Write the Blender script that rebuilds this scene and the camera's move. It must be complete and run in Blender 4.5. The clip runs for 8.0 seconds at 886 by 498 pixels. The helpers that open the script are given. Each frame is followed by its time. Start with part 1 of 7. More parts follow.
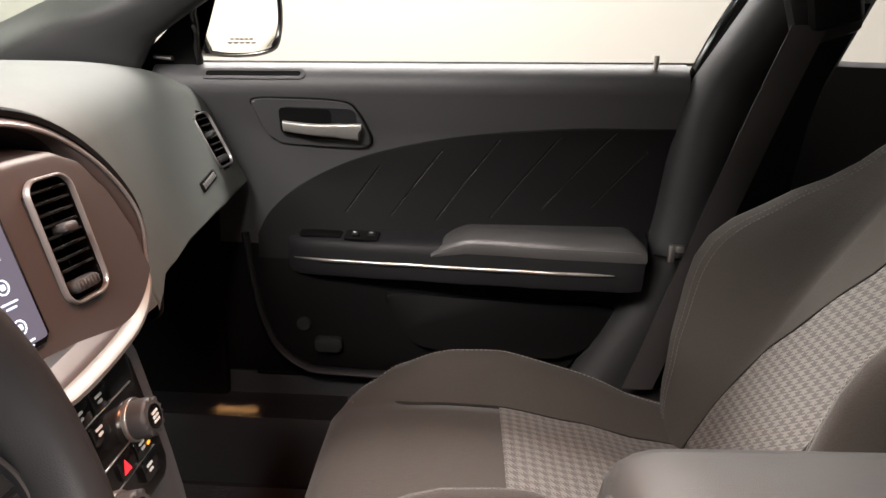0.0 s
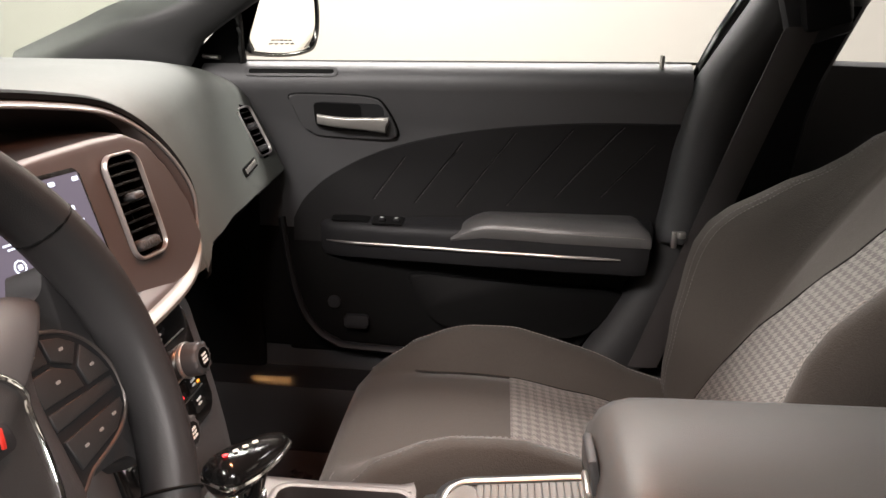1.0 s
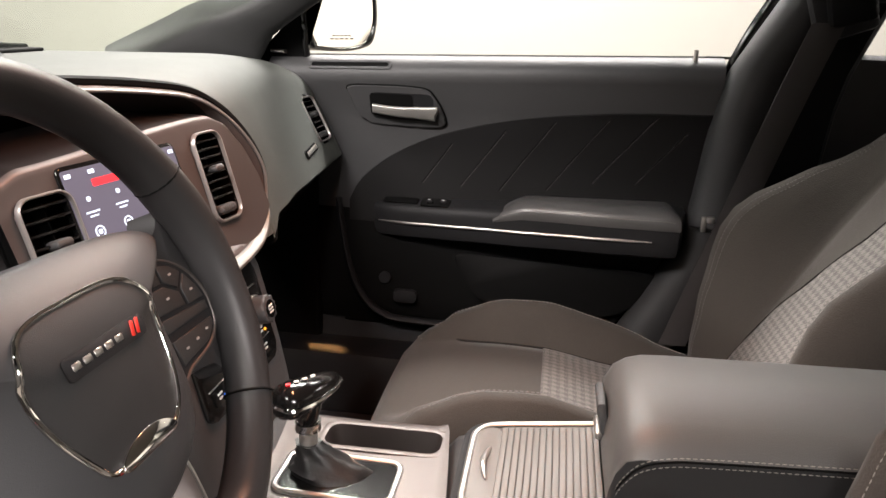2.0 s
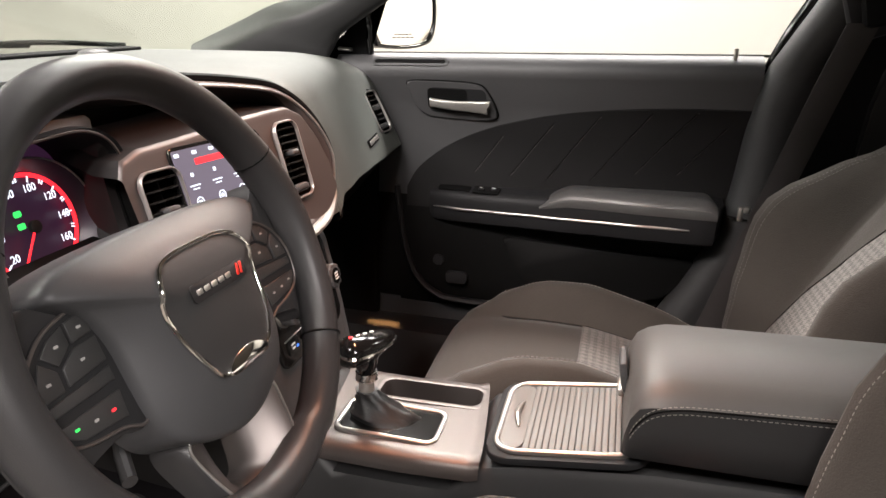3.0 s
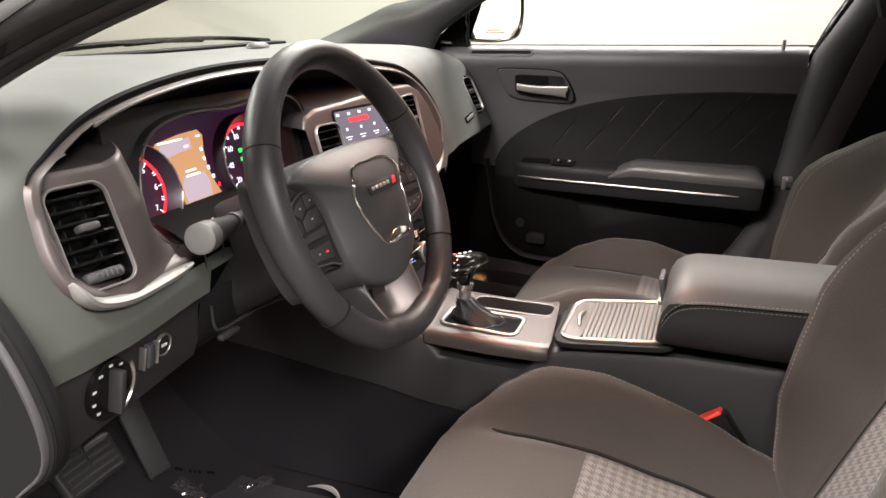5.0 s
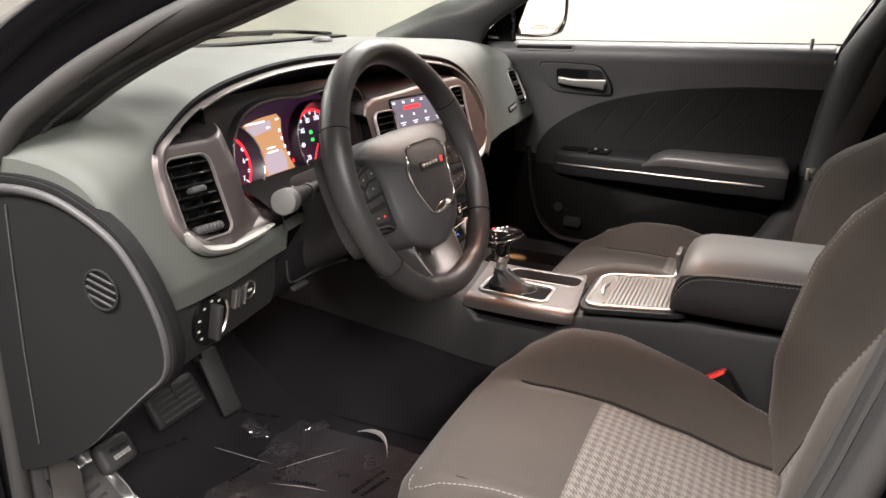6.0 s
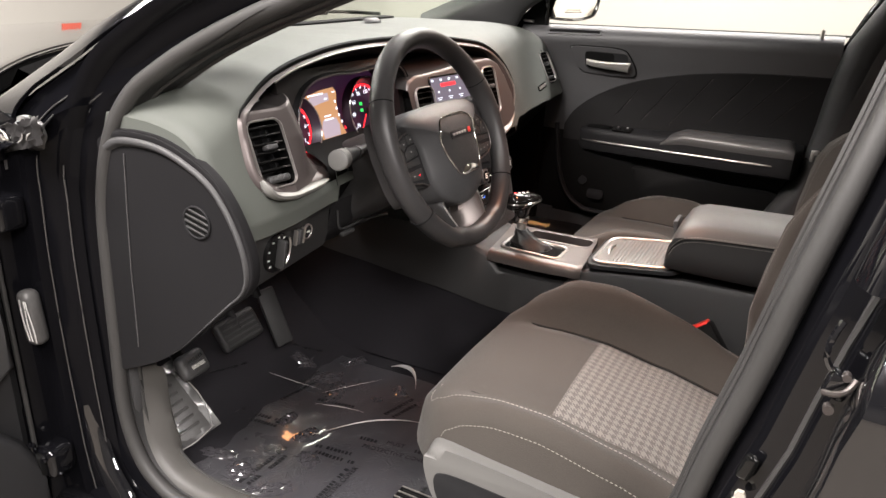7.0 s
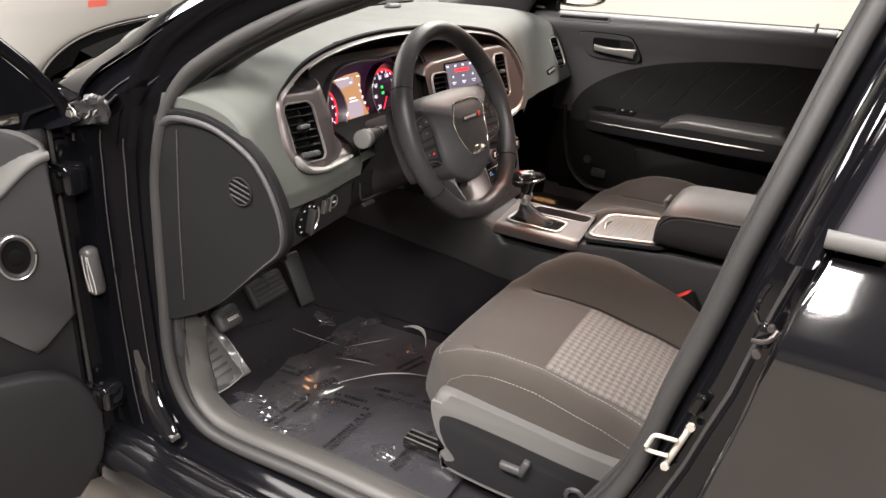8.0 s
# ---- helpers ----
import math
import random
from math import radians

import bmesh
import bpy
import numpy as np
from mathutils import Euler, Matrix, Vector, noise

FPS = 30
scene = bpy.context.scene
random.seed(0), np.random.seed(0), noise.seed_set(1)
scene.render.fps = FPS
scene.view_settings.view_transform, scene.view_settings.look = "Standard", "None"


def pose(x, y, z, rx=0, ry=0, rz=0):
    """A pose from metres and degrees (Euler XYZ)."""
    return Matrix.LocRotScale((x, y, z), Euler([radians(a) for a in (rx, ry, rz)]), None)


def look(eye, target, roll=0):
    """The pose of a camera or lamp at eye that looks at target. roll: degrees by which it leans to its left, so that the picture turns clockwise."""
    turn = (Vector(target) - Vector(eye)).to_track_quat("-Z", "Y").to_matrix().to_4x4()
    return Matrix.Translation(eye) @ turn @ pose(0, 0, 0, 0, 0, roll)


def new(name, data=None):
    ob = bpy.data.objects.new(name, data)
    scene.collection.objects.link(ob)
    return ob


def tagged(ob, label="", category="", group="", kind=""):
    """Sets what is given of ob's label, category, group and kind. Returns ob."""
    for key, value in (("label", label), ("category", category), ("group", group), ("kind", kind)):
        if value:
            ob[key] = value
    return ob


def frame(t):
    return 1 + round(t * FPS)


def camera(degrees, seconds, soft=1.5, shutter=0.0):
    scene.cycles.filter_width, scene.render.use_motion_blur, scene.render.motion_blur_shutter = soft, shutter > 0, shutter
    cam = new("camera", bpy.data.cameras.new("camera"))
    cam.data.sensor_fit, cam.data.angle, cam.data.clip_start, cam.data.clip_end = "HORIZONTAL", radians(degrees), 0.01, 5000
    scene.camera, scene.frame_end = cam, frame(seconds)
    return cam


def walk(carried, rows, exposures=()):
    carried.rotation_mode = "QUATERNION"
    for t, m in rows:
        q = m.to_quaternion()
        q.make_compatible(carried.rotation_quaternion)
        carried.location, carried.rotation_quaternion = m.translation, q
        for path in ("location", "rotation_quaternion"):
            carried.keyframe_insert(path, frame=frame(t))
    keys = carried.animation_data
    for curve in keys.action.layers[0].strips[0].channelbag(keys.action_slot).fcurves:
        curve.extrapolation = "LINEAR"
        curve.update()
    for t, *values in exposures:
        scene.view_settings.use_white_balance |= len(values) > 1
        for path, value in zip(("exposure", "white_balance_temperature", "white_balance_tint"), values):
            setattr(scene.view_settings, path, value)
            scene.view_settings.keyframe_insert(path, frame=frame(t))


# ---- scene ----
cam = camera(63.0, 8.0)
PATH = [
    (0, (-0.046, -0.541, 1.072), (-0.081, 1.367, 0.472), 2.1),
    (0.5, (-0.03, -0.595, 1.074), (-0.111, 1.312, 0.475), 2.0),
    (1, (-0.012, -0.649, 1.075), (-0.145, 1.254, 0.475), 2.0),
    (2.5, (0.039, -0.815, 1.086), (-0.324, 1.049, 0.457), 1.7),
    (3, (0.057, -0.871, 1.093), (-0.378, 0.975, 0.458), 1.6),
    (3.5, (0.07, -0.927, 1.095), (-0.416, 0.906, 0.458), 1.6),
    (4, (0.084, -1.017, 1.087), (-0.444, 0.804, 0.453), 1.3),
    (4.5, (0.108, -1.103, 1.092), (-0.482, 0.698, 0.454), 1.0),
    (6, (0.194, -1.318, 1.121), (-0.564, 0.407, 0.447), 1.3),
    (6.5, (0.25, -1.407, 1.141), (-0.569, 0.278, 0.441), 1.7),
    (7, (0.299, -1.492, 1.158), (-0.542, 0.165, 0.419), 2.4),
    (7.5, (0.342, -1.557, 1.188), (-0.504, 0.079, 0.41), 3.1),
    (8, (0.367, -1.617, 1.21), (-0.486, 0.001, 0.402), 3.5),
]
walk(cam, [(t, look(eye, target, roll)) for t, eye, target, roll in PATH], exposures=((0, 0.13), (2.5, 0.21), (4.5, 0.29), (6.5, 0.21), (8, 0.13)))

# ---- world and light ----
world = bpy.data.worlds.new("world")
scene.world = world
world.use_nodes = True
world.node_tree.nodes["Background"].inputs[0].default_value = (1.0, 0.97, 0.92, 1)
world.node_tree.nodes["Background"].inputs[1].default_value = 0.15


def area_lamp(name, eye, target, sx, sy, watts, colour):
    data = bpy.data.lights.new(name, "AREA")
    data.shape, data.size, data.size_y, data.energy, data.color = "RECTANGLE", sx, sy, watts, colour
    ob = new(name, data)
    ob.matrix_world = look(eye, target)
    return ob


area_lamp("ceiling_lamp", (-1.35, -2.3, 3.1), (-1.35, -2.3, 0), 2.2, 0.9, 370, (1.0, 0.935, 0.905))
area_lamp("ceiling_lamp", (0.29, -2.42, 3.1), (0.29, -2.42, 0), 0.24, 0.32, 50, (1.0, 0.935, 0.905))
area_lamp("ceiling_lamp", (2.3, -3.1, 3.1), (2.3, -3.1, 0), 1.6, 0.9, 350, (1.0, 0.935, 0.905))
area_lamp("ceiling_lamp", (-0.6, 2.4, 3.1), (-0.6, 2.4, 0), 3.4, 0.9, 470, (1.0, 0.95, 0.91))
area_lamp("ceiling_lamp", (-4.7, 0, 3.1), (-4.7, 0, 0), 0.9, 3.4, 440, (1.0, 0.95, 0.92))
area_lamp("ceiling_lamp", (4.5, 2.2, 3.1), (4.5, 2.2, 0), 0.9, 2.4, 210, (1.0, 0.95, 0.91))
area_lamp("dome_lamp", (-0.16, -0.05, 1.335), (-0.13, -0.08, 0), 0.05, 0.16, 1.6, (1.0, 0.38, 0.19)).data.spread = radians(110)
area_lamp("footwell_lamp", (-0.44, 0.640, 0.3815), (-0.44, 0.640, 0.30), 0.075, 0.004, 0.030, (1.0, 0.50, 0.18))
area_lamp("footwell_lamp", (-0.78, -0.24, 0.60), (-0.70, -0.30, 0.26), 0.02, 0.02, 0.035, (1.0, 0.42, 0.16))

# ---- materials ----


def material(name, colour, rough, metal=0.0, grain=0.0, grain_size=900.0, vary=0.15, vary_size=9.0, spec=0.5, coat=0.0, rough_vary=0.08, sheen=0.0):
    """A surface with broad and fine colour variation, uneven gloss and a fine relief."""
    m = bpy.data.materials.new(name)
    m.use_nodes = True
    nodes, links = m.node_tree.nodes, m.node_tree.links
    bsdf = nodes["Principled BSDF"]
    where = nodes.new("ShaderNodeTexCoord")
    broad, fine = nodes.new("ShaderNodeTexNoise"), nodes.new("ShaderNodeTexNoise")
    broad.inputs["Scale"].default_value, fine.inputs["Scale"].default_value = vary_size, grain_size
    broad.inputs["Detail"].default_value, fine.inputs["Detail"].default_value = 5, 2
    for n in (broad, fine):
        links.new(where.outputs["Object"], n.inputs["Vector"])
    mix = nodes.new("ShaderNodeMix")
    mix.data_type = "RGBA"
    dark = [c * (1 - vary) for c in colour]
    light = [min(1, c * (1 + vary)) for c in colour]
    mix.inputs[6].default_value, mix.inputs[7].default_value = (*dark, 1), (*light, 1)
    add = nodes.new("ShaderNodeMath")
    add.operation = "MULTIPLY_ADD"
    links.new(fine.outputs["Fac"], add.inputs[0])
    add.inputs[1].default_value = 0.5
    scale = nodes.new("ShaderNodeMath")
    scale.operation = "MULTIPLY"
    scale.inputs[1].default_value = 0.5
    links.new(broad.outputs["Fac"], scale.inputs[0])
    links.new(scale.outputs[0], add.inputs[2])
    links.new(add.outputs[0], mix.inputs[0])
    links.new(mix.outputs[2], bsdf.inputs["Base Color"])
    span = nodes.new("ShaderNodeMapRange")
    span.inputs["To Min"].default_value, span.inputs["To Max"].default_value = max(0.02, rough - rough_vary), min(1, rough + rough_vary)
    links.new(broad.outputs["Fac"], span.inputs["Value"])
    links.new(span.outputs[0], bsdf.inputs["Roughness"])
    bsdf.inputs["Metallic"].default_value = metal
    bsdf.inputs["Specular IOR Level"].default_value = spec
    bsdf.inputs["Coat Weight"].default_value = coat
    bsdf.inputs["Sheen Weight"].default_value = sheen
    if grain:
        bump = nodes.new("ShaderNodeBump")
        bump.inputs["Strength"].default_value, bump.inputs["Distance"].default_value = grain, 0.0006
        links.new(fine.outputs["Fac"], bump.inputs["Height"])
        links.new(bump.outputs[0], bsdf.inputs["Normal"])
    return m


def glowing(name, colour, strength):
    m = bpy.data.materials.new(name)
    m.use_nodes = True
    bsdf = m.node_tree.nodes["Principled BSDF"]
    bsdf.inputs["Base Color"].default_value = (0.01, 0.01, 0.01, 1)
    bsdf.inputs["Emission Color"].default_value = (*colour, 1)
    bsdf.inputs["Emission Strength"].default_value = strength
    return m


def glass(name, tint, gloss=0.06):
    m = bpy.data.materials.new(name)
    m.use_nodes = True
    nodes, links = m.node_tree.nodes, m.node_tree.links
    nodes.remove(nodes["Principled BSDF"])
    clear, shine, mix, edge, power, scale = (nodes.new("ShaderNode" + k) for k in ("BsdfTransparent", "BsdfGlossy", "MixShader", "LayerWeight", "Math", "Math"))
    clear.inputs[0].default_value = (*tint, 1)
    shine.inputs["Roughness"].default_value = 0.02
    edge.inputs[0].default_value = 0.5
    power.operation, scale.operation = "POWER", "MULTIPLY_ADD"
    power.inputs[1].default_value, scale.inputs[1].default_value, scale.inputs[2].default_value = 5.0, 0.5, gloss
    links.new(edge.outputs["Facing"], power.inputs[0])
    links.new(power.outputs[0], scale.inputs[0])
    links.new(scale.outputs[0], mix.inputs[0])
    links.new(clear.outputs[0], mix.inputs[1])
    links.new(shine.outputs[0], mix.inputs[2])
    links.new(mix.outputs[0], nodes["Material Output"].inputs[0])
    return m


def houndstooth(name, light, dark, size):
    """Woven check on the UV map, in metres: alternate squares joined by diagonal threads."""
    m = material(name, light, 0.85, grain=0.5, grain_size=1400, sheen=0.15)
    nodes, links = m.node_tree.nodes, m.node_tree.links
    bsdf = nodes["Principled BSDF"]
    uv = nodes.new("ShaderNodeUVMap")
    sep = nodes.new("ShaderNodeSeparateXYZ")
    links.new(uv.outputs[0], sep.inputs[0])

    def calc(op, a, b):
        n = nodes.new("ShaderNodeMath")
        n.operation = op
        for i, v in enumerate((a, b)):
            if v is None:
                continue
            if isinstance(v, (int, float)):
                n.inputs[i].default_value = v
            else:
                links.new(v, n.inputs[i])
        return n.outputs[0]

    u, v = calc("MULTIPLY", sep.outputs[0], 1 / size), calc("MULTIPLY", sep.outputs[1], 1 / size)
    a, b = (calc("LESS_THAN", calc("FRACT", k, None), 0.5) for k in (u, v))
    d = calc("LESS_THAN", calc("FRACT", calc("MULTIPLY", calc("ADD", u, v), 2.0), None), 0.5)
    both, either = calc("MULTIPLY", a, b), calc("MAXIMUM", a, b)
    fac = calc("MAXIMUM", both, calc("MULTIPLY", either, d))
    mix = nodes.new("ShaderNodeMix")
    mix.data_type = "RGBA"
    mix.inputs[7].default_value = (*dark, 1)
    old = bsdf.inputs["Base Color"].links[0].from_socket
    links.new(old, mix.inputs[6])
    links.new(fac, mix.inputs[0])
    links.new(mix.outputs[2], bsdf.inputs["Base Color"])
    return m


PAD = material("moulded dash skin", (0.083, 0.089, 0.080), 0.6, grain=0.35, grain_size=1500, vary=0.10, spec=0.3)
TRIM = material("black moulded plastic", (0.0165, 0.0165, 0.0175), 0.52, grain=0.4, grain_size=1600, vary=0.14, spec=0.18)
TRIM_GREY = material("charcoal moulded plastic", (0.052, 0.0515, 0.0525), 0.48, grain=0.45, grain_size=1500, vary=0.12, spec=0.4)
# Near-black; besides black parts it puts shade into footwell and recess colours.
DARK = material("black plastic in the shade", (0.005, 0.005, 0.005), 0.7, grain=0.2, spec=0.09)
# Reflection switched off so cowl, bonnet underside and vent ducts stay dark.
MATTE = material("black plastic without reflection", (0.006, 0.006, 0.006), 0.9, grain=0.3, spec=0.0)
GLOSS = material("gloss black plastic", (0.006, 0.006, 0.006), 0.14, vary=0.2, rough_vary=0.04)
SATIN = material("satin graphite paint", (0.100, 0.084, 0.081), 0.44, metal=0.40, grain=0.08, grain_size=2600, vary=0.08)
RIM = material("satin grey vent rim", (0.42, 0.395, 0.38), 0.36, metal=0.75, vary=0.06)
# SATIN's hue at about a seventh, for surfaces behind the bezel.
RECESS = material("dark brown satin recess", (0.015, 0.0125, 0.0125), 0.55, grain=0.1, grain_size=2200, vary=0.1, spec=0.3)
SATIN_DARK = material("dark satin graphite paint", (0.125, 0.110, 0.105), 0.42, metal=0.7, grain=0.08, grain_size=2600, vary=0.08)
SILVER = material("brushed silver trim", (0.52, 0.50, 0.475), 0.30, metal=0.9, vary=0.06, rough_vary=0.06)
CHROME = material("chrome", (0.75, 0.73, 0.70), 0.10, metal=1.0, vary=0.05, rough_vary=0.04)
LEDGE = material("worn silver paint", (0.26, 0.255, 0.24), 0.5, metal=0.5, vary=0.08)
BRIGHT = material("satin silver paint", (0.38, 0.365, 0.34), 0.34, metal=0.6, vary=0.05)
HUBPAD = material("grained airbag skin", (0.050, 0.050, 0.052), 0.43, grain=0.3, grain_size=1500, vary=0.1, spec=0.34)
LEATHER = material("black grained leather", (0.026, 0.025, 0.0255), 0.40, grain=0.22, grain_size=1300, vary=0.15, spec=0.32)
PADDED = material("dark padded vinyl", (0.075, 0.073, 0.072), 0.34, grain=0.3, grain_size=1200, vary=0.12)
BOOT = material("creased black boot leather", (0.012, 0.0115, 0.0115), 0.45, grain=0.6, grain_size=260, vary=0.3, vary_size=30, spec=0.4)
VINYL = material("dark vinyl door insert", (0.0095, 0.0090, 0.0092), 0.62, grain=0.5, grain_size=800, spec=0.18)
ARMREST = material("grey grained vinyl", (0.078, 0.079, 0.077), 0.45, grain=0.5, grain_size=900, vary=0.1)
CLOTH = material("charcoal seat cloth", (0.047, 0.0412, 0.0357), 0.9, grain=0.9, grain_size=520, vary=0.34, vary_size=11, spec=0.2, sheen=0.12)
CHECK = houndstooth("woven houndstooth cloth", (0.143, 0.130, 0.118), (0.070, 0.063, 0.057), 0.0135)
THREAD = material("pale stitching thread", (0.25, 0.235, 0.21), 0.8)
THREAD_DARK = material("grey stitching thread", (0.13, 0.12, 0.115), 0.8)
CARPET = material("black carpet", (0.017, 0.016, 0.0185), 0.95, grain=1.0, grain_size=420, vary=0.35, spec=0.1)
PUTTY = material("grey seam sealer", (0.055, 0.052, 0.050), 0.5, vary=0.2)
RUBBER = material("dark grey rubber seal", (0.034, 0.033, 0.032), 0.58, grain=0.3, grain_size=500, vary=0.15)
PAINT = material("black car paint", (0.004, 0.004, 0.005), 0.06, vary=0.2, rough_vary=0.02, spec=0.55)
# Copies of one body paint, reflection weakened or boosted to set local brightness.
PILLAR_PAINT = material("black car paint with weakened reflection", (0.004, 0.004, 0.005), 0.08, vary=0.2, rough_vary=0.03, spec=0.08)
BONNET_PAINT = material("black car paint with strongest reflection", (0.006, 0.006, 0.007), 0.06, vary=0.2, coat=1.0, rough_vary=0.02, spec=1.0)
BONNET_PAINT.node_tree.nodes["Principled BSDF"].inputs["Coat IOR"].default_value = 2.6
DOOR_PAINT = material("black car paint with boosted reflection", (0.006, 0.006, 0.007), 0.08, vary=0.2, coat=1.0, rough_vary=0.02, spec=0.5)
DOOR_PAINT.node_tree.nodes["Principled BSDF"].inputs["Coat IOR"].default_value = 1.75
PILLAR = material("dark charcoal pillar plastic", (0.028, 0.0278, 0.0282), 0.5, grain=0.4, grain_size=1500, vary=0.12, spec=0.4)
CAP_FACE = material("dark grained end cap plastic", (0.0125, 0.0122, 0.0130), 0.6, grain=0.45, grain_size=1500, vary=0.12, spec=0.10)
COVER = material("grey moulded seat plastic", (0.118, 0.116, 0.111), 0.46, grain=0.4, grain_size=1500, vary=0.1)
STEEL = material("zinc coated steel", (0.50, 0.48, 0.45), 0.35, metal=0.9, vary=0.25, vary_size=60)
PEARL = material("cream plastic", (0.47, 0.44, 0.38), 0.45)
SIGN_RED = material("faded red print", (0.50, 0.09, 0.06), 0.5, vary=0.3, vary_size=6)
RED = material("red plastic", (0.62, 0.03, 0.02), 0.35)
LINER = material("grey woven headliner", (0.32, 0.31, 0.29), 0.9, grain=0.6)
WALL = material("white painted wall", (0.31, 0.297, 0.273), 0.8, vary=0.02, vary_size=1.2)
# Lit and unlit copies of the wall: brightness of unseen sides put into colour.
LIGHT_WALL = material("white wall lightened as if lit", (0.62, 0.585, 0.535), 0.8, vary=0.02, vary_size=1.2)
DIM_WALL = material("hall wall darkened as if unlit", (0.030, 0.0275, 0.025), 0.8, vary=0.08, vary_size=1.5)
CONCRETE = material("sealed brown grey concrete", (0.125, 0.110, 0.094), 0.42, grain=0.3, grain_size=60, vary=0.22, vary_size=2.5)
BELT = material("black seat belt webbing", (0.030, 0.026, 0.025), 0.8, grain=0.6, grain_size=1800)
SLATS = material("ribbed grey plastic", (0.13, 0.125, 0.115), 0.45, grain=0.2)
GREY_INK = material("worn grey printed marks", (0.30, 0.30, 0.29), 0.5)
WHITE_INK = material("white printed marks", (0.65, 0.65, 0.62), 0.5)
INK_DARK = material("faded black print", (0.006, 0.006, 0.007), 0.6, spec=0.2)
GLOW_RED = glowing("red dial light", (1.0, 0.02, 0.03), 2.2)
GLOW_WHITE = glowing("white dial light", (0.85, 0.88, 1.0), 1.6)
GLOW_AMBER = glowing("amber light", (1.0, 0.35, 0.03), 1.8)
GLOW_GREEN = glowing("green light", (0.05, 0.9, 0.15), 1.2)
GLOW_BLUE = glowing("blue light", (0.05, 0.2, 1.0), 1.6)
SCREEN = glowing("touch screen", (0.165, 0.14, 0.19), 1.0)
SCREEN_DIAL = glowing("warm display", (0.50, 0.25, 0.115), 1.25)
SCREEN_PALE = glowing("pale display band", (0.42, 0.33, 0.38), 1.3)
DIAL = glowing("dark violet dial", (0.020, 0.006, 0.020), 1.0)
CONE = material("violet black dial wall", (0.045, 0.028, 0.050), 0.35, vary=0.1)
WINDSCREEN = glass("green tinted windscreen", (0.93, 0.965, 0.92), 0.015)
SIDE_GLASS = glass("clear side glass", (0.985, 0.985, 0.975), 0.01)
# Opaque pane; the grey base colour stands in for reflected surroundings.
PRIVACY = material("opaque rear glass greyed as if reflecting", (0.085, 0.081, 0.090), 0.08, vary=0.1, coat=0.3, rough_vary=0.02)
SCUFF = material("worn grey sill plastic", (0.058, 0.055, 0.051), 0.5, grain=0.5, grain_size=700, vary=0.22, vary_size=14)


def plastic_film():
    """Clear film over dark matting: flat and glossy, with sharp creases in places."""
    m = material("clear film over black carpet", (0.036, 0.035, 0.039), 0.30, vary=0.35, vary_size=9, spec=0.25, coat=0.6, rough_vary=0.08)
    nodes, links = m.node_tree.nodes, m.node_tree.links
    bsdf = nodes["Principled BSDF"]
    where, wrinkle, patch, ramp, both, bump = (nodes.new("ShaderNode" + k) for k in ("TexCoord", "TexNoise", "TexNoise", "MapRange", "Math", "Bump"))
    wrinkle.inputs["Scale"].default_value, wrinkle.inputs["Detail"].default_value, wrinkle.inputs["Distortion"].default_value = 30, 4, 2.4
    patch.inputs["Scale"].default_value, patch.inputs["Detail"].default_value = 13, 3
    links.new(where.outputs["Object"], wrinkle.inputs["Vector"])
    centred, crease = nodes.new("ShaderNodeMath"), nodes.new("ShaderNodeMath")
    centred.operation, crease.operation = "SUBTRACT", "ABSOLUTE"
    centred.inputs[1].default_value = 0.5
    links.new(wrinkle.outputs["Fac"], centred.inputs[0])
    links.new(centred.outputs[0], crease.inputs[0])
    links.new(where.outputs["Object"], patch.inputs["Vector"])
    ramp.inputs["From Min"].default_value, ramp.inputs["From Max"].default_value = 0.44, 0.66
    links.new(patch.outputs["Fac"], ramp.inputs["Value"])
    both.operation = "MULTIPLY"
    links.new(crease.outputs[0], both.inputs[0])
    links.new(ramp.outputs[0], both.inputs[1])
    bump.inputs["Strength"].default_value, bump.inputs["Distance"].default_value = 1.0, 0.006
    links.new(both.outputs[0], bump.inputs["Height"])
    links.new(bump.outputs[0], bsdf.inputs["Coat Normal"])
    links.new(bump.outputs[0], bsdf.inputs["Normal"])
    return m


FILM = plastic_film()
CRUMPLE = material("glossy crumpled clear film", (0.038, 0.036, 0.040), 0.12, vary=0.4, vary_size=40, spec=0.9, rough_vary=0.05)
WRAP = material("white creased film edge", (0.42, 0.41, 0.40), 0.2, vary=0.35, vary_size=120, coat=0.6)
CLEAR = glass("clear crumpled wrap", (0.86, 0.86, 0.86), 0.12)
BUNDLED = material("folded clear film over black metal", (0.022, 0.021, 0.021), 0.34, vary=0.5, vary_size=90, coat=0.08, grain=0.4, grain_size=120)
WRAPPED = material("film over grey rubber", (0.066, 0.064, 0.063), 0.42, vary=0.35, vary_size=60, coat=0.25, grain=0.5, grain_size=90)

# ---- building helpers ----
PLACE = {}


def thing(name, at, label, category, group="", kind=""):
    ob = new(name)
    ob.empty_display_size = 0.05
    ob.location = at
    PLACE[ob] = Matrix.Translation(at)
    return tagged(ob, label, category, group, kind)


def finish(name, bm, mat, smooth=45):
    me = bpy.data.meshes.new(name)
    bmesh.ops.recalc_face_normals(bm, faces=bm.faces[:])
    if smooth:
        for f in bm.faces:
            f.smooth = True
        for e in bm.edges:
            if len(e.link_faces) == 2 and e.calc_face_angle(0) > radians(smooth):
                e.smooth = False
    bm.to_mesh(me)
    bm.free()
    me.materials.append(mat)
    return me


def part(name, bm, mat, parent, label="", smooth=45):
    """One mesh under a thing or a part, its corners given in the world."""
    ob = new(name, finish(name, bm, mat, smooth))
    if parent is not None:
        ob.parent = parent
        ob.matrix_parent_inverse = PLACE.get(parent, Matrix()).inverted()
    return tagged(ob, label)


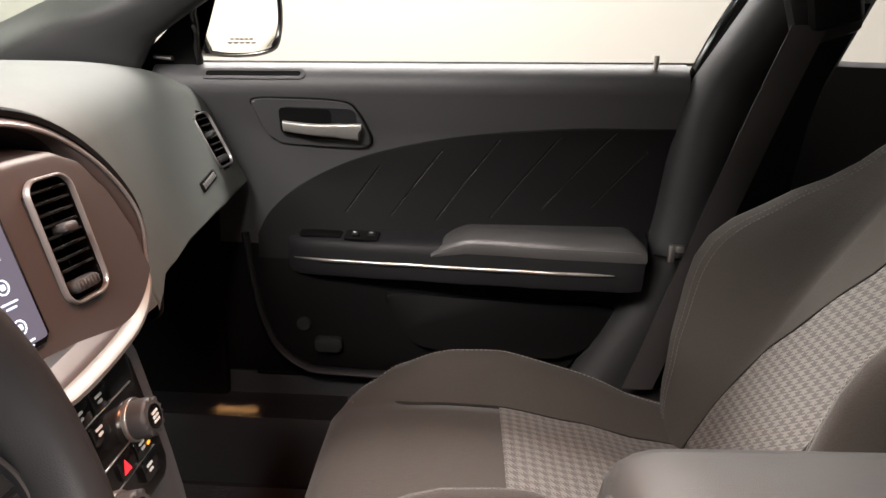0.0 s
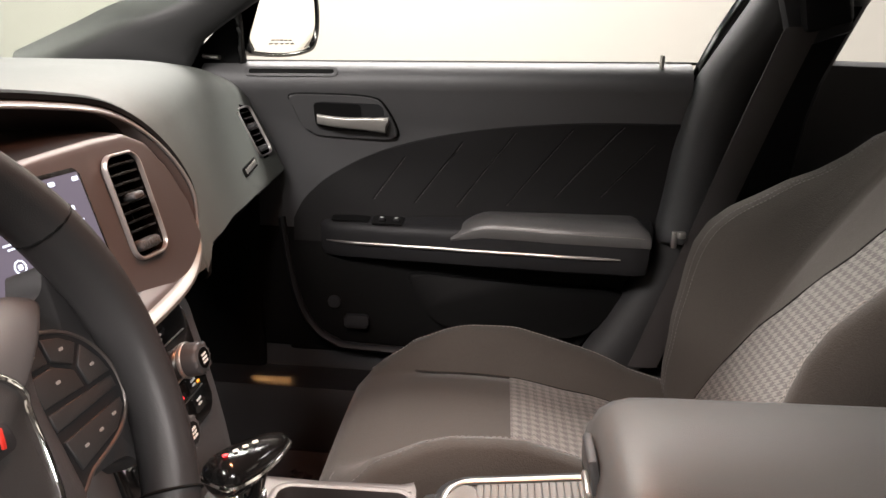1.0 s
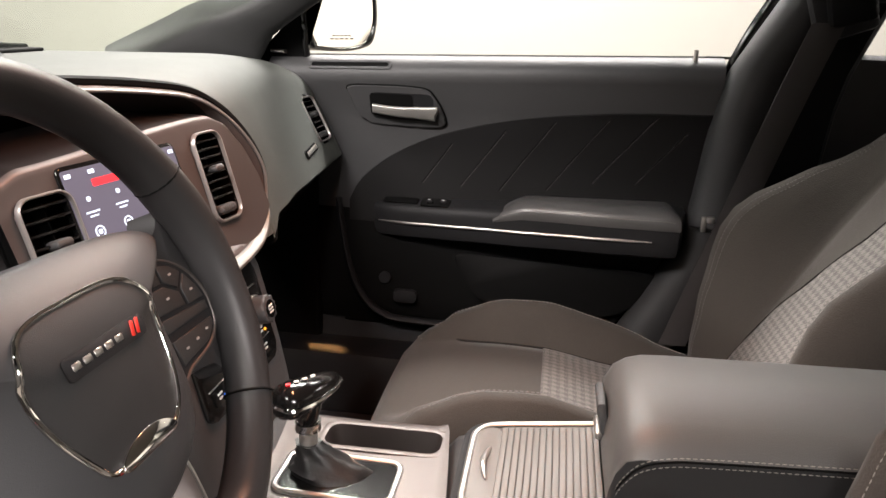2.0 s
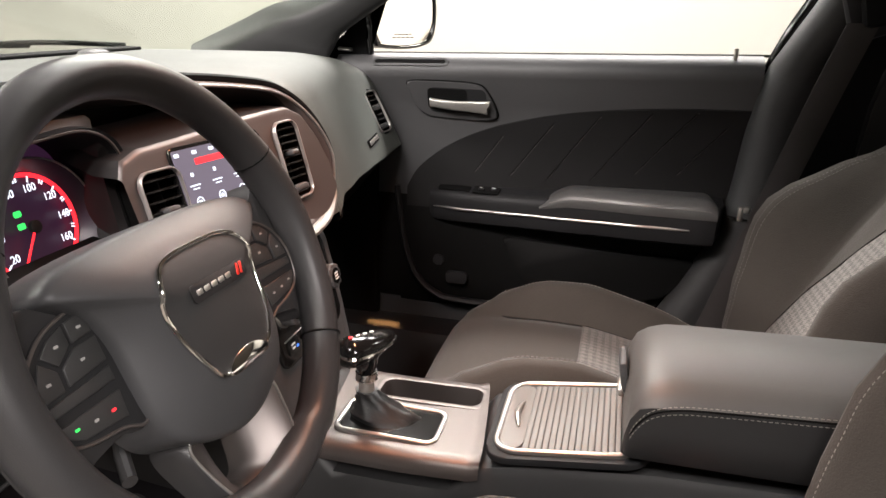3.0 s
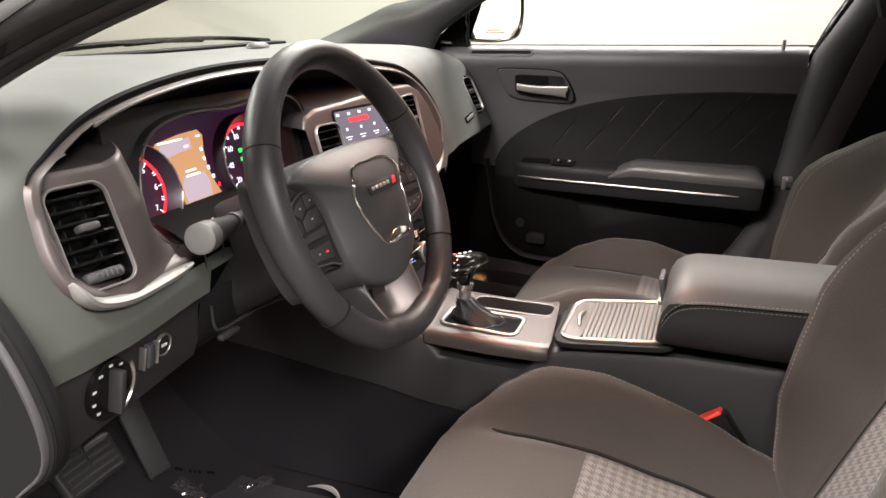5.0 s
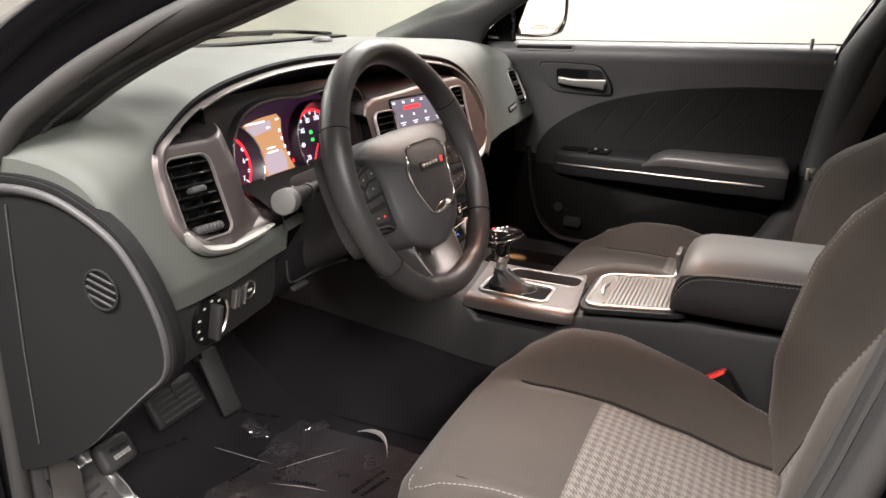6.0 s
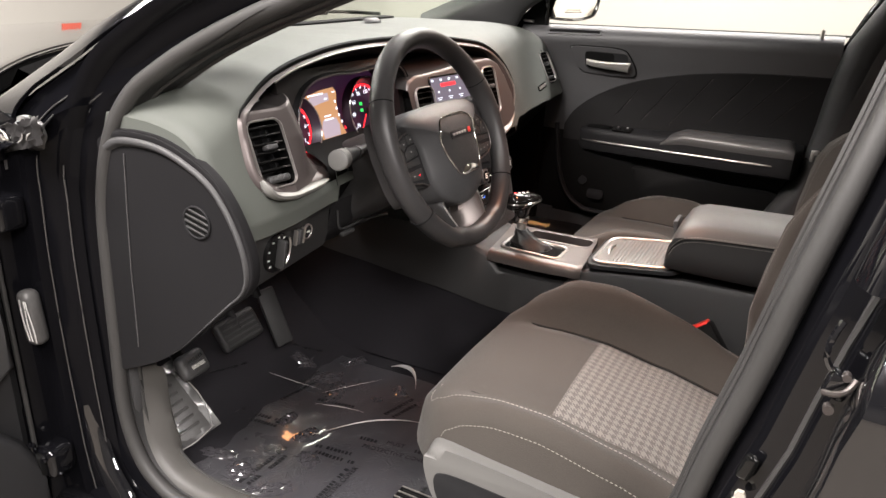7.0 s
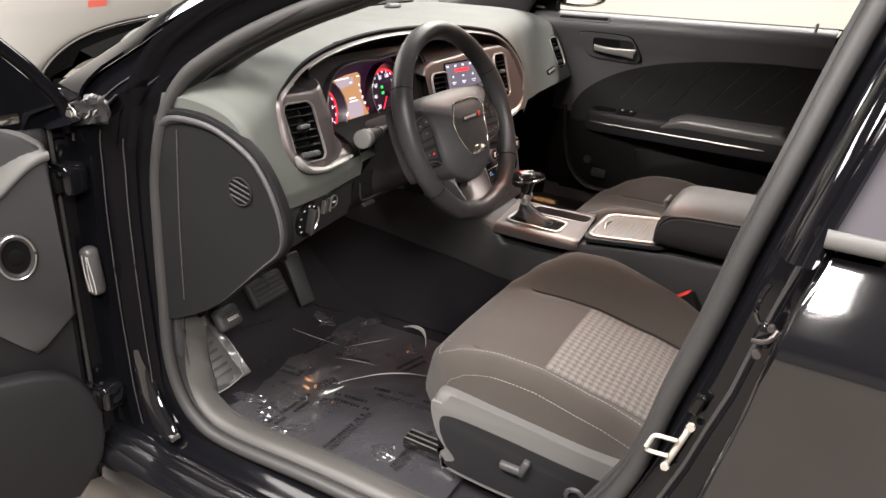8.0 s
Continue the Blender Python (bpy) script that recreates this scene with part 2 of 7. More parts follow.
def solid(name, bm, mat, label, category, kind="", smooth=45):
    return tagged(part(name, bm, mat, None, smooth=smooth), label, category, "", kind)


def grid(rows, closed_u=False, closed_v=False, uv=None, caps=False, bm=None):
    """A skin over rows of points, each row as long as the next."""
    bm = bm or bmesh.new()
    vs = [[bm.verts.new(p) for p in row] for row in rows]
    layer = bm.loops.layers.uv.verify() if uv else None
    n, k = len(vs), len(vs[0])
    for i in range(n if closed_u else n - 1):
        for j in range(k if closed_v else k - 1):
            i2, j2 = (i + 1) % n, (j + 1) % k
            try:
                f = bm.faces.new((vs[i][j], vs[i2][j], vs[i2][j2], vs[i][j2]))
            except ValueError:
                continue
            if uv:
                for loop, (p, q) in zip(f.loops, ((i, j), (i2, j), (i2, j2), (i, j2))):
                    loop[layer].uv = uv(p, q)
    if caps:
        for row in (vs[0], vs[-1]):
            try:
                bm.faces.new(row)
            except ValueError:
                pass
    return bm


def thicken(bm, depth):
    bmesh.ops.recalc_face_normals(bm, faces=bm.faces[:])
    bmesh.ops.solidify(bm, geom=bm.faces[:], thickness=depth)
    return bm


def spline(points, n, closed=False):
    """n points along a smooth curve through the given ones."""
    p = [Vector(q) for q in points]
    k = len(p)
    spans = k if closed else k - 1
    out = []
    for s in range(n):
        t = s / n * spans if closed else s / (n - 1) * spans
        i = min(int(t), spans - 1)
        f = t - i
        g = (lambda j: p[j % k]) if closed else (lambda j: p[max(0, min(k - 1, j))])
        a, b, c, d = g(i - 1), g(i), g(i + 1), g(i + 2)
        out.append(0.5 * ((2 * b) + (c - a) * f + (2 * a - 5 * b + 4 * c - d) * f * f + (3 * b - a - 3 * c + d) * f ** 3))
    return out


def curve_at(keys, t):
    """Smooth value between (t, value) keys."""
    if t <= keys[0][0]:
        return keys[0][1]
    for (a, va), (b, vb) in zip(keys, keys[1:]):
        if t <= b:
            f = (t - a) / (b - a)
            f = f * f * (3 - 2 * f) * 0.5 + f * 0.5
            return va + (vb - va) * f
    return keys[-1][1]


def cut(bm, m, w, h):
    """Open a skin where a fitting goes through it."""
    inv = m.inverted()
    gone = []
    for f in bm.faces:
        p = inv @ f.calc_center_median()
        a, b = max(0, abs(p.x) - (w / 2 - 0.012)), max(0, abs(p.y) - (h / 2 - 0.012))
        if math.hypot(a, b) < 0.0135 and abs(p.z) < 0.04:
            gone.append(f)
    bmesh.ops.delete(bm, geom=gone, context="FACES")
    return bm


def tube(path, radius, n=10, closed=False, flat=1.0, up=(0, 0, 1), bm=None, taper=None):
    """A rounded bar along a path; flat squashes it along the side that lies across up."""
    path = [Vector(p) for p in path]
    rows = []
    k = len(path)
    for i, p in enumerate(path):
        a = path[(i - 1) % k] if closed else path[max(0, i - 1)]
        b = path[(i + 1) % k] if closed else path[min(k - 1, i + 1)]
        d = (b - a).normalized()
        side = d.cross(Vector(up))
        side = side.normalized() if side.length > 1e-6 else d.orthogonal().normalized()
        top = side.cross(d).normalized()
        r = radius * (taper(i / max(1, k - 1)) if taper else 1)
        rows.append([p + side * (r * flat * math.cos(2 * math.pi * j / n)) + top * (r * math.sin(2 * math.pi * j / n)) for j in range(n)])
    return grid(rows, closed_u=closed, closed_v=True, caps=not closed, bm=bm)


def rbox(at, size, bevel=0.004, seg=2, m=None, bm=None):
    """A box with rounded edges, turned by m about its middle."""
    made = bmesh.new()
    bmesh.ops.create_cube(made, size=1)
    bmesh.ops.scale(made, vec=size, verts=made.verts[:])
    if bevel:
        bmesh.ops.bevel(made, geom=made.edges[:], offset=min(bevel, min(size) * 0.49), segments=seg, profile=0.5, affect="EDGES")
    bmesh.ops.transform(made, matrix=Matrix.Translation(at) @ (m.to_4x4() if m else Matrix()), verts=made.verts[:])
    return join(bm, made)


def join(bm, made):
    if bm is None:
        return made
    me = bpy.data.meshes.new("joined")
    made.to_mesh(me)
    made.free()
    bm.from_mesh(me)
    bpy.data.meshes.remove(me)
    return bm


def basis(at, across, up):
    """A frame whose x runs across, y up and z out of a face."""
    x = Vector(across).normalized()
    y = Vector(up)
    y = (y - x * y.dot(x)).normalized()
    z = x.cross(y)
    return Matrix(((x.x, y.x, z.x, at[0]), (x.y, y.y, z.y, at[1]), (x.z, y.z, z.z, at[2]), (0, 0, 0, 1)))


def plate(outline, depth, m, bevel=0.002, seg=2, bm=None):
    """A plate of that outline, from z = 0 up to depth in the frame m, its front edge rounded."""
    made = bmesh.new()
    low = [made.verts.new((x, y, 0)) for x, y in outline]
    high = [made.verts.new((x, y, depth)) for x, y in outline]
    made.faces.new(low[::-1])
    top = made.faces.new(high)
    n = len(outline)
    for i in range(n):
        made.faces.new((low[i], low[(i + 1) % n], high[(i + 1) % n], high[i]))
    if bevel:
        bmesh.ops.bevel(made, geom=list(top.edges), offset=bevel, segments=seg, profile=0.5, affect="EDGES")
    bmesh.ops.transform(made, matrix=m, verts=made.verts[:])
    return join(bm, made)


def rounded(w, h, r, n=5, cx=0.0, cy=0.0):
    """The outline of a rounded rectangle."""
    out = []
    for sx, sy, start in ((1, 1, 0), (-1, 1, 90), (-1, -1, 180), (1, -1, 270)):
        for i in range(n + 1):
            a = radians(start + 90 * i / n)
            out.append((cx + sx * (w / 2 - r) + r * math.cos(a), cy + sy * (h / 2 - r) + r * math.sin(a)))
    return out


def ring(outer, inner, depth, m, bm=None, lift=0.0):
    """A frame between two outlines of the same count."""
    rows = [[m @ Vector((x, y, z)) for x, y in line] for line, z in
            ((outer, 0), (outer, depth * 0.7), ([(a + (c - a) * 0.3, b + (d - b) * 0.3) for (a, b), (c, d) in zip(outer, inner)], depth),
             ([(a + (c - a) * 0.7, b + (d - b) * 0.7) for (a, b), (c, d) in zip(outer, inner)], depth), (inner, depth * 0.7), (inner, lift))]
    return grid(rows, closed_v=True, bm=bm)


def stitches(path, step, length, radius, mat, parent, name="stitching", lift=(0, 0, 0)):
    """Short threads laid end to end along a path."""
    bm = bmesh.new()
    pts = [Vector(p) + Vector(lift) for p in path]
    dist = [0.0]
    for a, b in zip(pts, pts[1:]):
        dist.append(dist[-1] + (b - a).length)
    total, s, i = dist[-1], 0.0, 0
    verts, faces = [], []

    def point(q):
        q = min(q, total - 1e-6)
        for j in range(len(dist) - 1):
            if q <= dist[j + 1]:
                f = (q - dist[j]) / max(1e-9, dist[j + 1] - dist[j])
                return pts[j].lerp(pts[j + 1], f)
        return pts[-1]

    while s + length < total:
        a, b = point(s), point(s + length)
        d = (b - a).normalized()
        side = d.orthogonal().normalized() * radius
        top = d.cross(side).normalized() * radius
        base = len(verts)
        for p, k in ((a, 0.6), (a.lerp(b, 0.5), 1.0), (b, 0.6)):
            verts += [p + side * k, p + top * k, p - side * k, p - top * k]
        for r in (0, 4):
            for j in range(4):
                faces.append((base + r + j, base + r + (j + 1) % 4, base + r + 4 + (j + 1) % 4, base + r + 4 + j))
        s += step
    vs = [bm.verts.new(v) for v in verts]
    for f in faces:
        bm.faces.new([vs[j] for j in f])
    return part(name, bm, mat, parent, "pale dashed seam thread")

# ---- the hall ----


def slab(name, a, b, mat, label, category):
    at = [(p + q) / 2 for p, q in zip(a, b)]
    return solid(name, rbox(at, [abs(q - p) for p, q in zip(a, b)], 0), mat, label, category, "structure")


slab("floor", (-6, -5, -0.1), (6, 5, 0), CONCRETE, "brown grey sealed concrete hall floor", "floor")
slab("ceiling", (-6, -5, 3.3), (6, 5, 3.4), DIM_WALL, "unseen hall ceiling coloured dark as if unlit", "ceiling")
slab("wall_north", (-6.1, -5, 0), (-6, 5, 3.3), WALL, "plain white painted hall wall", "wall")
slab("wall_sign", (-5.995, 2.99, 1.06), (-5.975, 3.18, 1.42), SIGN_RED, "small red sign on the white hall wall", "sign")
# Unseen sides: lightened copy to the south-east, darkened copies to the west.
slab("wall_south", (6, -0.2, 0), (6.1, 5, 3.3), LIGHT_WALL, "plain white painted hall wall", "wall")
slab("wall_south_west", (6, -5, 0), (6.1, -0.2, 3.3), DIM_WALL, "unseen hall wall coloured dark as if unlit", "wall")
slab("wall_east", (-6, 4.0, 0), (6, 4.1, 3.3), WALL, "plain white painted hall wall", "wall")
slab("wall_west", (-6, -5.1, 0), (6, -5, 3.3), DIM_WALL, "unseen hall wall coloured dark as if unlit", "wall")

# ---- dashboard ----
DASH = thing("dashboard", (-0.5, -0.05, 0.5), "charcoal moulded car dashboard with graphite bezel and lit dials", "dashboard")

BEZEL = [(-0.425, -0.715, 0.936), (-0.44, -0.68, 0.952), (-0.45, -0.62, 0.978), (-0.455, -0.54, 0.996), (-0.455, -0.43, 1.008),
         (-0.45, -0.30, 1.010), (-0.435, -0.15, 1.004), (-0.415, -0.03, 0.992), (-0.395, 0.04, 0.977), (-0.372, 0.082, 0.943),
         (-0.354, 0.110, 0.893), (-0.349, 0.108, 0.850), (-0.344, 0.086, 0.823), (-0.338, 0.040, 0.807), (-0.331, -0.050, 0.804),
         (-0.332, -0.13, 0.803), (-0.36, -0.22, 0.812), (-0.40, -0.30, 0.82), (-0.43, -0.40, 0.825), (-0.43, -0.49, 0.818),
         (-0.409, -0.545, 0.814), (-0.397, -0.615, 0.817), (-0.387, -0.672, 0.822), (-0.383, -0.714, 0.837), (-0.395, -0.729, 0.864), (-0.41, -0.726, 0.90)]


def inset_loop(loop, d, dx, lip=1.0):
    """The loop drawn in by d across the dash, and moved along the car by dx; lip narrows it along the top."""
    n = len(loop)
    out = []
    for i, p in enumerate(loop):
        a, b = loop[i - 1], loop[(i + 1) % n]
        t = Vector((0, b[1] - a[1], b[2] - a[2])).normalized()
        inward = Vector((0, t.z, -t.y))
        k = lip if 1 <= i <= 8 else 1.0
        out.append(Vector(p) + inward * (d * k if d > 0 else d) + Vector((dx * k if dx < 0 else dx, 0, 0)))
    return out


def dash_low(y):
    """The lower rim of the padded skin: x and z."""
    z = curve_at([(0.085, 0.772), (0.103, 0.785), (0.125, 0.799), (0.17, 0.809), (0.26, 0.807), (0.38, 0.803), (0.54, 0.797), (0.69, 0.800)], y)
    x = curve_at(FACE, y) - 0.4 * (z - 0.80)
    return x, z


def left_x(y, z):
    return -0.402 - 0.5 * (z - 0.88) + 0.2 * (y + 0.68)


def centre_x(y, z):
    return -0.376 + 0.155 * y - 0.33 * (z - 0.945)


def side_x(y, z):
    return -0.442 - 0.50 * (z - 0.874) + 0.04 * (y - 0.612)


def vent_frame(fn, y, z, lean):
    up = Vector((fn(y, z + 0.01) - fn(y, z), lean * 0.01, 0.01))
    across = Vector((fn(y + 0.01, z) - fn(y, z), 0.01, 0))
    return basis((fn(y, z), y, z), across, up)


VENTS = [(left_x, -0.679, 0.884, -0.25, 0.060, 0.098, 6), (centre_x, 0.009, 0.895, -0.16, 0.047, 0.099, 8), (centre_x, -0.226, 0.874, -0.12, 0.054, 0.102, 7), (side_x, 0.612, 0.878, 0.16, 0.058, 0.088, 6)]
FRAMES = [vent_frame(v[0], v[1], v[2], v[3]) for v in VENTS]


TOPS = [(-0.80, 0.938), (-0.78, 0.950), (-0.75, 0.966), (-0.70, 0.984), (-0.60, 1.003), (-0.5, 1.013), (-0.35, 1.017), (-0.2, 1.013), (-0.05, 1.006), (0.1, 1.005), (0.4, 1.005), (0.52, 0.999), (0.6, 0.991), (0.65, 0.980), (0.675, 0.968), (0.69, 0.945)]
FACE = [(-0.80, -0.385), (-0.785, -0.376), (-0.73, -0.372), (-0.68, -0.372), (-0.55, -0.388), (-0.43, -0.40), (-0.30, -0.39), (-0.15, -0.362), (0.0, -0.339), (0.1, -0.333), (0.2, -0.352), (0.34, -0.377), (0.5, -0.397), (0.6, -0.405), (0.66, -0.408), (0.682, -0.413), (0.69, -0.425)]
SLOPE = [(-0.8, 0.46), (-0.68, 0.40), (-0.5, 0.28), (-0.3, 0.28), (-0.1, 0.32), (0.1, 0.36), (0.64, 0.50)]


def inside_bezel(y, z):
    """Whether a point of the dash face lies within the bezel."""
    hit = False
    n = len(BEZEL)
    for i in range(n):
        y1, z1, y2, z2 = BEZEL[i - 1][1], BEZEL[i - 1][2], BEZEL[i][1], BEZEL[i][2]
        if (z1 > z) != (z2 > z) and y < (y2 - y1) * (z - z1) / (z2 - z1) + y1:
            hit = not hit
    return hit


def dash_skin():
    rows = []
    ys = [-0.80, -0.797, -0.793, -0.788, -0.782] + [-0.776 + 0.006 * i for i in range(148)] + [0.112, 0.118, 0.126, 0.135, 0.15, 0.17, 0.19, 0.22, 0.26, 0.30, 0.35, 0.40, 0.45, 0.5, 0.54, 0.57] + [0.59 + 0.005 * i for i in range(18)] + [0.682, 0.687, 0.69]
    for y in ys:
        zl = 0.776 if y < -0.53 else 0.80 if y < 0.109 else dash_low(y)[1]
        top, slope, ref = curve_at(TOPS, y), curve_at(SLOPE, y), curve_at(FACE, y)
        zb = top - 0.05
        xl, xb = ref - slope * (zl - 0.80), ref - slope * (zb - 0.80)
        if zl < 0.80:
            xl = ref - 0.01 * (0.80 - zl)
        a, b = Vector((xl, y, zl)), Vector((xb, y, zb))
        m = Vector((ref - slope * 0.0, y, max(zl, 0.80)))
        c, d, e = Vector((xb - 0.022, y, top)), Vector((xb - 0.16, y, top)), Vector((-0.90 + 0.20 * max(0, (abs(y + 0.05) - 0.48) / 0.27) ** 2, y, 0.998 - (1.005 - top) * 0.7))
        row = [a.lerp(m, i / 6) for i in range(6)] + [m.lerp(b, i / 26) for i in range(26)] if zl < 0.799 else [a.lerp(b, i / 32) for i in range(32)]
        for i in range(14):
            t = i / 14
            row.append(b * (1 - t) ** 3 + b.lerp(c, 0.8) * 3 * t * (1 - t) ** 2 + c.lerp(d, 0.30) * 3 * t * t * (1 - t) + d * t ** 3)
        row += [d.lerp(e, i / 6) for i in range(7)]
        rows.append(row)
    rows.insert(0, [Vector((p.x, -0.8005, max(0.70, p.z - 0.16))) for p in rows[0]])
    bm = grid(rows)
    gone = [f for f in bm.faces if f.calc_center_median().x > -0.49 and inside_bezel(f.calc_center_median().y, f.calc_center_median().z)]
    bmesh.ops.delete(bm, geom=gone, context="FACES")
    return bm


part("pad", cut(dash_skin(), FRAMES[3], 0.064, 0.094), PAD, DASH, "charcoal soft-touch dash top")
lower = []
for y in [0.112 + 0.0289 * i for i in range(21)]:
    x, z = dash_low(y)
    lower.append([Vector((x, y, z)), Vector((x - 0.004, y, z - 0.006)), Vector((x - 0.03, y, z - 0.02)), Vector((x - 0.07, y, z - 0.07)), Vector((x - 0.12, y, z - 0.13)), Vector((-0.62, y, 0.60))])
# Shade below the dash is put into the panel colour.
part("glovebox", grid(lower), DARK, DASH, "glovebox panel coloured black for the shade under the dash")

loops = [inset_loop(BEZEL, d, dx, 0.25) for d, dx in ((-0.006, -0.004), (-0.004, 0.003), (0.001, 0.006), (0.005, 0.005), (0.009, 0.000), (0.015, -0.010))]
loops = [spline(l, 130, closed=True) for l in loops]
deep = [loops[-1]] + [spline(inset_loop(BEZEL, d, dx), 130, closed=True) for d, dx in ((0.020, -0.022), (0.026, -0.045), (0.028, -0.085))]
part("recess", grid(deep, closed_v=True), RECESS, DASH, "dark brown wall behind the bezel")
bezel = part("bezel", grid(loops, closed_v=True), SATIN, DASH, "satin graphite bezel round the dials")
lip_line = spline(inset_loop(BEZEL, 0.0015, 0.0078), 130, closed=True)
# Brighter metal than the bezel paints the highlight along its rounded edge.
part("lip", tube(lip_line[10:78], 0.0019, 6, up=(1, 0, 0)), RIM, bezel, "thin lip of the bezel coloured bright as its highlight")
groove = spline(inset_loop(BEZEL, -0.0075, 0.0), 130, closed=True)
part("shadow_gap", tube(groove[:74], 0.0050, 6, up=(1, 0, 0), taper=lambda s: min(1, 0.2 + 5 * s, 0.2 + 6 * (1 - s))), DARK, bezel)


def ledge(points, name):
    path = spline(points, 26)
    return part(name, tube(path, 0.0105, 10, flat=0.6, up=(1, 0, 0), taper=lambda s: 0.35 + 0.65 * min(1, 6 * s, 6 * (1 - s))), LEDGE, bezel, "bright silver lower edge")


ledge([(-0.343, 0.098, 0.848), (-0.337, 0.078, 0.822), (-0.330, 0.036, 0.806), (-0.323, -0.05, 0.803), (-0.324, -0.13, 0.803)], "ledge")
ledge([(-0.384, -0.727, 0.856), (-0.377, -0.714, 0.834), (-0.379, -0.672, 0.821), (-0.389, -0.615, 0.816), (-0.402, -0.545, 0.813)], "ledge")


def face_panel(fn, y0, y1, z0, z1, back, mat, name, ztop=None, zlow=None, bend=None):
    rows, shelf = [], []
    for i in range(81):
        y = y0 + (y1 - y0) * i / 80
        zt, zl = ztop(y) if ztop else z1, zlow(y) if zlow else z0
        at = lambda z: fn(y, z) - back - (bend(y, z) if bend else 0)
        zz = [zl + (zt - zl) * j / 32 for j in range(33)]
        rows.append([Vector((at(zl) - 0.04, y, zl - 0.004))] + [Vector((at(z), y, z)) for z in zz] + [Vector((at(zt) - 0.002, y, zt + 0.003)), Vector((at(zt) - 0.006, y, zt + 0.0045))])
        shelf.append([rows[-1][-1], Vector((at(zt) - 0.035, y, zt + 0.006)), Vector((at(zt) - 0.07, y, zt + 0.02))])
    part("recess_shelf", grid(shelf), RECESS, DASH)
    bm = grid(rows)
    for v, m in zip(VENTS, FRAMES):
        cut(bm, m, v[4] - 0.001, v[5] - 0.001)
    return part(name, bm, mat, DASH)


face_panel(centre_x, -0.266, 0.093, 0.80, 0.962, 0.004, SATIN, "centre_panel", lambda y: curve_at([(-0.268, 0.915), (-0.257, 0.934), (-0.23, 0.942), (0.0, 0.955), (0.035, 0.955), (0.06, 0.945), (0.08, 0.918), (0.093, 0.88)], y), lambda y: 0.812 + 0.030 * max(0, (y - 0.03) / 0.063) ** 2)


def outer_bend(y, z):
    """The outer panel falls back towards the dials, less so near its lower edge."""
    w = max(0, min(1, (0.90 - z) / 0.07))
    return w * 0.58 * max(0, y + 0.66) + (1 - w) * 0.058 * max(0, (y + 0.620) / 0.048) ** 2


face_panel(left_x, -0.722, -0.548, 0.826, 0.938, 0.003, SATIN, "outer_panel", lambda y: 0.938 + 0.25 * max(0, y + 0.63), lambda y: 0.830 - 0.012 * (y + 0.722) / 0.174, outer_bend)
rows = [[Vector((-0.532, y, z)) for z in (0.78, 0.86, top)] for y, top in ((-0.74, 0.93), (-0.6, 0.972), (-0.4, 0.99), (-0.1, 0.985), (0.12, 0.98))]
part("backing", grid(rows), RECESS, DASH)


def air_vent(name, m, w, h, parent, slats=7):
    """A framed vent: rounded frame, dark throat, slats, a thumb tab and a wheel below."""
    root = part(name, ring(rounded(w + 0.006, h + 0.006, 0.015), rounded(w, h, 0.012), 0.005, m @ Matrix.Translation((0, 0, -0.0025)), lift=-0.006), RIM, parent, "air vent with a bright rim and black slats")
    part("duct", ring(rounded(w + 0.0045, h + 0.0045, 0.0135), rounded(w - 0.001, h - 0.001, 0.0115), 0.002, m @ Matrix.Translation((0, 0, -0.0035)), lift=-0.045), MATTE, root)
    part("throat", plate(rounded(w + 0.004, h + 0.004, 0.012), 0.002, m @ Matrix.Translation((0, 0, -0.034)), 0), MATTE, root)
    top, low = h / 2 - 0.008, -h / 2 + 0.026
    for i in range(slats):
        b = low + (top - low) * i / (slats - 1)
        turn = Matrix.Translation((0, b, -0.008)) @ Matrix.Rotation(radians(24), 4, "X")
        part("slat", plate(rounded(w - 0.005, 0.013, 0.001, 1), 0.0025, m @ turn @ Matrix.Rotation(radians(90 - 38), 4, "X"), 0.0006, 1), GLOSS, root)
    for a in (-w * 0.22, w * 0.22):
        part("fin", rbox(m @ Vector((a, (top + low) / 2, -0.024)), (0.0015, h * 0.72, 0.014), 0, m=m.to_3x3()), TRIM, root)
    part("tab", rbox(m @ Vector((0, (top + low) / 2, 0.0)), (w * 0.34, 0.008, 0.016), 0.003, m=m.to_3x3()), TRIM_GREY, root)
    part("shutter_wheel", rbox(m @ Vector((0, -h / 2 + 0.011, -0.004)), (w * 0.66, 0.011, 0.014), 0.004, m=m.to_3x3()), TRIM_GREY, root)
    for a in range(7):
        part("rib", rbox(m @ Vector(((a - 3) * w * 0.085, -h / 2 + 0.011, 0.003)), (0.0014, 0.007, 0.002), 0.0006, 1, m=m.to_3x3()), TRIM_GREY, root)
    return root


for v, m in zip(VENTS, FRAMES):
    air_vent("air_vent", m, v[4], v[5], DASH, v[6])

# touch screen
SM = basis((centre_x(-0.124, 0.888) + 0.001, -0.124, 0.888), (centre_x(0.1, 0.89) - centre_x(0, 0.89), 0.1, 0), (-0.033, 0, 0.1))
screen = part("touch_screen", plate(rounded(0.158, 0.114, 0.006), 0.006, SM @ Matrix.Translation((0, 0, -0.008)), 0.002), GLOSS, DASH, "lit touch screen with white icons")
part("display", plate(rounded(0.152, 0.106, 0.003), 0.001, SM @ Matrix.Translation((0, 0, -0.0022)), 0), SCREEN, screen)
part("banner", plate(rounded(0.050, 0.007, 0.001), 0.0008, SM @ Matrix.Translation((-0.020, 0.037, -0.001)), 0), GLOW_RED, screen)
for i in range(6):
    part("status_mark", plate(rounded(0.007, 0.004, 0.001), 0.0008, SM @ Matrix.Translation((-0.07 + 0.028 * i, 0.0475, -0.001)), 0), GLOW_WHITE, screen)
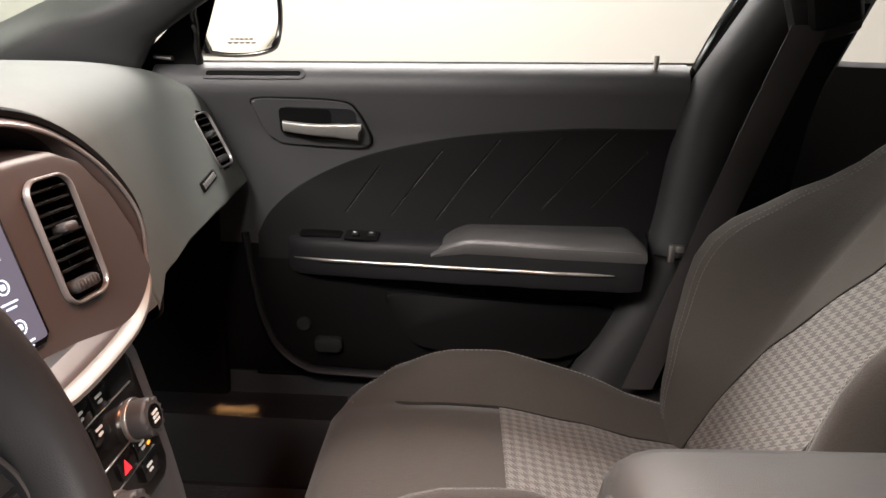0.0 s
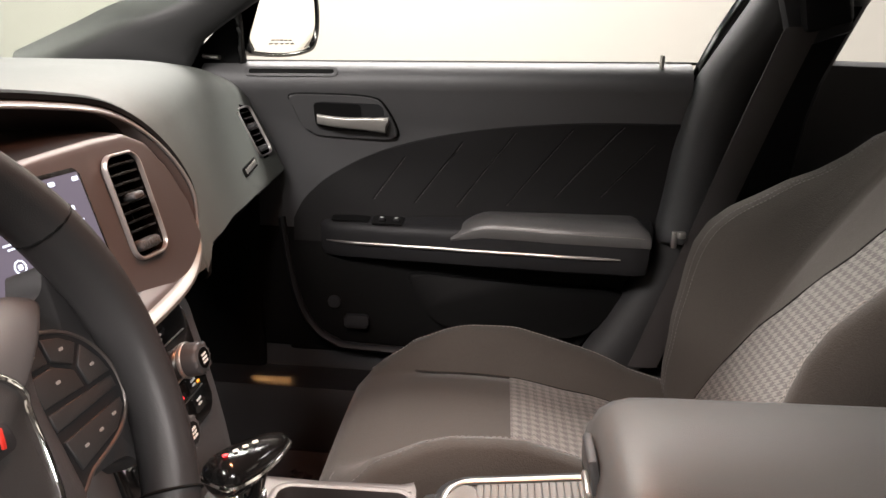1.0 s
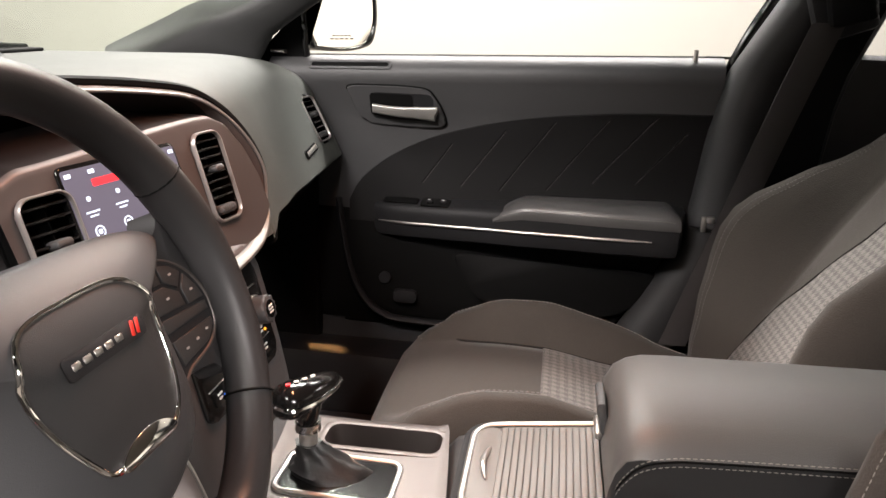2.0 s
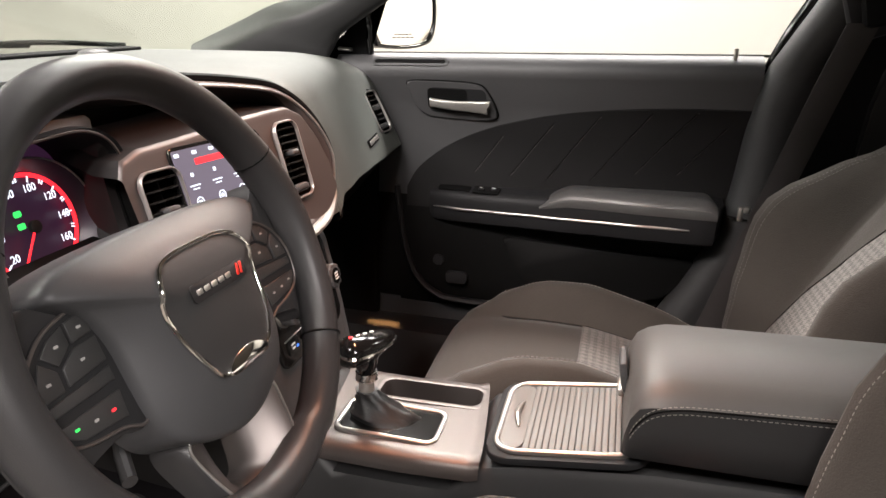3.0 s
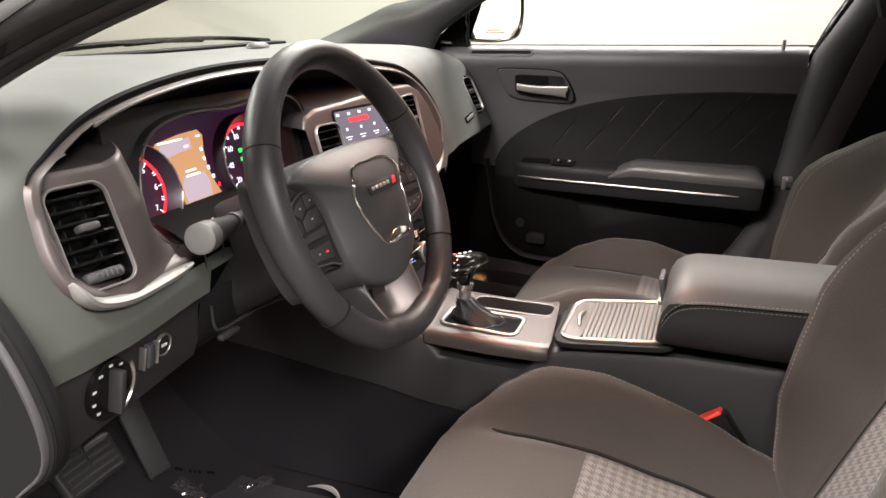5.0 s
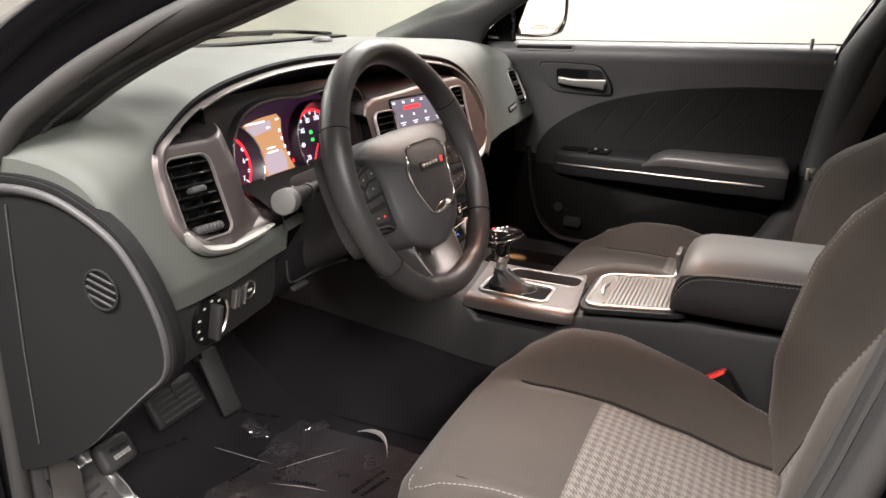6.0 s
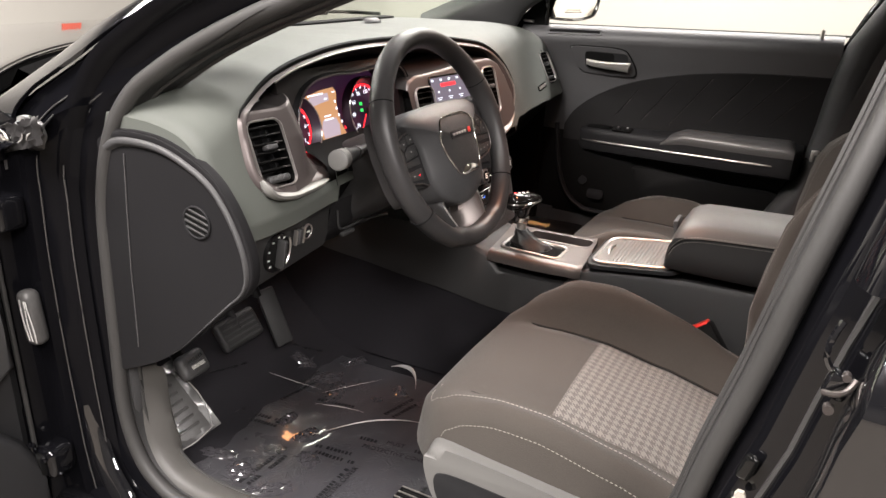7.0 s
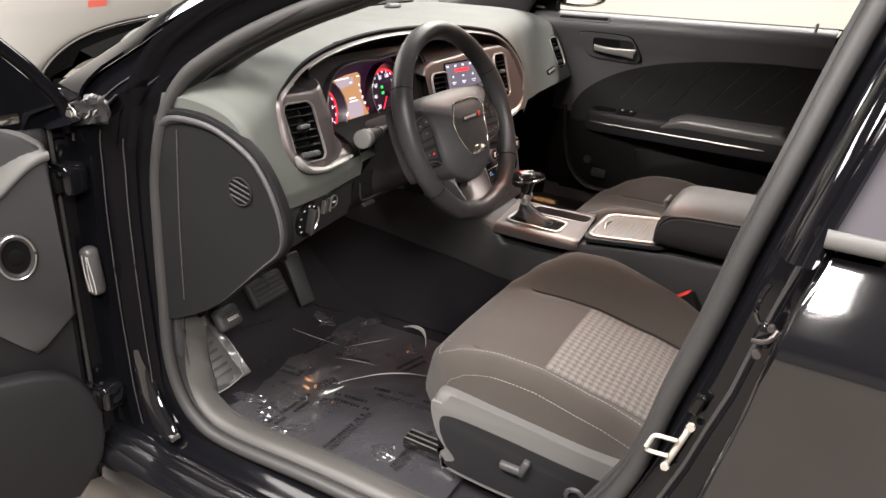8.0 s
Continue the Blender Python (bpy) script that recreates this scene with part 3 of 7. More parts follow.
for r in range(3):
    for c in range(4):
        at = SM @ Matrix.Translation((-0.056 + 0.037 * c, 0.024 - 0.031 * r, -0.001))
        out = [(0.006 * math.cos(a * math.pi / 6), 0.006 * math.sin(a * math.pi / 6)) for a in range(12)]
        inn = [(x * 0.78, y * 0.78) for x, y in out]
        part("icon", plate(rounded(0.0045, 0.0045, 0.0015), 0.0006, at, 0, bm=ring(out, inn, 0.0008, at) if r else None), GLOW_WHITE, screen)
        for k, wide in ((0, 0.016), (1, 0.010)):
            part("caption", plate(rounded(wide, 0.0016, 0.0006), 0.0006, at @ Matrix.Translation((0, -0.012 - 0.0038 * k, 0)), 0), GLOW_WHITE, screen)

# instrument cluster
CM = basis((-0.484, -0.445, 0.885), (0, 1, 0), (-0.25, 0, 1))
front = [(-0.43, -0.575, 0.858), (-0.44, -0.572, 0.91), (-0.45, -0.545, 0.948), (-0.455, -0.50, 0.965), (-0.457, -0.445, 0.968), (-0.455, -0.39, 0.965), (-0.446, -0.335, 0.970),
         (-0.440, -0.285, 0.972), (-0.436, -0.252, 0.957), (-0.432, -0.238, 0.925), (-0.424, -0.240, 0.88), (-0.414, -0.27, 0.835), (-0.42, -0.36, 0.822), (-0.425, -0.445, 0.822), (-0.425, -0.53, 0.825)]
back = [CM @ Vector((0.92 * (p[1] + 0.445), 0.92 * (p[2] - 0.885) - 0.002, 0.0)) for p in front]
f, b = spline(front, 70, closed=True), spline(back, 70, closed=True)
cluster = part("dial_binnacle", grid([[p + Vector((-0.03, 0, 0)) + (p - Vector((-0.44, -0.43, 0.89))) * 0.06 for p in f], [p + Vector((0.004, 0, 0)) + (p - Vector((-0.44, -0.43, 0.89))) * 0.03 for p in f], f, b], closed_v=True), TRIM, DASH, "black hooded instrument cluster with red-lit dials")
outer = []
for p in f:
    d = Vector((0, p.y + 0.425, p.z - 0.895))
    k = min(0.170 / max(1e-6, abs(d.y)), 0.088 / max(1e-6, abs(d.z)))
    outer.append(Vector((p.x - 0.012, -0.425 + d.y * k, 0.895 + d.z * k)))
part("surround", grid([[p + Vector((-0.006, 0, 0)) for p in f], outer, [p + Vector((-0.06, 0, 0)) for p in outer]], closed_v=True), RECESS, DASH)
part("hood_edge", tube([p + Vector((0.003, 0, 0)) for p in f], 0.0016, 6, closed=True, up=(1, 0, 0)), SATIN_DARK, cluster)
bm = bmesh.new()
bm.faces.new([bm.verts.new(p) for p in b])
part("dial_plate", bm, DIAL, cluster)


def dial(a0, size, numbers, sweep, needle):
    m = CM @ Matrix.Translation((a0, -0.004, 0.004)) @ Matrix.Scale(size, 4)
    turn = [2 * math.pi * i / 48 for i in range(48)]
    cone = [[m @ Vector((r * math.cos(a), 0.92 * r * math.sin(a), z)) for a in turn] for r, z in ((0.066, 0.0), (0.065, 0.014), (0.063, 0.016), (0.061, 0.014), (0.053, 0.002))]
    part("dial_cone", grid(cone, closed_v=True), CONE, cluster, "violet black sloping wall of a round dial")
    part("dial_ring", tube([m @ Vector((0.0635 * math.cos(a), 0.92 * 0.0635 * math.sin(a), 0.0162)) for a in turn], 0.0011, 6, closed=True), SILVER, cluster, "pale ring of a round dial")
    arc = [radians(a) for a in range(sweep[0], sweep[1], 6)]
    bm = grid([[m @ Vector((r * math.cos(a), r * 0.92 * math.sin(a), z)) for a in arc] for r, z in ((0.052, 0.001), (0.052, 0.002), (0.048, 0.002), (0.048, 0.001))])
    part("red_arc", bm, GLOW_RED, cluster)
    for i, text in enumerate(numbers):
        a = radians(sweep[1] - (sweep[1] - sweep[0]) * (i + 0.5) / len(numbers))
        curve = bpy.data.curves.new("number", "FONT")
        curve.body, curve.size, curve.align_x, curve.align_y, curve.extrude = text, 0.0098, "CENTER", "CENTER", 0.0002
        ob = new("number", curve)
        ob.data.materials.append(GLOW_WHITE)
        ob.matrix_world = m @ Matrix.Translation((0.037 * math.cos(a), 0.034 * math.sin(a), 0.003))
        ob.parent = cluster
        for k in (-0.5, 0, 0.5):
            q = radians(sweep[1] - (sweep[1] - sweep[0]) * (i + 0.5 + k * 0.9) / len(numbers))
            part("tick", rbox(m @ Vector((0.0455 * math.cos(q), 0.042 * math.sin(q), 0.002)), (0.004 if k else 0.006, 0.0013, 0.0008), 0, m=(CM @ Matrix.Rotation(q, 4, "Z")).to_3x3()), GLOW_WHITE, cluster)
    q = radians(needle)
    part("needle", rbox(m @ Vector((0.016 * math.cos(q), 0.016 * math.sin(q), 0.005)), (0.044, 0.0026, 0.0012), 0.0005, 1, m=(CM @ Matrix.Rotation(q, 4, "Z")).to_3x3()), GLOW_RED, cluster)
    part("needle_cap", plate([(0.006 * math.cos(a), 0.006 * math.sin(a)) for a in turn[::3]], 0.004, m @ Matrix.Translation((0, 0, 0.003)), 0.001), TRIM, cluster)


dial(-0.098, 1.0, ("1", "2", "3", "4", "5", "6", "7"), (-60, 240), 235)
dial(0.126, 1.10, ("20", "40", "60", "80", "100", "120", "140", "160"), (-50, 235), 232)
SCR = [(-0.060, 0.043), (-0.052, 0.051), (-0.010, 0.056), (0.026, 0.057), (0.034, 0.049), (0.027, 0.030), (0.026, 0.010), (0.031, -0.012), (0.041, -0.031), (0.005, -0.034), (-0.030, -0.035), (-0.033, -0.010), (-0.040, 0.015), (-0.050, 0.032)]
DISP = CM @ Matrix.Translation((0.008, -0.004, 0.008))
part("driver_display", plate(SCR, 0.002, DISP, 0.0006, 1), SCREEN_DIAL, cluster, "orange lit driver display")
part("display_band", plate([(-0.046, 0.031), (-0.053, 0.041), (-0.046, 0.047), (0.006, 0.050), (0.006, 0.036), (-0.020, 0.034)], 0.001, DISP @ Matrix.Translation((0, 0, 0.0022)), 0), SCREEN_PALE, cluster)
part("display_glow", plate([(-0.027, -0.028), (-0.029, -0.008), (-0.022, 0.004), (0.016, 0.004), (0.022, -0.010), (0.020, -0.028)], 0.001, DISP @ Matrix.Translation((0, 0, 0.0022)), 0), SCREEN_PALE, cluster)
for a, c, w in ((-0.004, 0.040, 0.008), (-0.030, 0.050, 0.044), (-0.008, 0.010, 0.020), (-0.006, 0.004, 0.026), (0.004, -0.031, 0.014), (0.022, 0.049, 0.008)):
    part("display_line", plate(rounded(w, 0.0026, 0.001), 0.0006, DISP @ Matrix.Translation((a, c, 0.0034)), 0), GLOW_WHITE, cluster)
for i in range(5):
    part("gear_mark", plate(rounded(0.0042, 0.0052, 0.001), 0.0006, DISP @ Matrix.Translation((0.0215 + 0.0012 * i * i * 0.8, 0.032 - 0.0125 * i, 0.0034)), 0), GLOW_RED if i == 4 else GLOW_WHITE, cluster)
for i in range(2):
    part("tell_tale", plate(rounded(0.009, 0.006, 0.002), 0.0006, CM @ Matrix.Translation((0.112, 0.012 - 0.012 * i, 0.008)), 0), GLOW_GREEN, cluster)

rows = [[Vector((x, y, z)) for x, z in ((-0.46, 0.858), (-0.425, 0.846), (-0.405, 0.835), (-0.398, 0.815), (-0.405, 0.79), (-0.44, 0.74))] for y in [-0.545 + 0.025 * i for i in range(13)]]
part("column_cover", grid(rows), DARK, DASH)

# passenger badge, as plain bars
BM = basis((curve_at(FACE, 0.486) - 0.45 * 0.038 + 0.001, 0.486, 0.838), (-0.013, 0.1, 0.004), (-0.45, 0, 1))
badge = part("badge", plate(rounded(0.085, 0.015, 0.003), 0.003, BM, 0.001), GLOSS, DASH, "small black badge with pale bars")
for i in range(7):
    part("bar", plate(rounded(0.0075, 0.008, 0.001), 0.001, BM @ Matrix.Translation((-0.033 + 0.011 * i, 0, 0.003)), 0.0003, 1), SILVER, badge)

# knee panel and light switches
rows2 = []
for i in range(20):
    y = -0.798 + 0.26 * i / 19
    k = 0.30 * (y + 0.66)
    x0, z0 = curve_at(FACE, y) - 0.001, 0.777
    k = -0.11 * (y + 0.70)
    rows2.append([Vector((x0, y, z0)), Vector((x0 - 0.004, y, z0 - 0.004)), Vector((x0 - 0.009, y, z0 - 0.006)), Vector((-0.3885 + k, y, 0.755)), Vector((-0.393 + k, y, 0.715)), Vector((-0.402 + k, y, 0.690)), Vector((-0.48 + k, y, 0.665)), Vector((-0.62, y, 0.60))])
part("switch_panel", grid(rows2), PILLAR, DASH, "black panel with the light switches")
KM = basis((-0.3895, -0.701, 0.737), (-0.11, 1, -0.10), (0.11, 0, 1))
turn = [2 * math.pi * i / 36 for i in range(36)]
knob = part("light_switch", plate([(0.030 * math.cos(a), 0.032 * math.sin(a)) for a in turn], 0.006, KM, 0.002), GLOSS, DASH, "round black headlight switch with white marks")
part("grip", rbox(KM @ Vector((0, 0, 0.012)), (0.008, 0.046, 0.018), 0.003, m=KM.to_3x3()), PILLAR, knob)
for a in (60, 95, 130, 165, 195, 225):
    q = radians(a)
    part("mark", rbox(KM @ Vector((0.025 * math.cos(q), 0.026 * math.sin(q), 0.0065)), (0.0045, 0.0024, 0.0008), 0, m=KM.to_3x3()), WHITE_INK, knob)
part("mark", rbox(KM @ Vector((0.0065, 0.006, 0.0095)), (0.004, 0.012, 0.0008), 0, m=KM.to_3x3()), WHITE_INK, knob)
part("side_ring", grid([[KM @ Vector((r * math.cos(radians(a)), r * math.sin(radians(a)), z)) for a in range(-70, 40, 5)] for r, z in ((0.032, 0.006), (0.033, 0.008), (0.0345, 0.008), (0.035, 0.005))]), SILVER, knob)
for i, w in enumerate((0.003, 0.010, 0.003)):
    m = KM @ Matrix.Translation((0.050 + 0.011 * i, 0.012, 0.0))
    part("slider", rbox(m @ Vector((0, 0, 0.004)), (w, 0.026, 0.008), 0.0015, m=KM.to_3x3()), SILVER if i != 1 else TRIM_GREY, DASH)
DM = KM @ Matrix.Translation((0.088, 0.014, 0))
dimmer = part("dimmer_switch", ring([(0.013 * math.cos(a), 0.013 * math.sin(a)) for a in turn], [(0.011 * math.cos(a), 0.011 * math.sin(a)) for a in turn], 0.004, DM, lift=0), SILVER, DASH, "round button with a bright rim")
part("button", plate([(0.0105 * math.cos(a), 0.0105 * math.sin(a)) for a in turn], 0.003, DM, 0.001), TRIM, dimmer)
part("mark", rbox(DM @ Vector((0, 0, 0.0035)), (0.009, 0.003, 0.001), 0, m=DM.to_3x3()), WHITE_INK, dimmer)

# end cap on the door side
CAP = [(-0.625, 0.895), (-0.585, 0.917), (-0.52, 0.921), (-0.465, 0.911), (-0.404, 0.882), (-0.370, 0.845), (-0.346, 0.798), (-0.337, 0.755), (-0.350, 0.718), (-0.39, 0.682),
       (-0.45, 0.627), (-0.50, 0.583), (-0.56, 0.543), (-0.640, 0.505)]
smooth = [(p.x, p.y) for p in spline([(x, z, 0) for x, z in CAP], 60)]
EM = Matrix(((1, 0, 0, 0), (0, 0, -1, -0.792), (0, 1, 0, 0), (0, 0, 0, 1)))
cap = part("end_cap", plate([(x, z) for x, z in smooth], 0.014, EM, 0.004, 1), CAP_FACE, DASH, "charcoal dash end cap with a small round vent", smooth=20)
mid = (-0.48, 0.73)
fade = [min(1.0, max(0.04, (51 - i) / 20)) for i in range(2, 52)]


def round_cap(profile):
    """A band that follows the cap's outline and dies out along its lower edge."""
    return grid([[Vector((mid[0] + (x - mid[0]) * (1 + (k - 1) * f), -0.806 + (y + 0.806) * f, mid[1] + (z - mid[1]) * (1 + (k - 1) * f))) for (x, z), f in zip(smooth[2:52], fade)] for k, y in profile])


part("outer_band", round_cap(((1.004, -0.797), (1.000, -0.804), (0.988, -0.8075), (0.960, -0.8085), (0.948, -0.8075))), CAP_FACE, cap)
part("raised_rim", round_cap(((0.950, -0.8065), (0.945, -0.8105), (0.932, -0.8125), (0.912, -0.8125), (0.896, -0.8105), (0.880, -0.8060))), TRIM_GREY, cap, "rounded rim round the cap")
part("cap_seam", tube([EM @ Vector((x, z, 0.0150)) for x, z in ((-0.566, 0.885), (-0.574, 0.80), (-0.582, 0.70), (-0.588, 0.565))], 0.0012, 6), TRIM_GREY, cap)
VM = EM @ Matrix.Translation((-0.434, 0.807, 0.0145))
part("vent_rim", ring([(0.0255 * math.cos(a), 0.0245 * math.sin(a)) for a in turn], [(0.0225 * math.cos(a), 0.0215 * math.sin(a)) for a in turn], 0.0025, VM), TRIM, cap)
part("vent_hole", plate([(0.0228 * math.cos(a), 0.0218 * math.sin(a)) for a in turn], 0.0006, VM, 0), DARK, cap)
for i in range(4):
    b = -0.0135 + 0.009 * i
    part("vent_bar", rbox(VM @ (Matrix.Rotation(radians(-14), 4, "Z") @ Vector((0, b, 0.001))), (2 * math.sqrt(0.0222 ** 2 - b * b), 0.0034, 0.003), 0.0012, m=(VM @ Matrix.Rotation(radians(-14), 4, "Z")).to_3x3()), PILLAR, cap)
part("kick_panel", rbox((-0.690, -0.775, 0.46), (0.10, 0.03, 0.22), 0.008), TRIM_GREY, DASH)

# centre stack
rows = []
for i in range(19):
    y = -0.19 + 0.282 * i / 18
    s = max(0, abs(y + 0.05) - 0.100) / 0.042
    k = -0.045 * s ** 2.5
    rows.append([Vector((x + k, y, z)) for x, z in ((-0.368, 0.815), (-0.352, 0.80), (-0.342, 0.785), (-0.336, 0.772), (-0.329, 0.745), (-0.320, 0.71), (-0.311, 0.67), (-0.303, 0.63), (-0.297, 0.592))])
stack = part("climate_panel", grid(rows), TRIM_GREY, DASH, "charcoal panel with climate buttons and knobs")
HM = basis((-0.3235, -0.055, 0.726), (0, 1, 0), (-0.255, 0, 1))
part("plate", plate(rounded(0.186, 0.128, 0.014), 0.005, HM @ Matrix.Translation((0, 0, -0.002)), 0.002), GLOSS, stack)
for kx, ky in ((-0.064, 0.004), (0.064, 0.004), (0.0, -0.046)):
    kn = HM @ Matrix.Translation((kx, ky, 0.003))
    dialk = part("knob", plate([(0.0175 * math.cos(a), 0.0175 * math.sin(a)) for a in turn], 0.020, kn, 0.004, 3), TRIM_GREY, stack, "round ribbed climate knob")
    part("knob_rim", ring([(0.0195 * math.cos(a), 0.0195 * math.sin(a)) for a in turn], [(0.0172 * math.cos(a), 0.0172 * math.sin(a)) for a in turn], 0.004, kn, lift=0.001), SILVER, dialk)
    part("knob_face", plate([(0.011 * math.cos(a), 0.011 * math.sin(a)) for a in turn], 0.001, kn @ Matrix.Translation((0, 0, 0.0202)), 0), GLOSS, dialk)
    for b in (-0.004, 0, 0.004):
        part("mark", rbox(kn @ Vector((0, b, 0.0215)), (0.010, 0.0022, 0.0008), 0, m=kn.to_3x3()), WHITE_INK, dialk)


def stack_button(cx, cy, w, mark, lamp=None):
    at = HM @ Matrix.Translation((cx, cy, 0.002))
    btn = part("button", plate(rounded(w, 0.019, 0.003), 0.003, at, 0.001), GLOSS, stack)
    if mark is GLOW_RED:
        part("mark", plate([(-0.006, -0.005), (0.006, -0.005), (0.0, 0.006)], 0.0006, at @ Matrix.Translation((-0.003, 0, 0.0032)), 0), mark, btn)
    else:
        for k in range(2):
            part("mark", plate(rounded(0.010 - 0.003 * k, 0.0024, 0.0008), 0.0006, at @ Matrix.Translation((-0.002, 0.003 - 0.005 * k, 0.0032)), 0), mark, btn)
    if lamp:
        part("lamp", plate(rounded(0.005, 0.003, 0.001), 0.0006, at @ Matrix.Translation((0.008, -0.003, 0.0032)), 0), lamp, btn)


for r, (cy, kinds) in enumerate(((0.045, ((GLOW_RED, None), (WHITE_INK, None), (WHITE_INK, None))), (0.023, ((WHITE_INK, GLOW_AMBER), (WHITE_INK, None))), (-0.020, ((GLOW_RED, None), (WHITE_INK, GLOW_AMBER))), (-0.042, ((WHITE_INK, GLOW_BLUE), (WHITE_INK, None))))):
    for c, (mark, lamp) in enumerate(kinds):
        stack_button((-0.030 + 0.030 * c) if r == 0 else (-0.018 + 0.034 * c) if r == 1 else (0.032 + 0.030 * c) if r == 2 else (-0.062 + 0.124 * c), cy, 0.027, mark, lamp)
for b in (0.034, -0.008, -0.031):
    part("bright_line", rbox(HM @ Vector((0, b, 0.0035)), (0.160, 0.0016, 0.0016), 0.0006, 1, m=HM.to_3x3()), SILVER, stack)

# steering column
C = Vector((-0.246, -0.418, 0.880))
WM = basis(C, (0.0345, 0.9994, 0), (-0.392, 0, 0.92))
rows = []
for d, w, h, off in ((-0.045, 0.055, 0.055, -0.004), (-0.06, 0.064, 0.062, -0.006), (-0.12, 0.066, 0.066, -0.012), (-0.20, 0.066, 0.072, -0.02), (-0.30, 0.066, 0.075, -0.03)):
    rows.append([WM @ Vector((w * math.copysign(abs(math.cos(a)) ** 0.6, math.cos(a)), off + h * math.copysign(abs(math.sin(a)) ** 0.6, math.sin(a)), d)) for a in [2 * math.pi * i / 40 for i in range(40)]])
column = solid("steering_column", grid(rows, closed_v=True, caps=True), PILLAR, "black steering column shroud behind the wheel", "steering column")
tagged(part("lever", tube([(-0.30, -0.45, 0.775), (-0.29, -0.462, 0.757), (-0.275, -0.475, 0.745)], 0.010, 10, flat=0.6), TRIM_GREY, column), "tilt lever")
stalk = part("stalk", tube(spline([(-0.375, -0.455, 0.855), (-0.368, -0.50, 0.857), (-0.357, -0.535, 0.861)], 8), 0.0085, 12), TRIM, column, "black indicator stalk with a grey end")
part("stalk_collar", tube([(-0.3655, -0.512, 0.8575), (-0.3625, -0.521, 0.8585)], 0.0115, 14), TRIM_GREY, stalk)
part("stalk_sleeve", tube(spline([(-0.360, -0.526, 0.860), (-0.353, -0.548, 0.862), (-0.345, -0.572, 0.8655), (-0.338, -0.594, 0.868)], 12), 0.0160, 18, taper=lambda q: 0.62 + 0.38 * q), TRIM, stalk)
part("stalk_end", tube(spline([(-0.3382, -0.5935, 0.868), (-0.335, -0.604, 0.8695), (-0.3325, -0.612, 0.8707), (-0.3315, -0.6155, 0.8712)], 10), 0.0163, 18, taper=lambda q: min(1, 0.80 + 0.9 * (1 - q))), COVER, stalk, "light grey twist end")
for k in range(3):
    part("mark", rbox((-0.3435 + 0.003 * k, -0.577 - 0.004 * k, 0.8815 + 0.0008 * k), (0.0016, 0.0028, 0.0010), 0.0004, 1), GREY_INK, stalk)
rows = [[Vector((x, y, z)) for x, z in ((-0.40, 0.77), (-0.41, 0.72), (-0.44, 0.68), (-0.52, 0.655), (-0.62, 0.60))] for y in [-0.54 + 0.03 * i for i in range(14)]]
knee = part("knee_cover", grid(rows), TRIM, DASH)
part("cover_lip", tube(spline([(-0.402, -0.520, 0.750), (-0.402, -0.516, 0.718), (-0.402, -0.490, 0.711), (-0.401, -0.433, 0.711), (-0.400, -0.361, 0.700)], 30), 0.0022, 6), PILLAR, knee)
part("release_blade", rbox((-0.396, -0.500, 0.706), (0.010, 0.036, 0.008), 0.003), PILLAR, knee)

# ---- steering wheel ----
WHEEL = thing("steering_wheel", C, "black leather steering wheel with grey hub and chrome shield outline", "steering wheel")
rows = []
for i in range(96):
    a = 2 * math.pi * i / 96
    deg = math.degrees(a) % 360
    low = max(0, math.cos(a + math.pi / 2))
    grip = 1 + 0.10 * math.exp(-((deg - 20) / 16) ** 2) + 0.10 * math.exp(-((deg - 160) / 16) ** 2)
    rc = 0.1725 - (0.004 if 245 < deg < 295 else 0)
    rad = Vector((math.cos(a), math.sin(a), 0))
    rows.append([WM @ (rad * (rc + 0.0165 * grip * math.cos(q)) + Vector((0, 0, 0.0185 * grip * math.sin(q)))) for q in [2 * math.pi * j / 16 for j in range(16)]])
rim = part("rim", grid(rows, closed_u=True, closed_v=True), LEATHER, WHEEL, "black grained leather rim")
for deg in (28, 152, 215, 325):
    a = radians(deg)
    rad = Vector((math.cos(a), math.sin(a), 0))
    r0 = 0.1725
    part("rim_seam", tube([WM @ (rad * (r0 + 0.0172 * math.cos(q)) + Vector((0, 0, 0.0192 * math.sin(q)))) for q in [2 * math.pi * j / 20 for j in range(20)]], 0.0011, 5, closed=True), DARK, rim)


def dome(outline, height, edge, depth, m, mat, name, parent, label="", power=2.0):
    """A softly domed pad of that outline."""
    cx = sum(p[0] for p in outline) / len(outline)
    cy = sum(p[1] for p in outline) / len(outline)
    rows = [[m @ Vector((x, y, -depth)) for x, y in outline], [m @ Vector((x, y, -edge * 0.4)) for x, y in outline]]
    for k in (0.985, 0.95, 0.88, 0.75, 0.55, 0.3, 0.02):
        rows.append([m @ Vector((cx + (x - cx) * k, cy + (y - cy) * k, height * (1 - k ** power))) for x, y in outline])
    return part(name, grid(rows, closed_v=True, caps=True), mat, parent, label, smooth=60)


def mirror_outline(points):
    return points + [(-x, y) for x, y in reversed(points) if abs(x) > 1e-6]


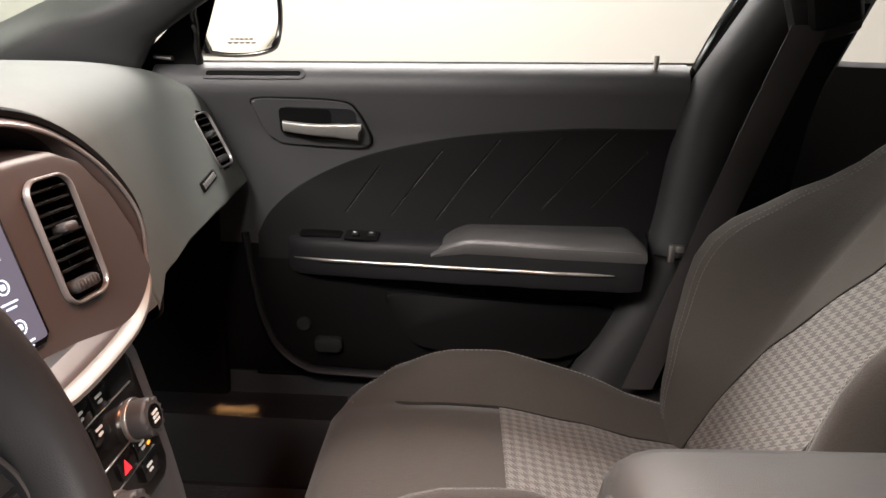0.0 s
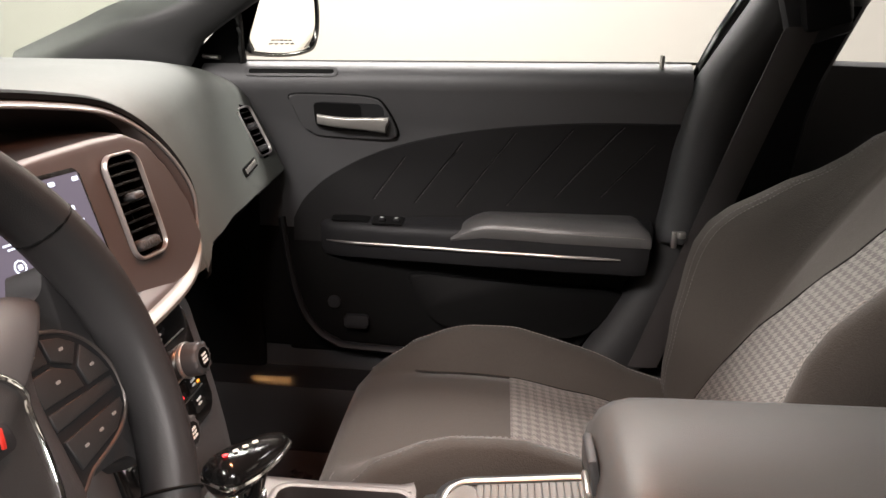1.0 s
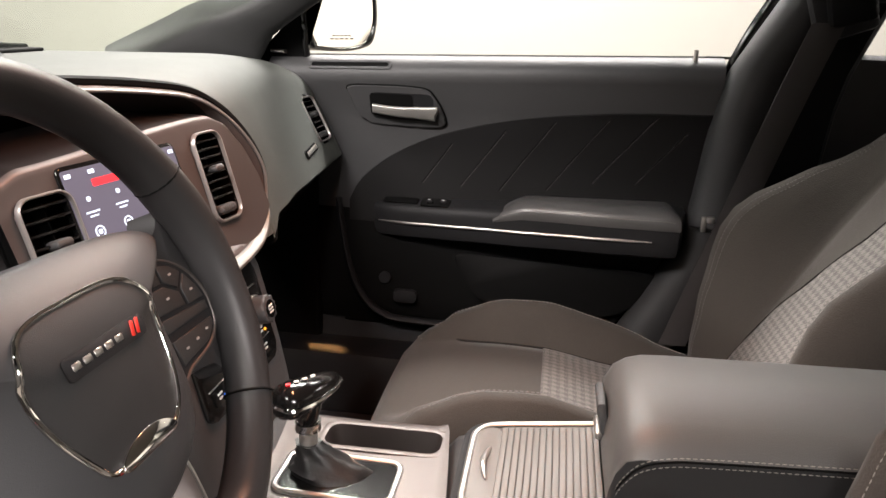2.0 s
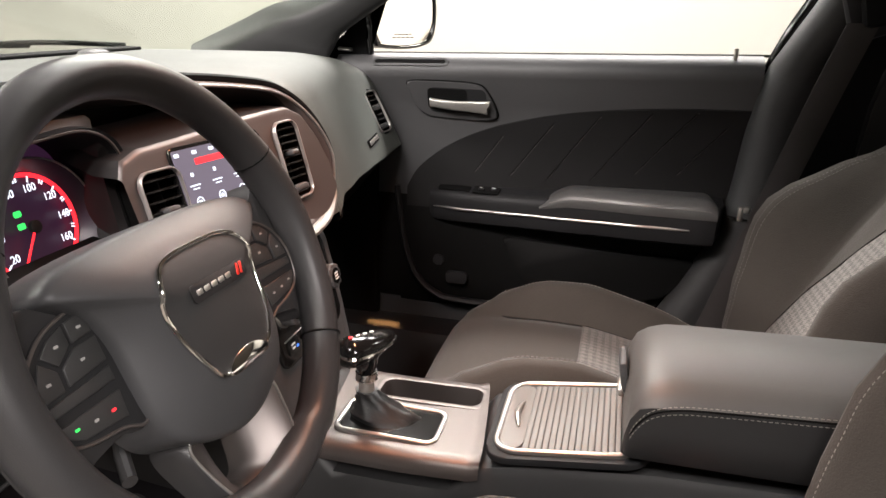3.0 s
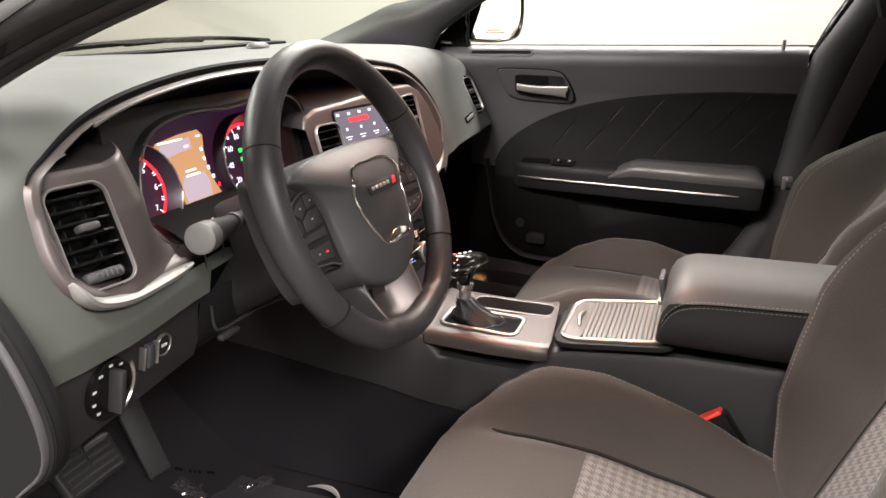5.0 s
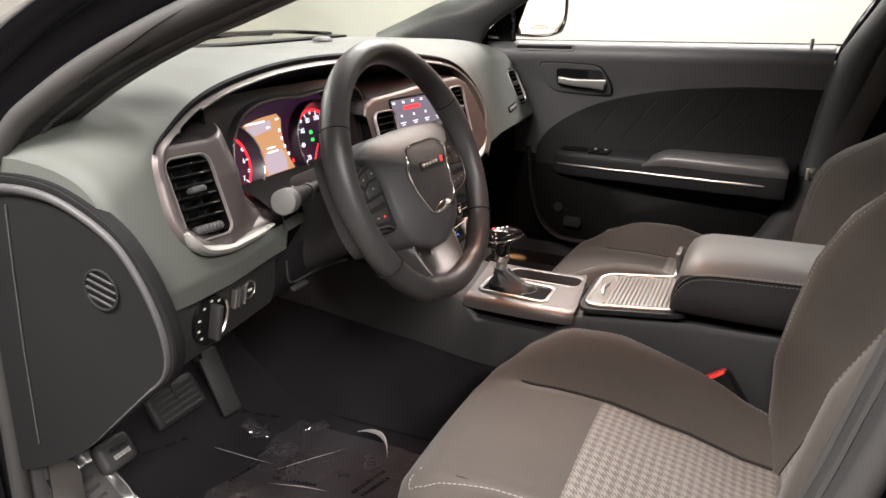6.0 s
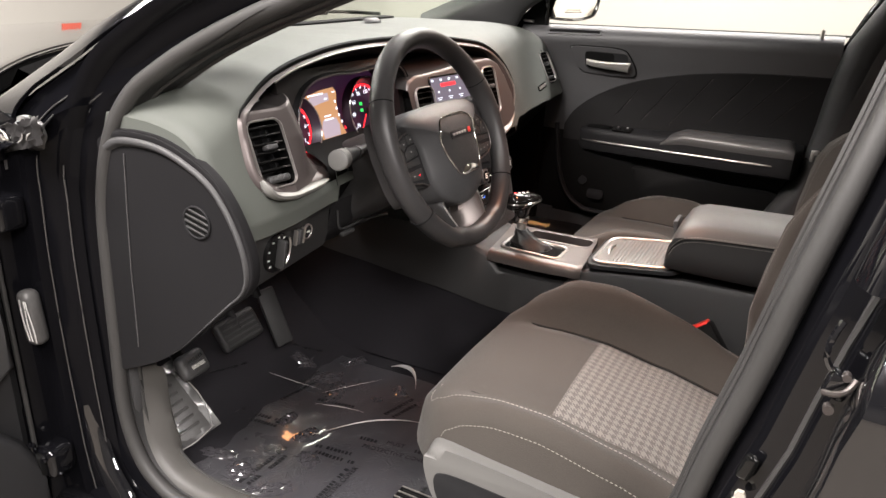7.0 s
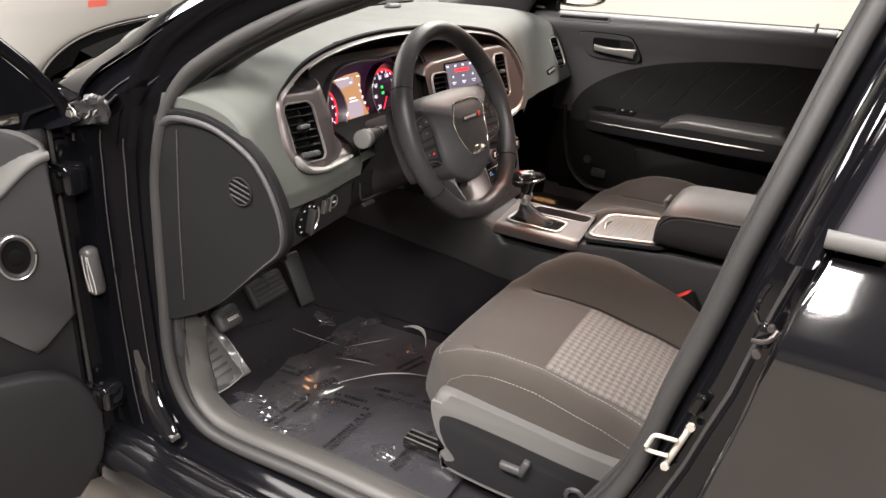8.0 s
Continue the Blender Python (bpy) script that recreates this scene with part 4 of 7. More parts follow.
hub_half = [(0, 0.063), (0.05, 0.062), (0.092, 0.058), (0.113, 0.051), (0.121, 0.043), (0.112, 0.035), (0.097, 0.022), (0.088, 0.0), (0.086, -0.035), (0.083, -0.062), (0.070, -0.086), (0.046, -0.101), (0.020, -0.110), (0, -0.112)]
hub_line = [(p.x, p.y) for p in spline([(x, y, 0) for x, y in mirror_outline(hub_half)], 96, closed=True)]
HUB_Z, HUB_RISE, HUB_POWER = 0.000, 0.028, 2.6
HUB_MID = (sum(p[0] for p in hub_line) / len(hub_line), sum(p[1] for p in hub_line) / len(hub_line))
HUB_RAY = sorted((math.atan2(y - HUB_MID[1], x - HUB_MID[0]), math.hypot(x - HUB_MID[0], y - HUB_MID[1])) for x, y in hub_line)


def hub_z(x, y):
    """The height of the hub pad at a point of the wheel."""
    a, r = math.atan2(y - HUB_MID[1], x - HUB_MID[0]), math.hypot(x - HUB_MID[0], y - HUB_MID[1])
    n = len(HUB_RAY)
    i = next((k for k in range(n) if HUB_RAY[k][0] > a), 0)
    (a0, r0), (a1, r1) = HUB_RAY[i - 1], HUB_RAY[i]
    edge = r0 + (r1 - r0) * ((a - a0) % (2 * math.pi)) / max(1e-6, (a1 - a0) % (2 * math.pi))
    return HUB_Z + HUB_RISE * (1 - min(1, r / edge) ** HUB_POWER)


hub = dome(hub_line, HUB_RISE, 0.016, 0.048, WM @ Matrix.Translation((0, 0, HUB_Z)), HUBPAD, "hub", WHEEL, "dark grey airbag pad with upper wings", HUB_POWER)
shield_half = [(0, 0.0365), (0.030, 0.0355), (0.047, 0.029), (0.056, 0.014), (0.056, -0.006), (0.050, -0.030), (0.040, -0.050), (0.031, -0.060), (0.020, -0.0605), (0.008, -0.055), (0, -0.054)]
shield = [(p.x, p.y) for p in spline([(x, y, 0) for x, y in mirror_outline(shield_half)], 84, closed=True)]
part("shield_rim", tube([WM @ Vector((x, y, hub_z(x, y) + 0.0014)) for x, y in shield], 0.0020, 8, closed=True, up=tuple(WM.to_3x3() @ Vector((0, 0, 1)))), CHROME, hub, "chrome shield outline")
rows = [[WM @ Vector((x * k, -0.012 + (y + 0.012) * k, hub_z(x * k, -0.012 + (y + 0.012) * k) + 0.0010)) for x, y in shield] for k in (0.97, 0.8, 0.55, 0.3, 0.05)]
part("shield_face", grid(rows, closed_v=True, caps=True), PILLAR, hub, "dark grained shield panel")
foot = [(0.027 * math.cos(a), -0.0575 + 0.0075 * math.sin(a) - 0.004 * math.cos(a) ** 2) for a in [2 * math.pi * i / 36 for i in range(36)]]
dome(foot, 0.004, 0.002, 0.004, WM @ Matrix.Translation((0, 0, hub_z(0, -0.058) + 0.002)), CHROME, "chrome_foot", hub, "chrome piece at the shield foot")
LM = WM @ Matrix.Translation((0, 0.004, hub_z(0, 0.004) + 0.0016))
part("name_plate", plate(rounded(0.070, 0.0135, 0.003), 0.0010, LM, 0.0004, 1), TRIM, hub)
for i in range(5):
    part("bar", rbox(LM @ Vector((-0.0265 + 0.0092 * i, 0, 0.0013)), (0.0068, 0.0042, 0.0010), 0.0006, 1, m=LM.to_3x3()), SILVER, hub)
for i in range(2):
    part("red_bar", rbox(LM @ Vector((0.0235 + 0.0048 * i, 0.0005, 0.0013)), (0.0030, 0.0095, 0.0010), 0.0004, 1, m=(LM @ Matrix.Rotation(radians(-18), 4, "Z")).to_3x3()), RED, hub)

SPOKE = [(0.066, 0.040), (0.105, 0.041), (0.140, 0.046), (0.154, 0.060), (0.165, 0.045), (0.168, 0.0), (0.163, -0.050), (0.150, -0.078), (0.138, -0.066), (0.105, -0.060), (0.066, -0.058)]
POD = [(0.080, 0.031), (0.105, 0.030), (0.128, 0.024), (0.147, 0.009), (0.156, -0.012), (0.153, -0.034), (0.137, -0.047), (0.105, -0.053), (0.080, -0.054)]
KEY_SHAPES = [((0.093, 0.012), (0.093, 0.027), (0.111, 0.0255), (0.111, 0.011)),
        ((0.113, 0.011), (0.113, 0.0253), (0.127, 0.0205), (0.137, 0.0125), (0.127, 0.002)),
        ((0.129, 0.001), (0.139, 0.011), (0.148, -0.003), (0.151, -0.014), (0.130, -0.013)),
        ((0.092, 0.010), (0.112, 0.009), (0.126, 0.000), (0.127, -0.012), (0.092, -0.009)),
        ((0.092, -0.012), (0.127, -0.015), (0.151, -0.0165), (0.151, -0.024), (0.092, -0.023)),
        ((0.093, -0.029), (0.149, -0.030), (0.148, -0.036), (0.134, -0.045), (0.095, -0.049))]
for s in (-1, 1):
    line = [(p.x * s, p.y) for p in spline([(x, y, 0) for x, y in SPOKE], 60, closed=True)]
    spoke = dome(line, 0.004, 0.008, 0.026, WM @ Matrix.Translation((0, 0, -0.014)), LEATHER, "spoke", WHEEL, "black leather covered spoke")
    line = [(p.x * s, p.y) for p in spline([(x, y, 0) for x, y in POD], 50, closed=True)]
    podm = WM @ Matrix.Translation((0, 0, -0.012))
    part("pod", plate(line, 0.0055, podm, 0.002), TRIM, spoke, "black switch pod")
    part("pod_rim", tube([podm @ Vector((x, y, 0.0055)) for x, y in line], 0.0013, 6, closed=True, up=tuple(WM.to_3x3() @ Vector((0, 0, 1)))), SATIN_DARK, spoke)
    for k, key in enumerate(KEY_SHAPES):
        mx, my = sum(p[0] for p in key) / len(key), sum(p[1] for p in key) / len(key)
        line = [((mx + (x - mx) * 0.955) * s, my + (y - my) * 0.94) for x, y in key]
        at = podm @ Matrix.Translation((0, 0, 0.0056))
        part("button", plate(line, 0.0018, at, 0.0008), PILLAR, spoke)
        marks = [(mx, my, GREY_INK)] if k < 4 else [] if k == 4 else [(0.106, -0.039, GLOW_RED if s < 0 else GREY_INK), (0.121, -0.038, GREY_INK), (0.136, -0.036, GLOW_GREEN if s < 0 else GREY_INK)]
        for px, py, ink in marks:
            part("mark", plate(rounded(0.0036, 0.0018, 0.0007), 0.0004, at @ Matrix.Translation((px * s, py, 0.0019)), 0), ink, spoke)
# lower spoke: a satin funnel, its outside wrapped in leather
fork_half = [(0, -0.092), (0.040, -0.093), (0.058, -0.099), (0.056, -0.122), (0.046, -0.153), (0.036, -0.171), (0.020, -0.179), (0, -0.1805)]
hole_half = [(0, -0.100), (0.015, -0.100), (0.020, -0.106), (0.019, -0.125), (0.015, -0.146), (0.011, -0.155), (0.005, -0.158), (0, -0.1585)]
fork = [(p.x, p.y) for p in spline([(x, y, 0) for x, y in mirror_outline(fork_half)], 72, closed=True)]
hole = [(p.x, p.y) for p in spline([(x, y, 0) for x, y in mirror_outline(hole_half)], 72, closed=True)]


def fork_z(y):
    return -0.012 + 0.016 * min(1, max(0, (-0.095 - y) / 0.08))


rows = [[WM @ Vector((a + (c - a) * k, b + (d - b) * k, fork_z(b) * (1 - k) - 0.034 * k ** 1.3)) for (a, b), (c, d) in zip(fork, hole)] for k in (0, 0.06, 0.2, 0.45, 0.75, 1.0)]
rows.append([WM @ Vector((x, y, -0.052)) for x, y in hole])
lower_spoke = part("lower_spoke", grid(rows, closed_v=True), SATIN_DARK, WHEEL, "satin graphite lower spoke with a slot")
rows = [[WM @ Vector((x * k, -0.135 + (y + 0.135) * k, fork_z(y) - d)) for x, y in fork] for k, d in ((1.0, 0.0), (1.05, 0.003), (1.08, 0.012), (1.06, 0.034))]
part("wrap", grid(rows, closed_v=True), LEATHER, lower_spoke, "grained leather round the lower spoke")
part("bright_edge", tube([WM @ Vector((x, y, fork_z(y) + 0.0004)) for x, y in fork], 0.0012, 6, closed=True), SILVER, lower_spoke)

# ---- centre console ----
CONSOLE = thing("centre_console", (-0.1, -0.06, 0.28), "charcoal centre console with graphite shifter panel between the seats", "centre console")
TOP = [(-0.95, 0.64), (-0.62, 0.62), (-0.44, 0.625), (-0.36, 0.625), (-0.30, 0.600), (-0.262, 0.588), (-0.16, 0.587), (-0.075, 0.590), (-0.05, 0.597), (0.0, 0.607), (0.10, 0.618), (0.14, 0.622), (0.55, 0.635)]


def console_top(x):
    return curve_at(TOP, x)


rows = []
for i in range(52):
    x = -0.95 + 1.50 * i / 51
    z = console_top(x) - 0.010 - (0.034 if -0.25 < x < -0.08 else 0)
    w0, w1 = -0.163, 0.030
    flare = curve_at([(-0.62, 0.03), (-0.3, 0.022), (0.0, 0.012), (0.5, 0.012)], x)
    hem = curve_at([(-0.95, 0.540), (-0.62, 0.500), (-0.4, 0.478), (-0.23, 0.457), (0.10, 0.440), (0.50, 0.430)], x)
    rows.append([Vector((x, w0 - flare, 0.26)), Vector((x, w0 - flare * 0.6, 0.40)), Vector((x, w0 - flare * 0.45, hem)), Vector((x, w0, z - 0.012)), Vector((x, w0 + 0.006, z - 0.002)), Vector((x, w0 + 0.02, z)),
                 Vector((x, w1 - 0.02, z)), Vector((x, w1 - 0.006, z - 0.002)), Vector((x, w1, z - 0.012)), Vector((x, w1 + flare * 0.3, z - 0.05)), Vector((x, w1 + flare, 0.26))])
part("body", grid([r[2:] for r in rows], caps=True), PILLAR, CONSOLE, "charcoal console sides")
part("carpet_side", grid([[p + Vector((0, 0.006, 0)) for p in r[:3]] for r in rows]), CARPET, CONSOLE, "black carpeted tunnel side")
def top_frame(x, y):
    dz = (console_top(x + 0.01) - console_top(x - 0.01)) / 0.02
    return basis((x, y, console_top(x)), (1, 0, dz), (0, 1, 0))


rows = []
for i in range(43):
    x = -0.266 + 0.206 * i / 42
    x0 = x
    z = console_top(x)
    rows.append([Vector((x0, -0.168, z - 0.022)), Vector((x0, -0.168, z - 0.012)), Vector((x0, -0.164, z - 0.004)), Vector((x0, -0.152, z)), Vector((x0, -0.14, z)), Vector((x0 - 0.010, -0.05, z)), Vector((x0 - 0.018, 0.010, z)), Vector((x0 - 0.022, 0.024, z)), Vector((x0 - 0.023, 0.032, z - 0.006)), Vector((x0 - 0.023, 0.036, z - 0.03))])
dense = []
for r in rows:
    line = []
    for k, (a, b) in enumerate(zip(r, r[1:])):
        steps = 16 if k in (4, 5) else 2
        line += [a.lerp(b, q / steps) for q in range(steps)]
    dense.append(line + [r[-1]])
panel = part("shifter_panel", cut(grid(dense), top_frame(-0.155, -0.014), 0.146, 0.050), SATIN_DARK, CONSOLE, "satin graphite panel round the gear lever")


BIN = top_frame(-0.155, -0.014)
part("side_bin", ring(rounded(0.158, 0.062, 0.020), rounded(0.142, 0.046, 0.015), 0.0022, BIN @ Matrix.Translation((0, 0, 0.0005)), lift=-0.030), SATIN_DARK, panel)
part("bin_floor", plate(rounded(0.143, 0.047, 0.015), 0.0012, BIN @ Matrix.Translation((0, 0, -0.030)), 0), DARK, panel)
SH = top_frame(-0.186, -0.098)
gate = part("shift_gate", ring(rounded(0.136, 0.080, 0.016), rounded(0.123, 0.067, 0.011), 0.005, SH, lift=0.001), SILVER, panel, "bright silver frame round the lever boot")
part("gate_plate", plate(rounded(0.122, 0.066, 0.010), 0.002, SH, 0), GLOSS, gate)

SHIFTER = thing("gear_lever", (-0.2, -0.09, 0.59), "gear lever with black boot and chrome trimmed T-shaped knob", "gear lever")
rows = []
for d, w, h in ((0, 0.046, 0.028), (0.006, 0.042, 0.027), (0.010, 0.031, 0.023), (0.015, 0.027, 0.021), (0.018, 0.022, 0.018), (0.024, 0.020, 0.016), (0.027, 0.016, 0.014), (0.034, 0.014, 0.013)):
    ox, oy = -0.014 - 0.7 * d, 0.008
    rows.append([SH @ Vector((ox + w * math.cos(a) * (1 + 0.12 * math.sin(5 * a + d * 160)), oy + h * math.sin(a) * (1 + 0.12 * math.cos(4 * a + d * 130)), 0.002 + d)) for a in turn])
part("boot", grid(rows, closed_v=True, caps=True), BOOT, SHIFTER, "creased black leather boot")
part("stem", tube(spline([(-0.222, -0.090, 0.614), (-0.223, -0.090, 0.640), (-0.222, -0.092, 0.676)], 8), 0.0105, 14), SILVER, SHIFTER)
part("neck", tube(spline([(-0.2225, -0.092, 0.652), (-0.222, -0.094, 0.664), (-0.221, -0.096, 0.680)], 8), 0.015, 14, taper=lambda s: 0.75 + 0.45 * s), GLOSS, SHIFTER, "black tapering neck under the knob")
part("collar", tube(spline([(-0.2225, -0.090, 0.640), (-0.2225, -0.090, 0.650)], 4), 0.0145, 14), CHROME, SHIFTER)
rows = []
for k, w, t, lift in ((0.0, 0.014, 0.010, 0.000), (0.04, 0.021, 0.016, 0.000), (0.14, 0.025, 0.0195, 0.0), (0.35, 0.026, 0.0195, 0.001), (0.6, 0.023, 0.0165, 0.003), (0.82, 0.017, 0.012, 0.005), (0.95, 0.011, 0.007, 0.006), (1.0, 0.004, 0.003, 0.006)):
    at = Vector((-0.240, -0.132, 0.690)).lerp(Vector((-0.200, -0.052, 0.681)), k)
    rows.append([at + Vector((0.85, -0.50, 0.10)) * (w * 0.95 * math.cos(a)) + Vector((0, 0.1, 1)) * (lift + t * math.sin(a)) for a in [2 * math.pi * i / 20 for i in range(20)]])
rows = [[Vector(p) for p in r] for r in rows]
kn = part("knob", grid(rows, closed_v=True, caps=True), GLOSS, SHIFTER, "gloss black knob top")
mid_row = [r[0] for r in rows] + [r[10] for r in reversed(rows)]
part("knob_trim", tube(spline([p - Vector((0, 0, 0.002)) for p in mid_row], 60, closed=True), 0.0024, 6, closed=True), CHROME, kn)
for i in range(4):
    part("letter_bar", rbox(Vector((-0.232 + 0.006 * i, -0.120 + 0.0085 * i, 0.7095 - 0.0003 * i)), (0.004, 0.005, 0.0012), 0.0004, 1, m=Euler((0.1, 0, -1.0)).to_matrix()), GLOW_RED if i == 0 else WHITE_INK, kn)

LM = top_frame(0.037, -0.072)
lid = part("cup_lid", plate(rounded(0.188, 0.188, 0.030), 0.008, LM @ Matrix.Translation((0, 0, -0.003)), 0.003), TRIM, CONSOLE, "ribbed roller lid in a bright silver frame")
part("lid_frame", ring(rounded(0.172, 0.170, 0.030), rounded(0.158, 0.156, 0.024), 0.0055, LM @ Matrix.Translation((0, 0, 0.005)), lift=0.001), SILVER, lid)
for i in range(17):
    part("rib", rbox(LM @ Vector((-0.046 + 0.0075 * i, 0, 0.0065)), (0.0068, 0.152, 0.0026), 0.001, 2, m=LM.to_3x3()), SLATS, lid)
part("lid_plate", plate(rounded(0.030, 0.152, 0.014), 0.0028, LM @ Matrix.Translation((-0.0645, 0, 0.005)), 0.001), SLATS, lid)
part("lid_bed", plate(rounded(0.152, 0.152, 0.020), 0.001, LM @ Matrix.Translation((0, 0, 0.0045)), 0), TRIM_GREY, lid)
part("lid_pull", tube(spline([LM @ Vector((-0.060, -0.030, 0.0085)), LM @ Vector((-0.065, 0, 0.0115)), LM @ Vector((-0.060, 0.030, 0.0085))], 12), 0.0035, 8, taper=lambda s: 0.4 + 0.6 * math.sin(math.pi * s)), SILVER, lid)

rows = []
for x, drop, inset in ((0.097, 0.085, 0.020), (0.098, 0.052, 0.008), (0.102, 0.030, 0.003), (0.110, 0.015, 0.0), (0.123, 0.006, 0.0), (0.140, 0.001, 0.0), (0.17, 0.0, 0.0), (0.24, 0.0, 0.0), (0.34, 0.0, 0.0), (0.46, 0.0, 0.0), (0.55, 0.0, 0.0)):
    top = 0.722 + 0.03 * (x - 0.1) - drop
    low = 0.628
    w0, w1 = -0.168 + inset, 0.055 - inset
    mid = (low + top) / 2
    rows.append([Vector((x, w0 + 0.012, low)), Vector((x, w0, low + 0.008)), Vector((x, w0 - 0.001, min(mid, 0.675))), Vector((x, w0 + 0.001, min(top - 0.012, 0.700 + 0.06 * (x - 0.14)))), Vector((x, w0 + 0.006, max(min(mid + 0.01, top), top - 0.030))), Vector((x, w0 + 0.018, top - 0.014)), Vector((x, w0 + 0.04, top - 0.004)),
                 Vector((x, (w0 + w1) / 2, top)), Vector((x, w1 - 0.04, top - 0.004)), Vector((x, w1 - 0.018, top - 0.014)), Vector((x, w1 - 0.006, max(min(mid + 0.01, top), top - 0.030))), Vector((x, w1, low + 0.008)), Vector((x, w1 - 0.012, low))])
arm = part("armrest", grid(rows, caps=True), ARMREST, CONSOLE, "padded grey armrest with double stitching", smooth=70)
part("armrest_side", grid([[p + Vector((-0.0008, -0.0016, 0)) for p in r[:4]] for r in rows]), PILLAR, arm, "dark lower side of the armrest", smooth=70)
seam = spline([(0.098, -0.150, 0.634), (0.101, -0.164, 0.655), (0.108, -0.1695, 0.676), (0.122, -0.1695, 0.692), (0.145, -0.1685, 0.700), (0.18, -0.1685, 0.704), (0.30, -0.1685, 0.711), (0.50, -0.1685, 0.722)], 70)
part("seam", tube(seam, 0.0012, 5), DARK, arm)
for dz in (-0.0045, 0.0045):
    stitches(seam, 0.0058, 0.0038, 0.0006, THREAD, arm, lift=(0, -0.0012, dz))
part("latch", rbox((0.0955, -0.040, 0.676), (0.010, 0.052, 0.040), 0.004, m=Euler((0, radians(-12), 0)).to_matrix()), TRIM_GREY, arm)
part("latch_rim", rbox((0.093, -0.040, 0.652), (0.008, 0.040, 0.010), 0.003), SILVER, arm)

# ---- seats ----


# Darker than CLOTH; tubes of it run along the bolster folds.
CREASE = material("dark crease line", (0.020, 0.018, 0.017), 0.95, spec=0.1)


def seat(name, cy, inner, recline, base_x, ahead, outer, label, bulge):
    """A bucket seat; inner is the side of the console (+1 or -1)."""
    root = thing(name, (0.1, cy, 0.27), label, "car seat", "front seats")
    mid = [(-0.208, 0.36), (-0.205, 0.42), (-0.195, 0.468), (-0.172, 0.497), (-0.12, 0.511), (-0.04, 0.515), (0.03, 0.513), (0.15, 0.492), (0.25, 0.468), (0.38, 0.45)]
    xs = [-0.208, -0.207, -0.204, -0.20, -0.195, -0.187, -0.172, -0.155, -0.135, -0.11, -0.08, -0.05, -0.02, 0.01, 0.04, 0.08, 0.12, 0.16, 0.2, 0.24, 0.28, 0.33, 0.38]
    tall = [(-0.19, 0.0), (-0.17, 0.012), (-0.13, 0.042), (-0.06, 0.076), (0.03, 0.083), (0.10, 0.078), (0.18, 0.066), (0.29, 0.040), (0.38, 0.03)]
    ws = [-0.236, -0.234, -0.230, -0.223, -0.213, -0.20, -0.18, -0.16, -0.145, -0.134, -0.127, -0.12, -0.10, -0.06, 0, 0.06, 0.10, 0.12, 0.127, 0.134, 0.145, 0.16, 0.18, 0.20, 0.213, 0.223, 0.230, 0.234, 0.236]

    wide_edge = 0.128 if inner < 0 else 0.152

    def shape(x, w):
        a = abs(w)
        side = 1.0 if w * inner > 0 else outer
        fold = 0.128 if w * inner > 0 else wide_edge
        rise = min(1, max(0, (a - fold) / (0.194 - fold)))
        rise = rise * rise * (3 - 2 * rise)
        fall = max(0, (a - 0.200) / 0.036)
        z = curve_at(mid, x) + curve_at(tall, x) * side * rise * (1 - 0.3 * fall ** 2)
        z -= (0.035 + 0.05 * (x > -0.2)) * fall ** 3 + 0.009 * math.exp(-((a - fold) / 0.005) ** 2) * (x > -0.10)
        z += 0.004 * math.cos(min(1, a / 0.12) * math.pi / 2)
        xx = x - ahead * min(1, max(0, -0.03 - x) / 0.15) + (0.05 if w * inner > 0 else 0.060) * max(0, (a - 0.13) / 0.09) ** 2 * max(0, min(1, (0.0 - x) / 0.2))
        return Vector((xx, cy + w, max(z, 0.402)))

    rows = [[shape(x, w) for w in ws] for x in xs]
    for r in rows:
        lowz = 0.40 if r[14].x < -0.17 else 0.36
        r.insert(0, Vector((r[0].x, r[0].y + 0.006, lowz)))
        r.append(Vector((r[-1].x, r[-1].y - 0.006, lowz)))
    cushion = part("cushion", grid(rows), CLOTH, root, "charcoal cloth cushion with raised bolsters", smooth=70)
    lo, hi = (-0.121, 0.121) if inner < 0 else (-0.147, 0.112)
    px, pw = [0.03 + 0.0145 * i for i in range(24)], [lo + (hi - lo) * i / 20 for i in range(21)]
    rows = [[shape(x, w) + Vector((0, 0, 0.0022)) for w in pw] for x in px]
    part("cushion_insert", grid(rows, uv=lambda i, j: (px[i], pw[j])), CHECK, cushion, "grey houndstooth cloth insert", smooth=70)
    for s in (-1, 1):
        a = (0.196 if s * inner > 0 or inner < 0 else 0.184) * s
        line = [shape(x, a) + Vector((0, 0, 0.001)) for x in xs[5:]]
        start = [shape(-0.165, 0.140 * s), shape(-0.178, 0.160 * s), shape(-0.180, 0.18 * s)]
        stitches(spline([p + Vector((0, 0, 0.0008)) for p in start] + line[1:], 90), 0.0075, 0.005, 0.0008, THREAD if s * inner < 0 else THREAD_DARK, cushion)
        if s * inner < 0:
            line = [shape(x, 0.2235 * s) + Vector((0, 0.0010 * s, 0.0012)) for x in xs[4:]]
            stitches(line, 0.0070, 0.0045, 0.0008, THREAD, cushion)
        crease = [shape(x, (0.128 if s * inner > 0 else wide_edge) * s) + Vector((0, 0, 0.006 if x > -0.10 else -0.001)) for x in xs[9:-1]]
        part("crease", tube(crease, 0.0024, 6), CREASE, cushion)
    # backrest
    up = Vector((math.sin(radians(recline)), 0, math.cos(radians(recline))))
    out = Vector((-up.z, 0, up.x))
    foot = Vector((base_x, cy, 0.455))
    ss = [-0.02, 0.0, 0.03, 0.06, 0.1, 0.14, 0.18, 0.22, 0.26, 0.30, 0.34, 0.38, 0.42, 0.46, 0.50, 0.54, 0.575, 0.60, 0.615]
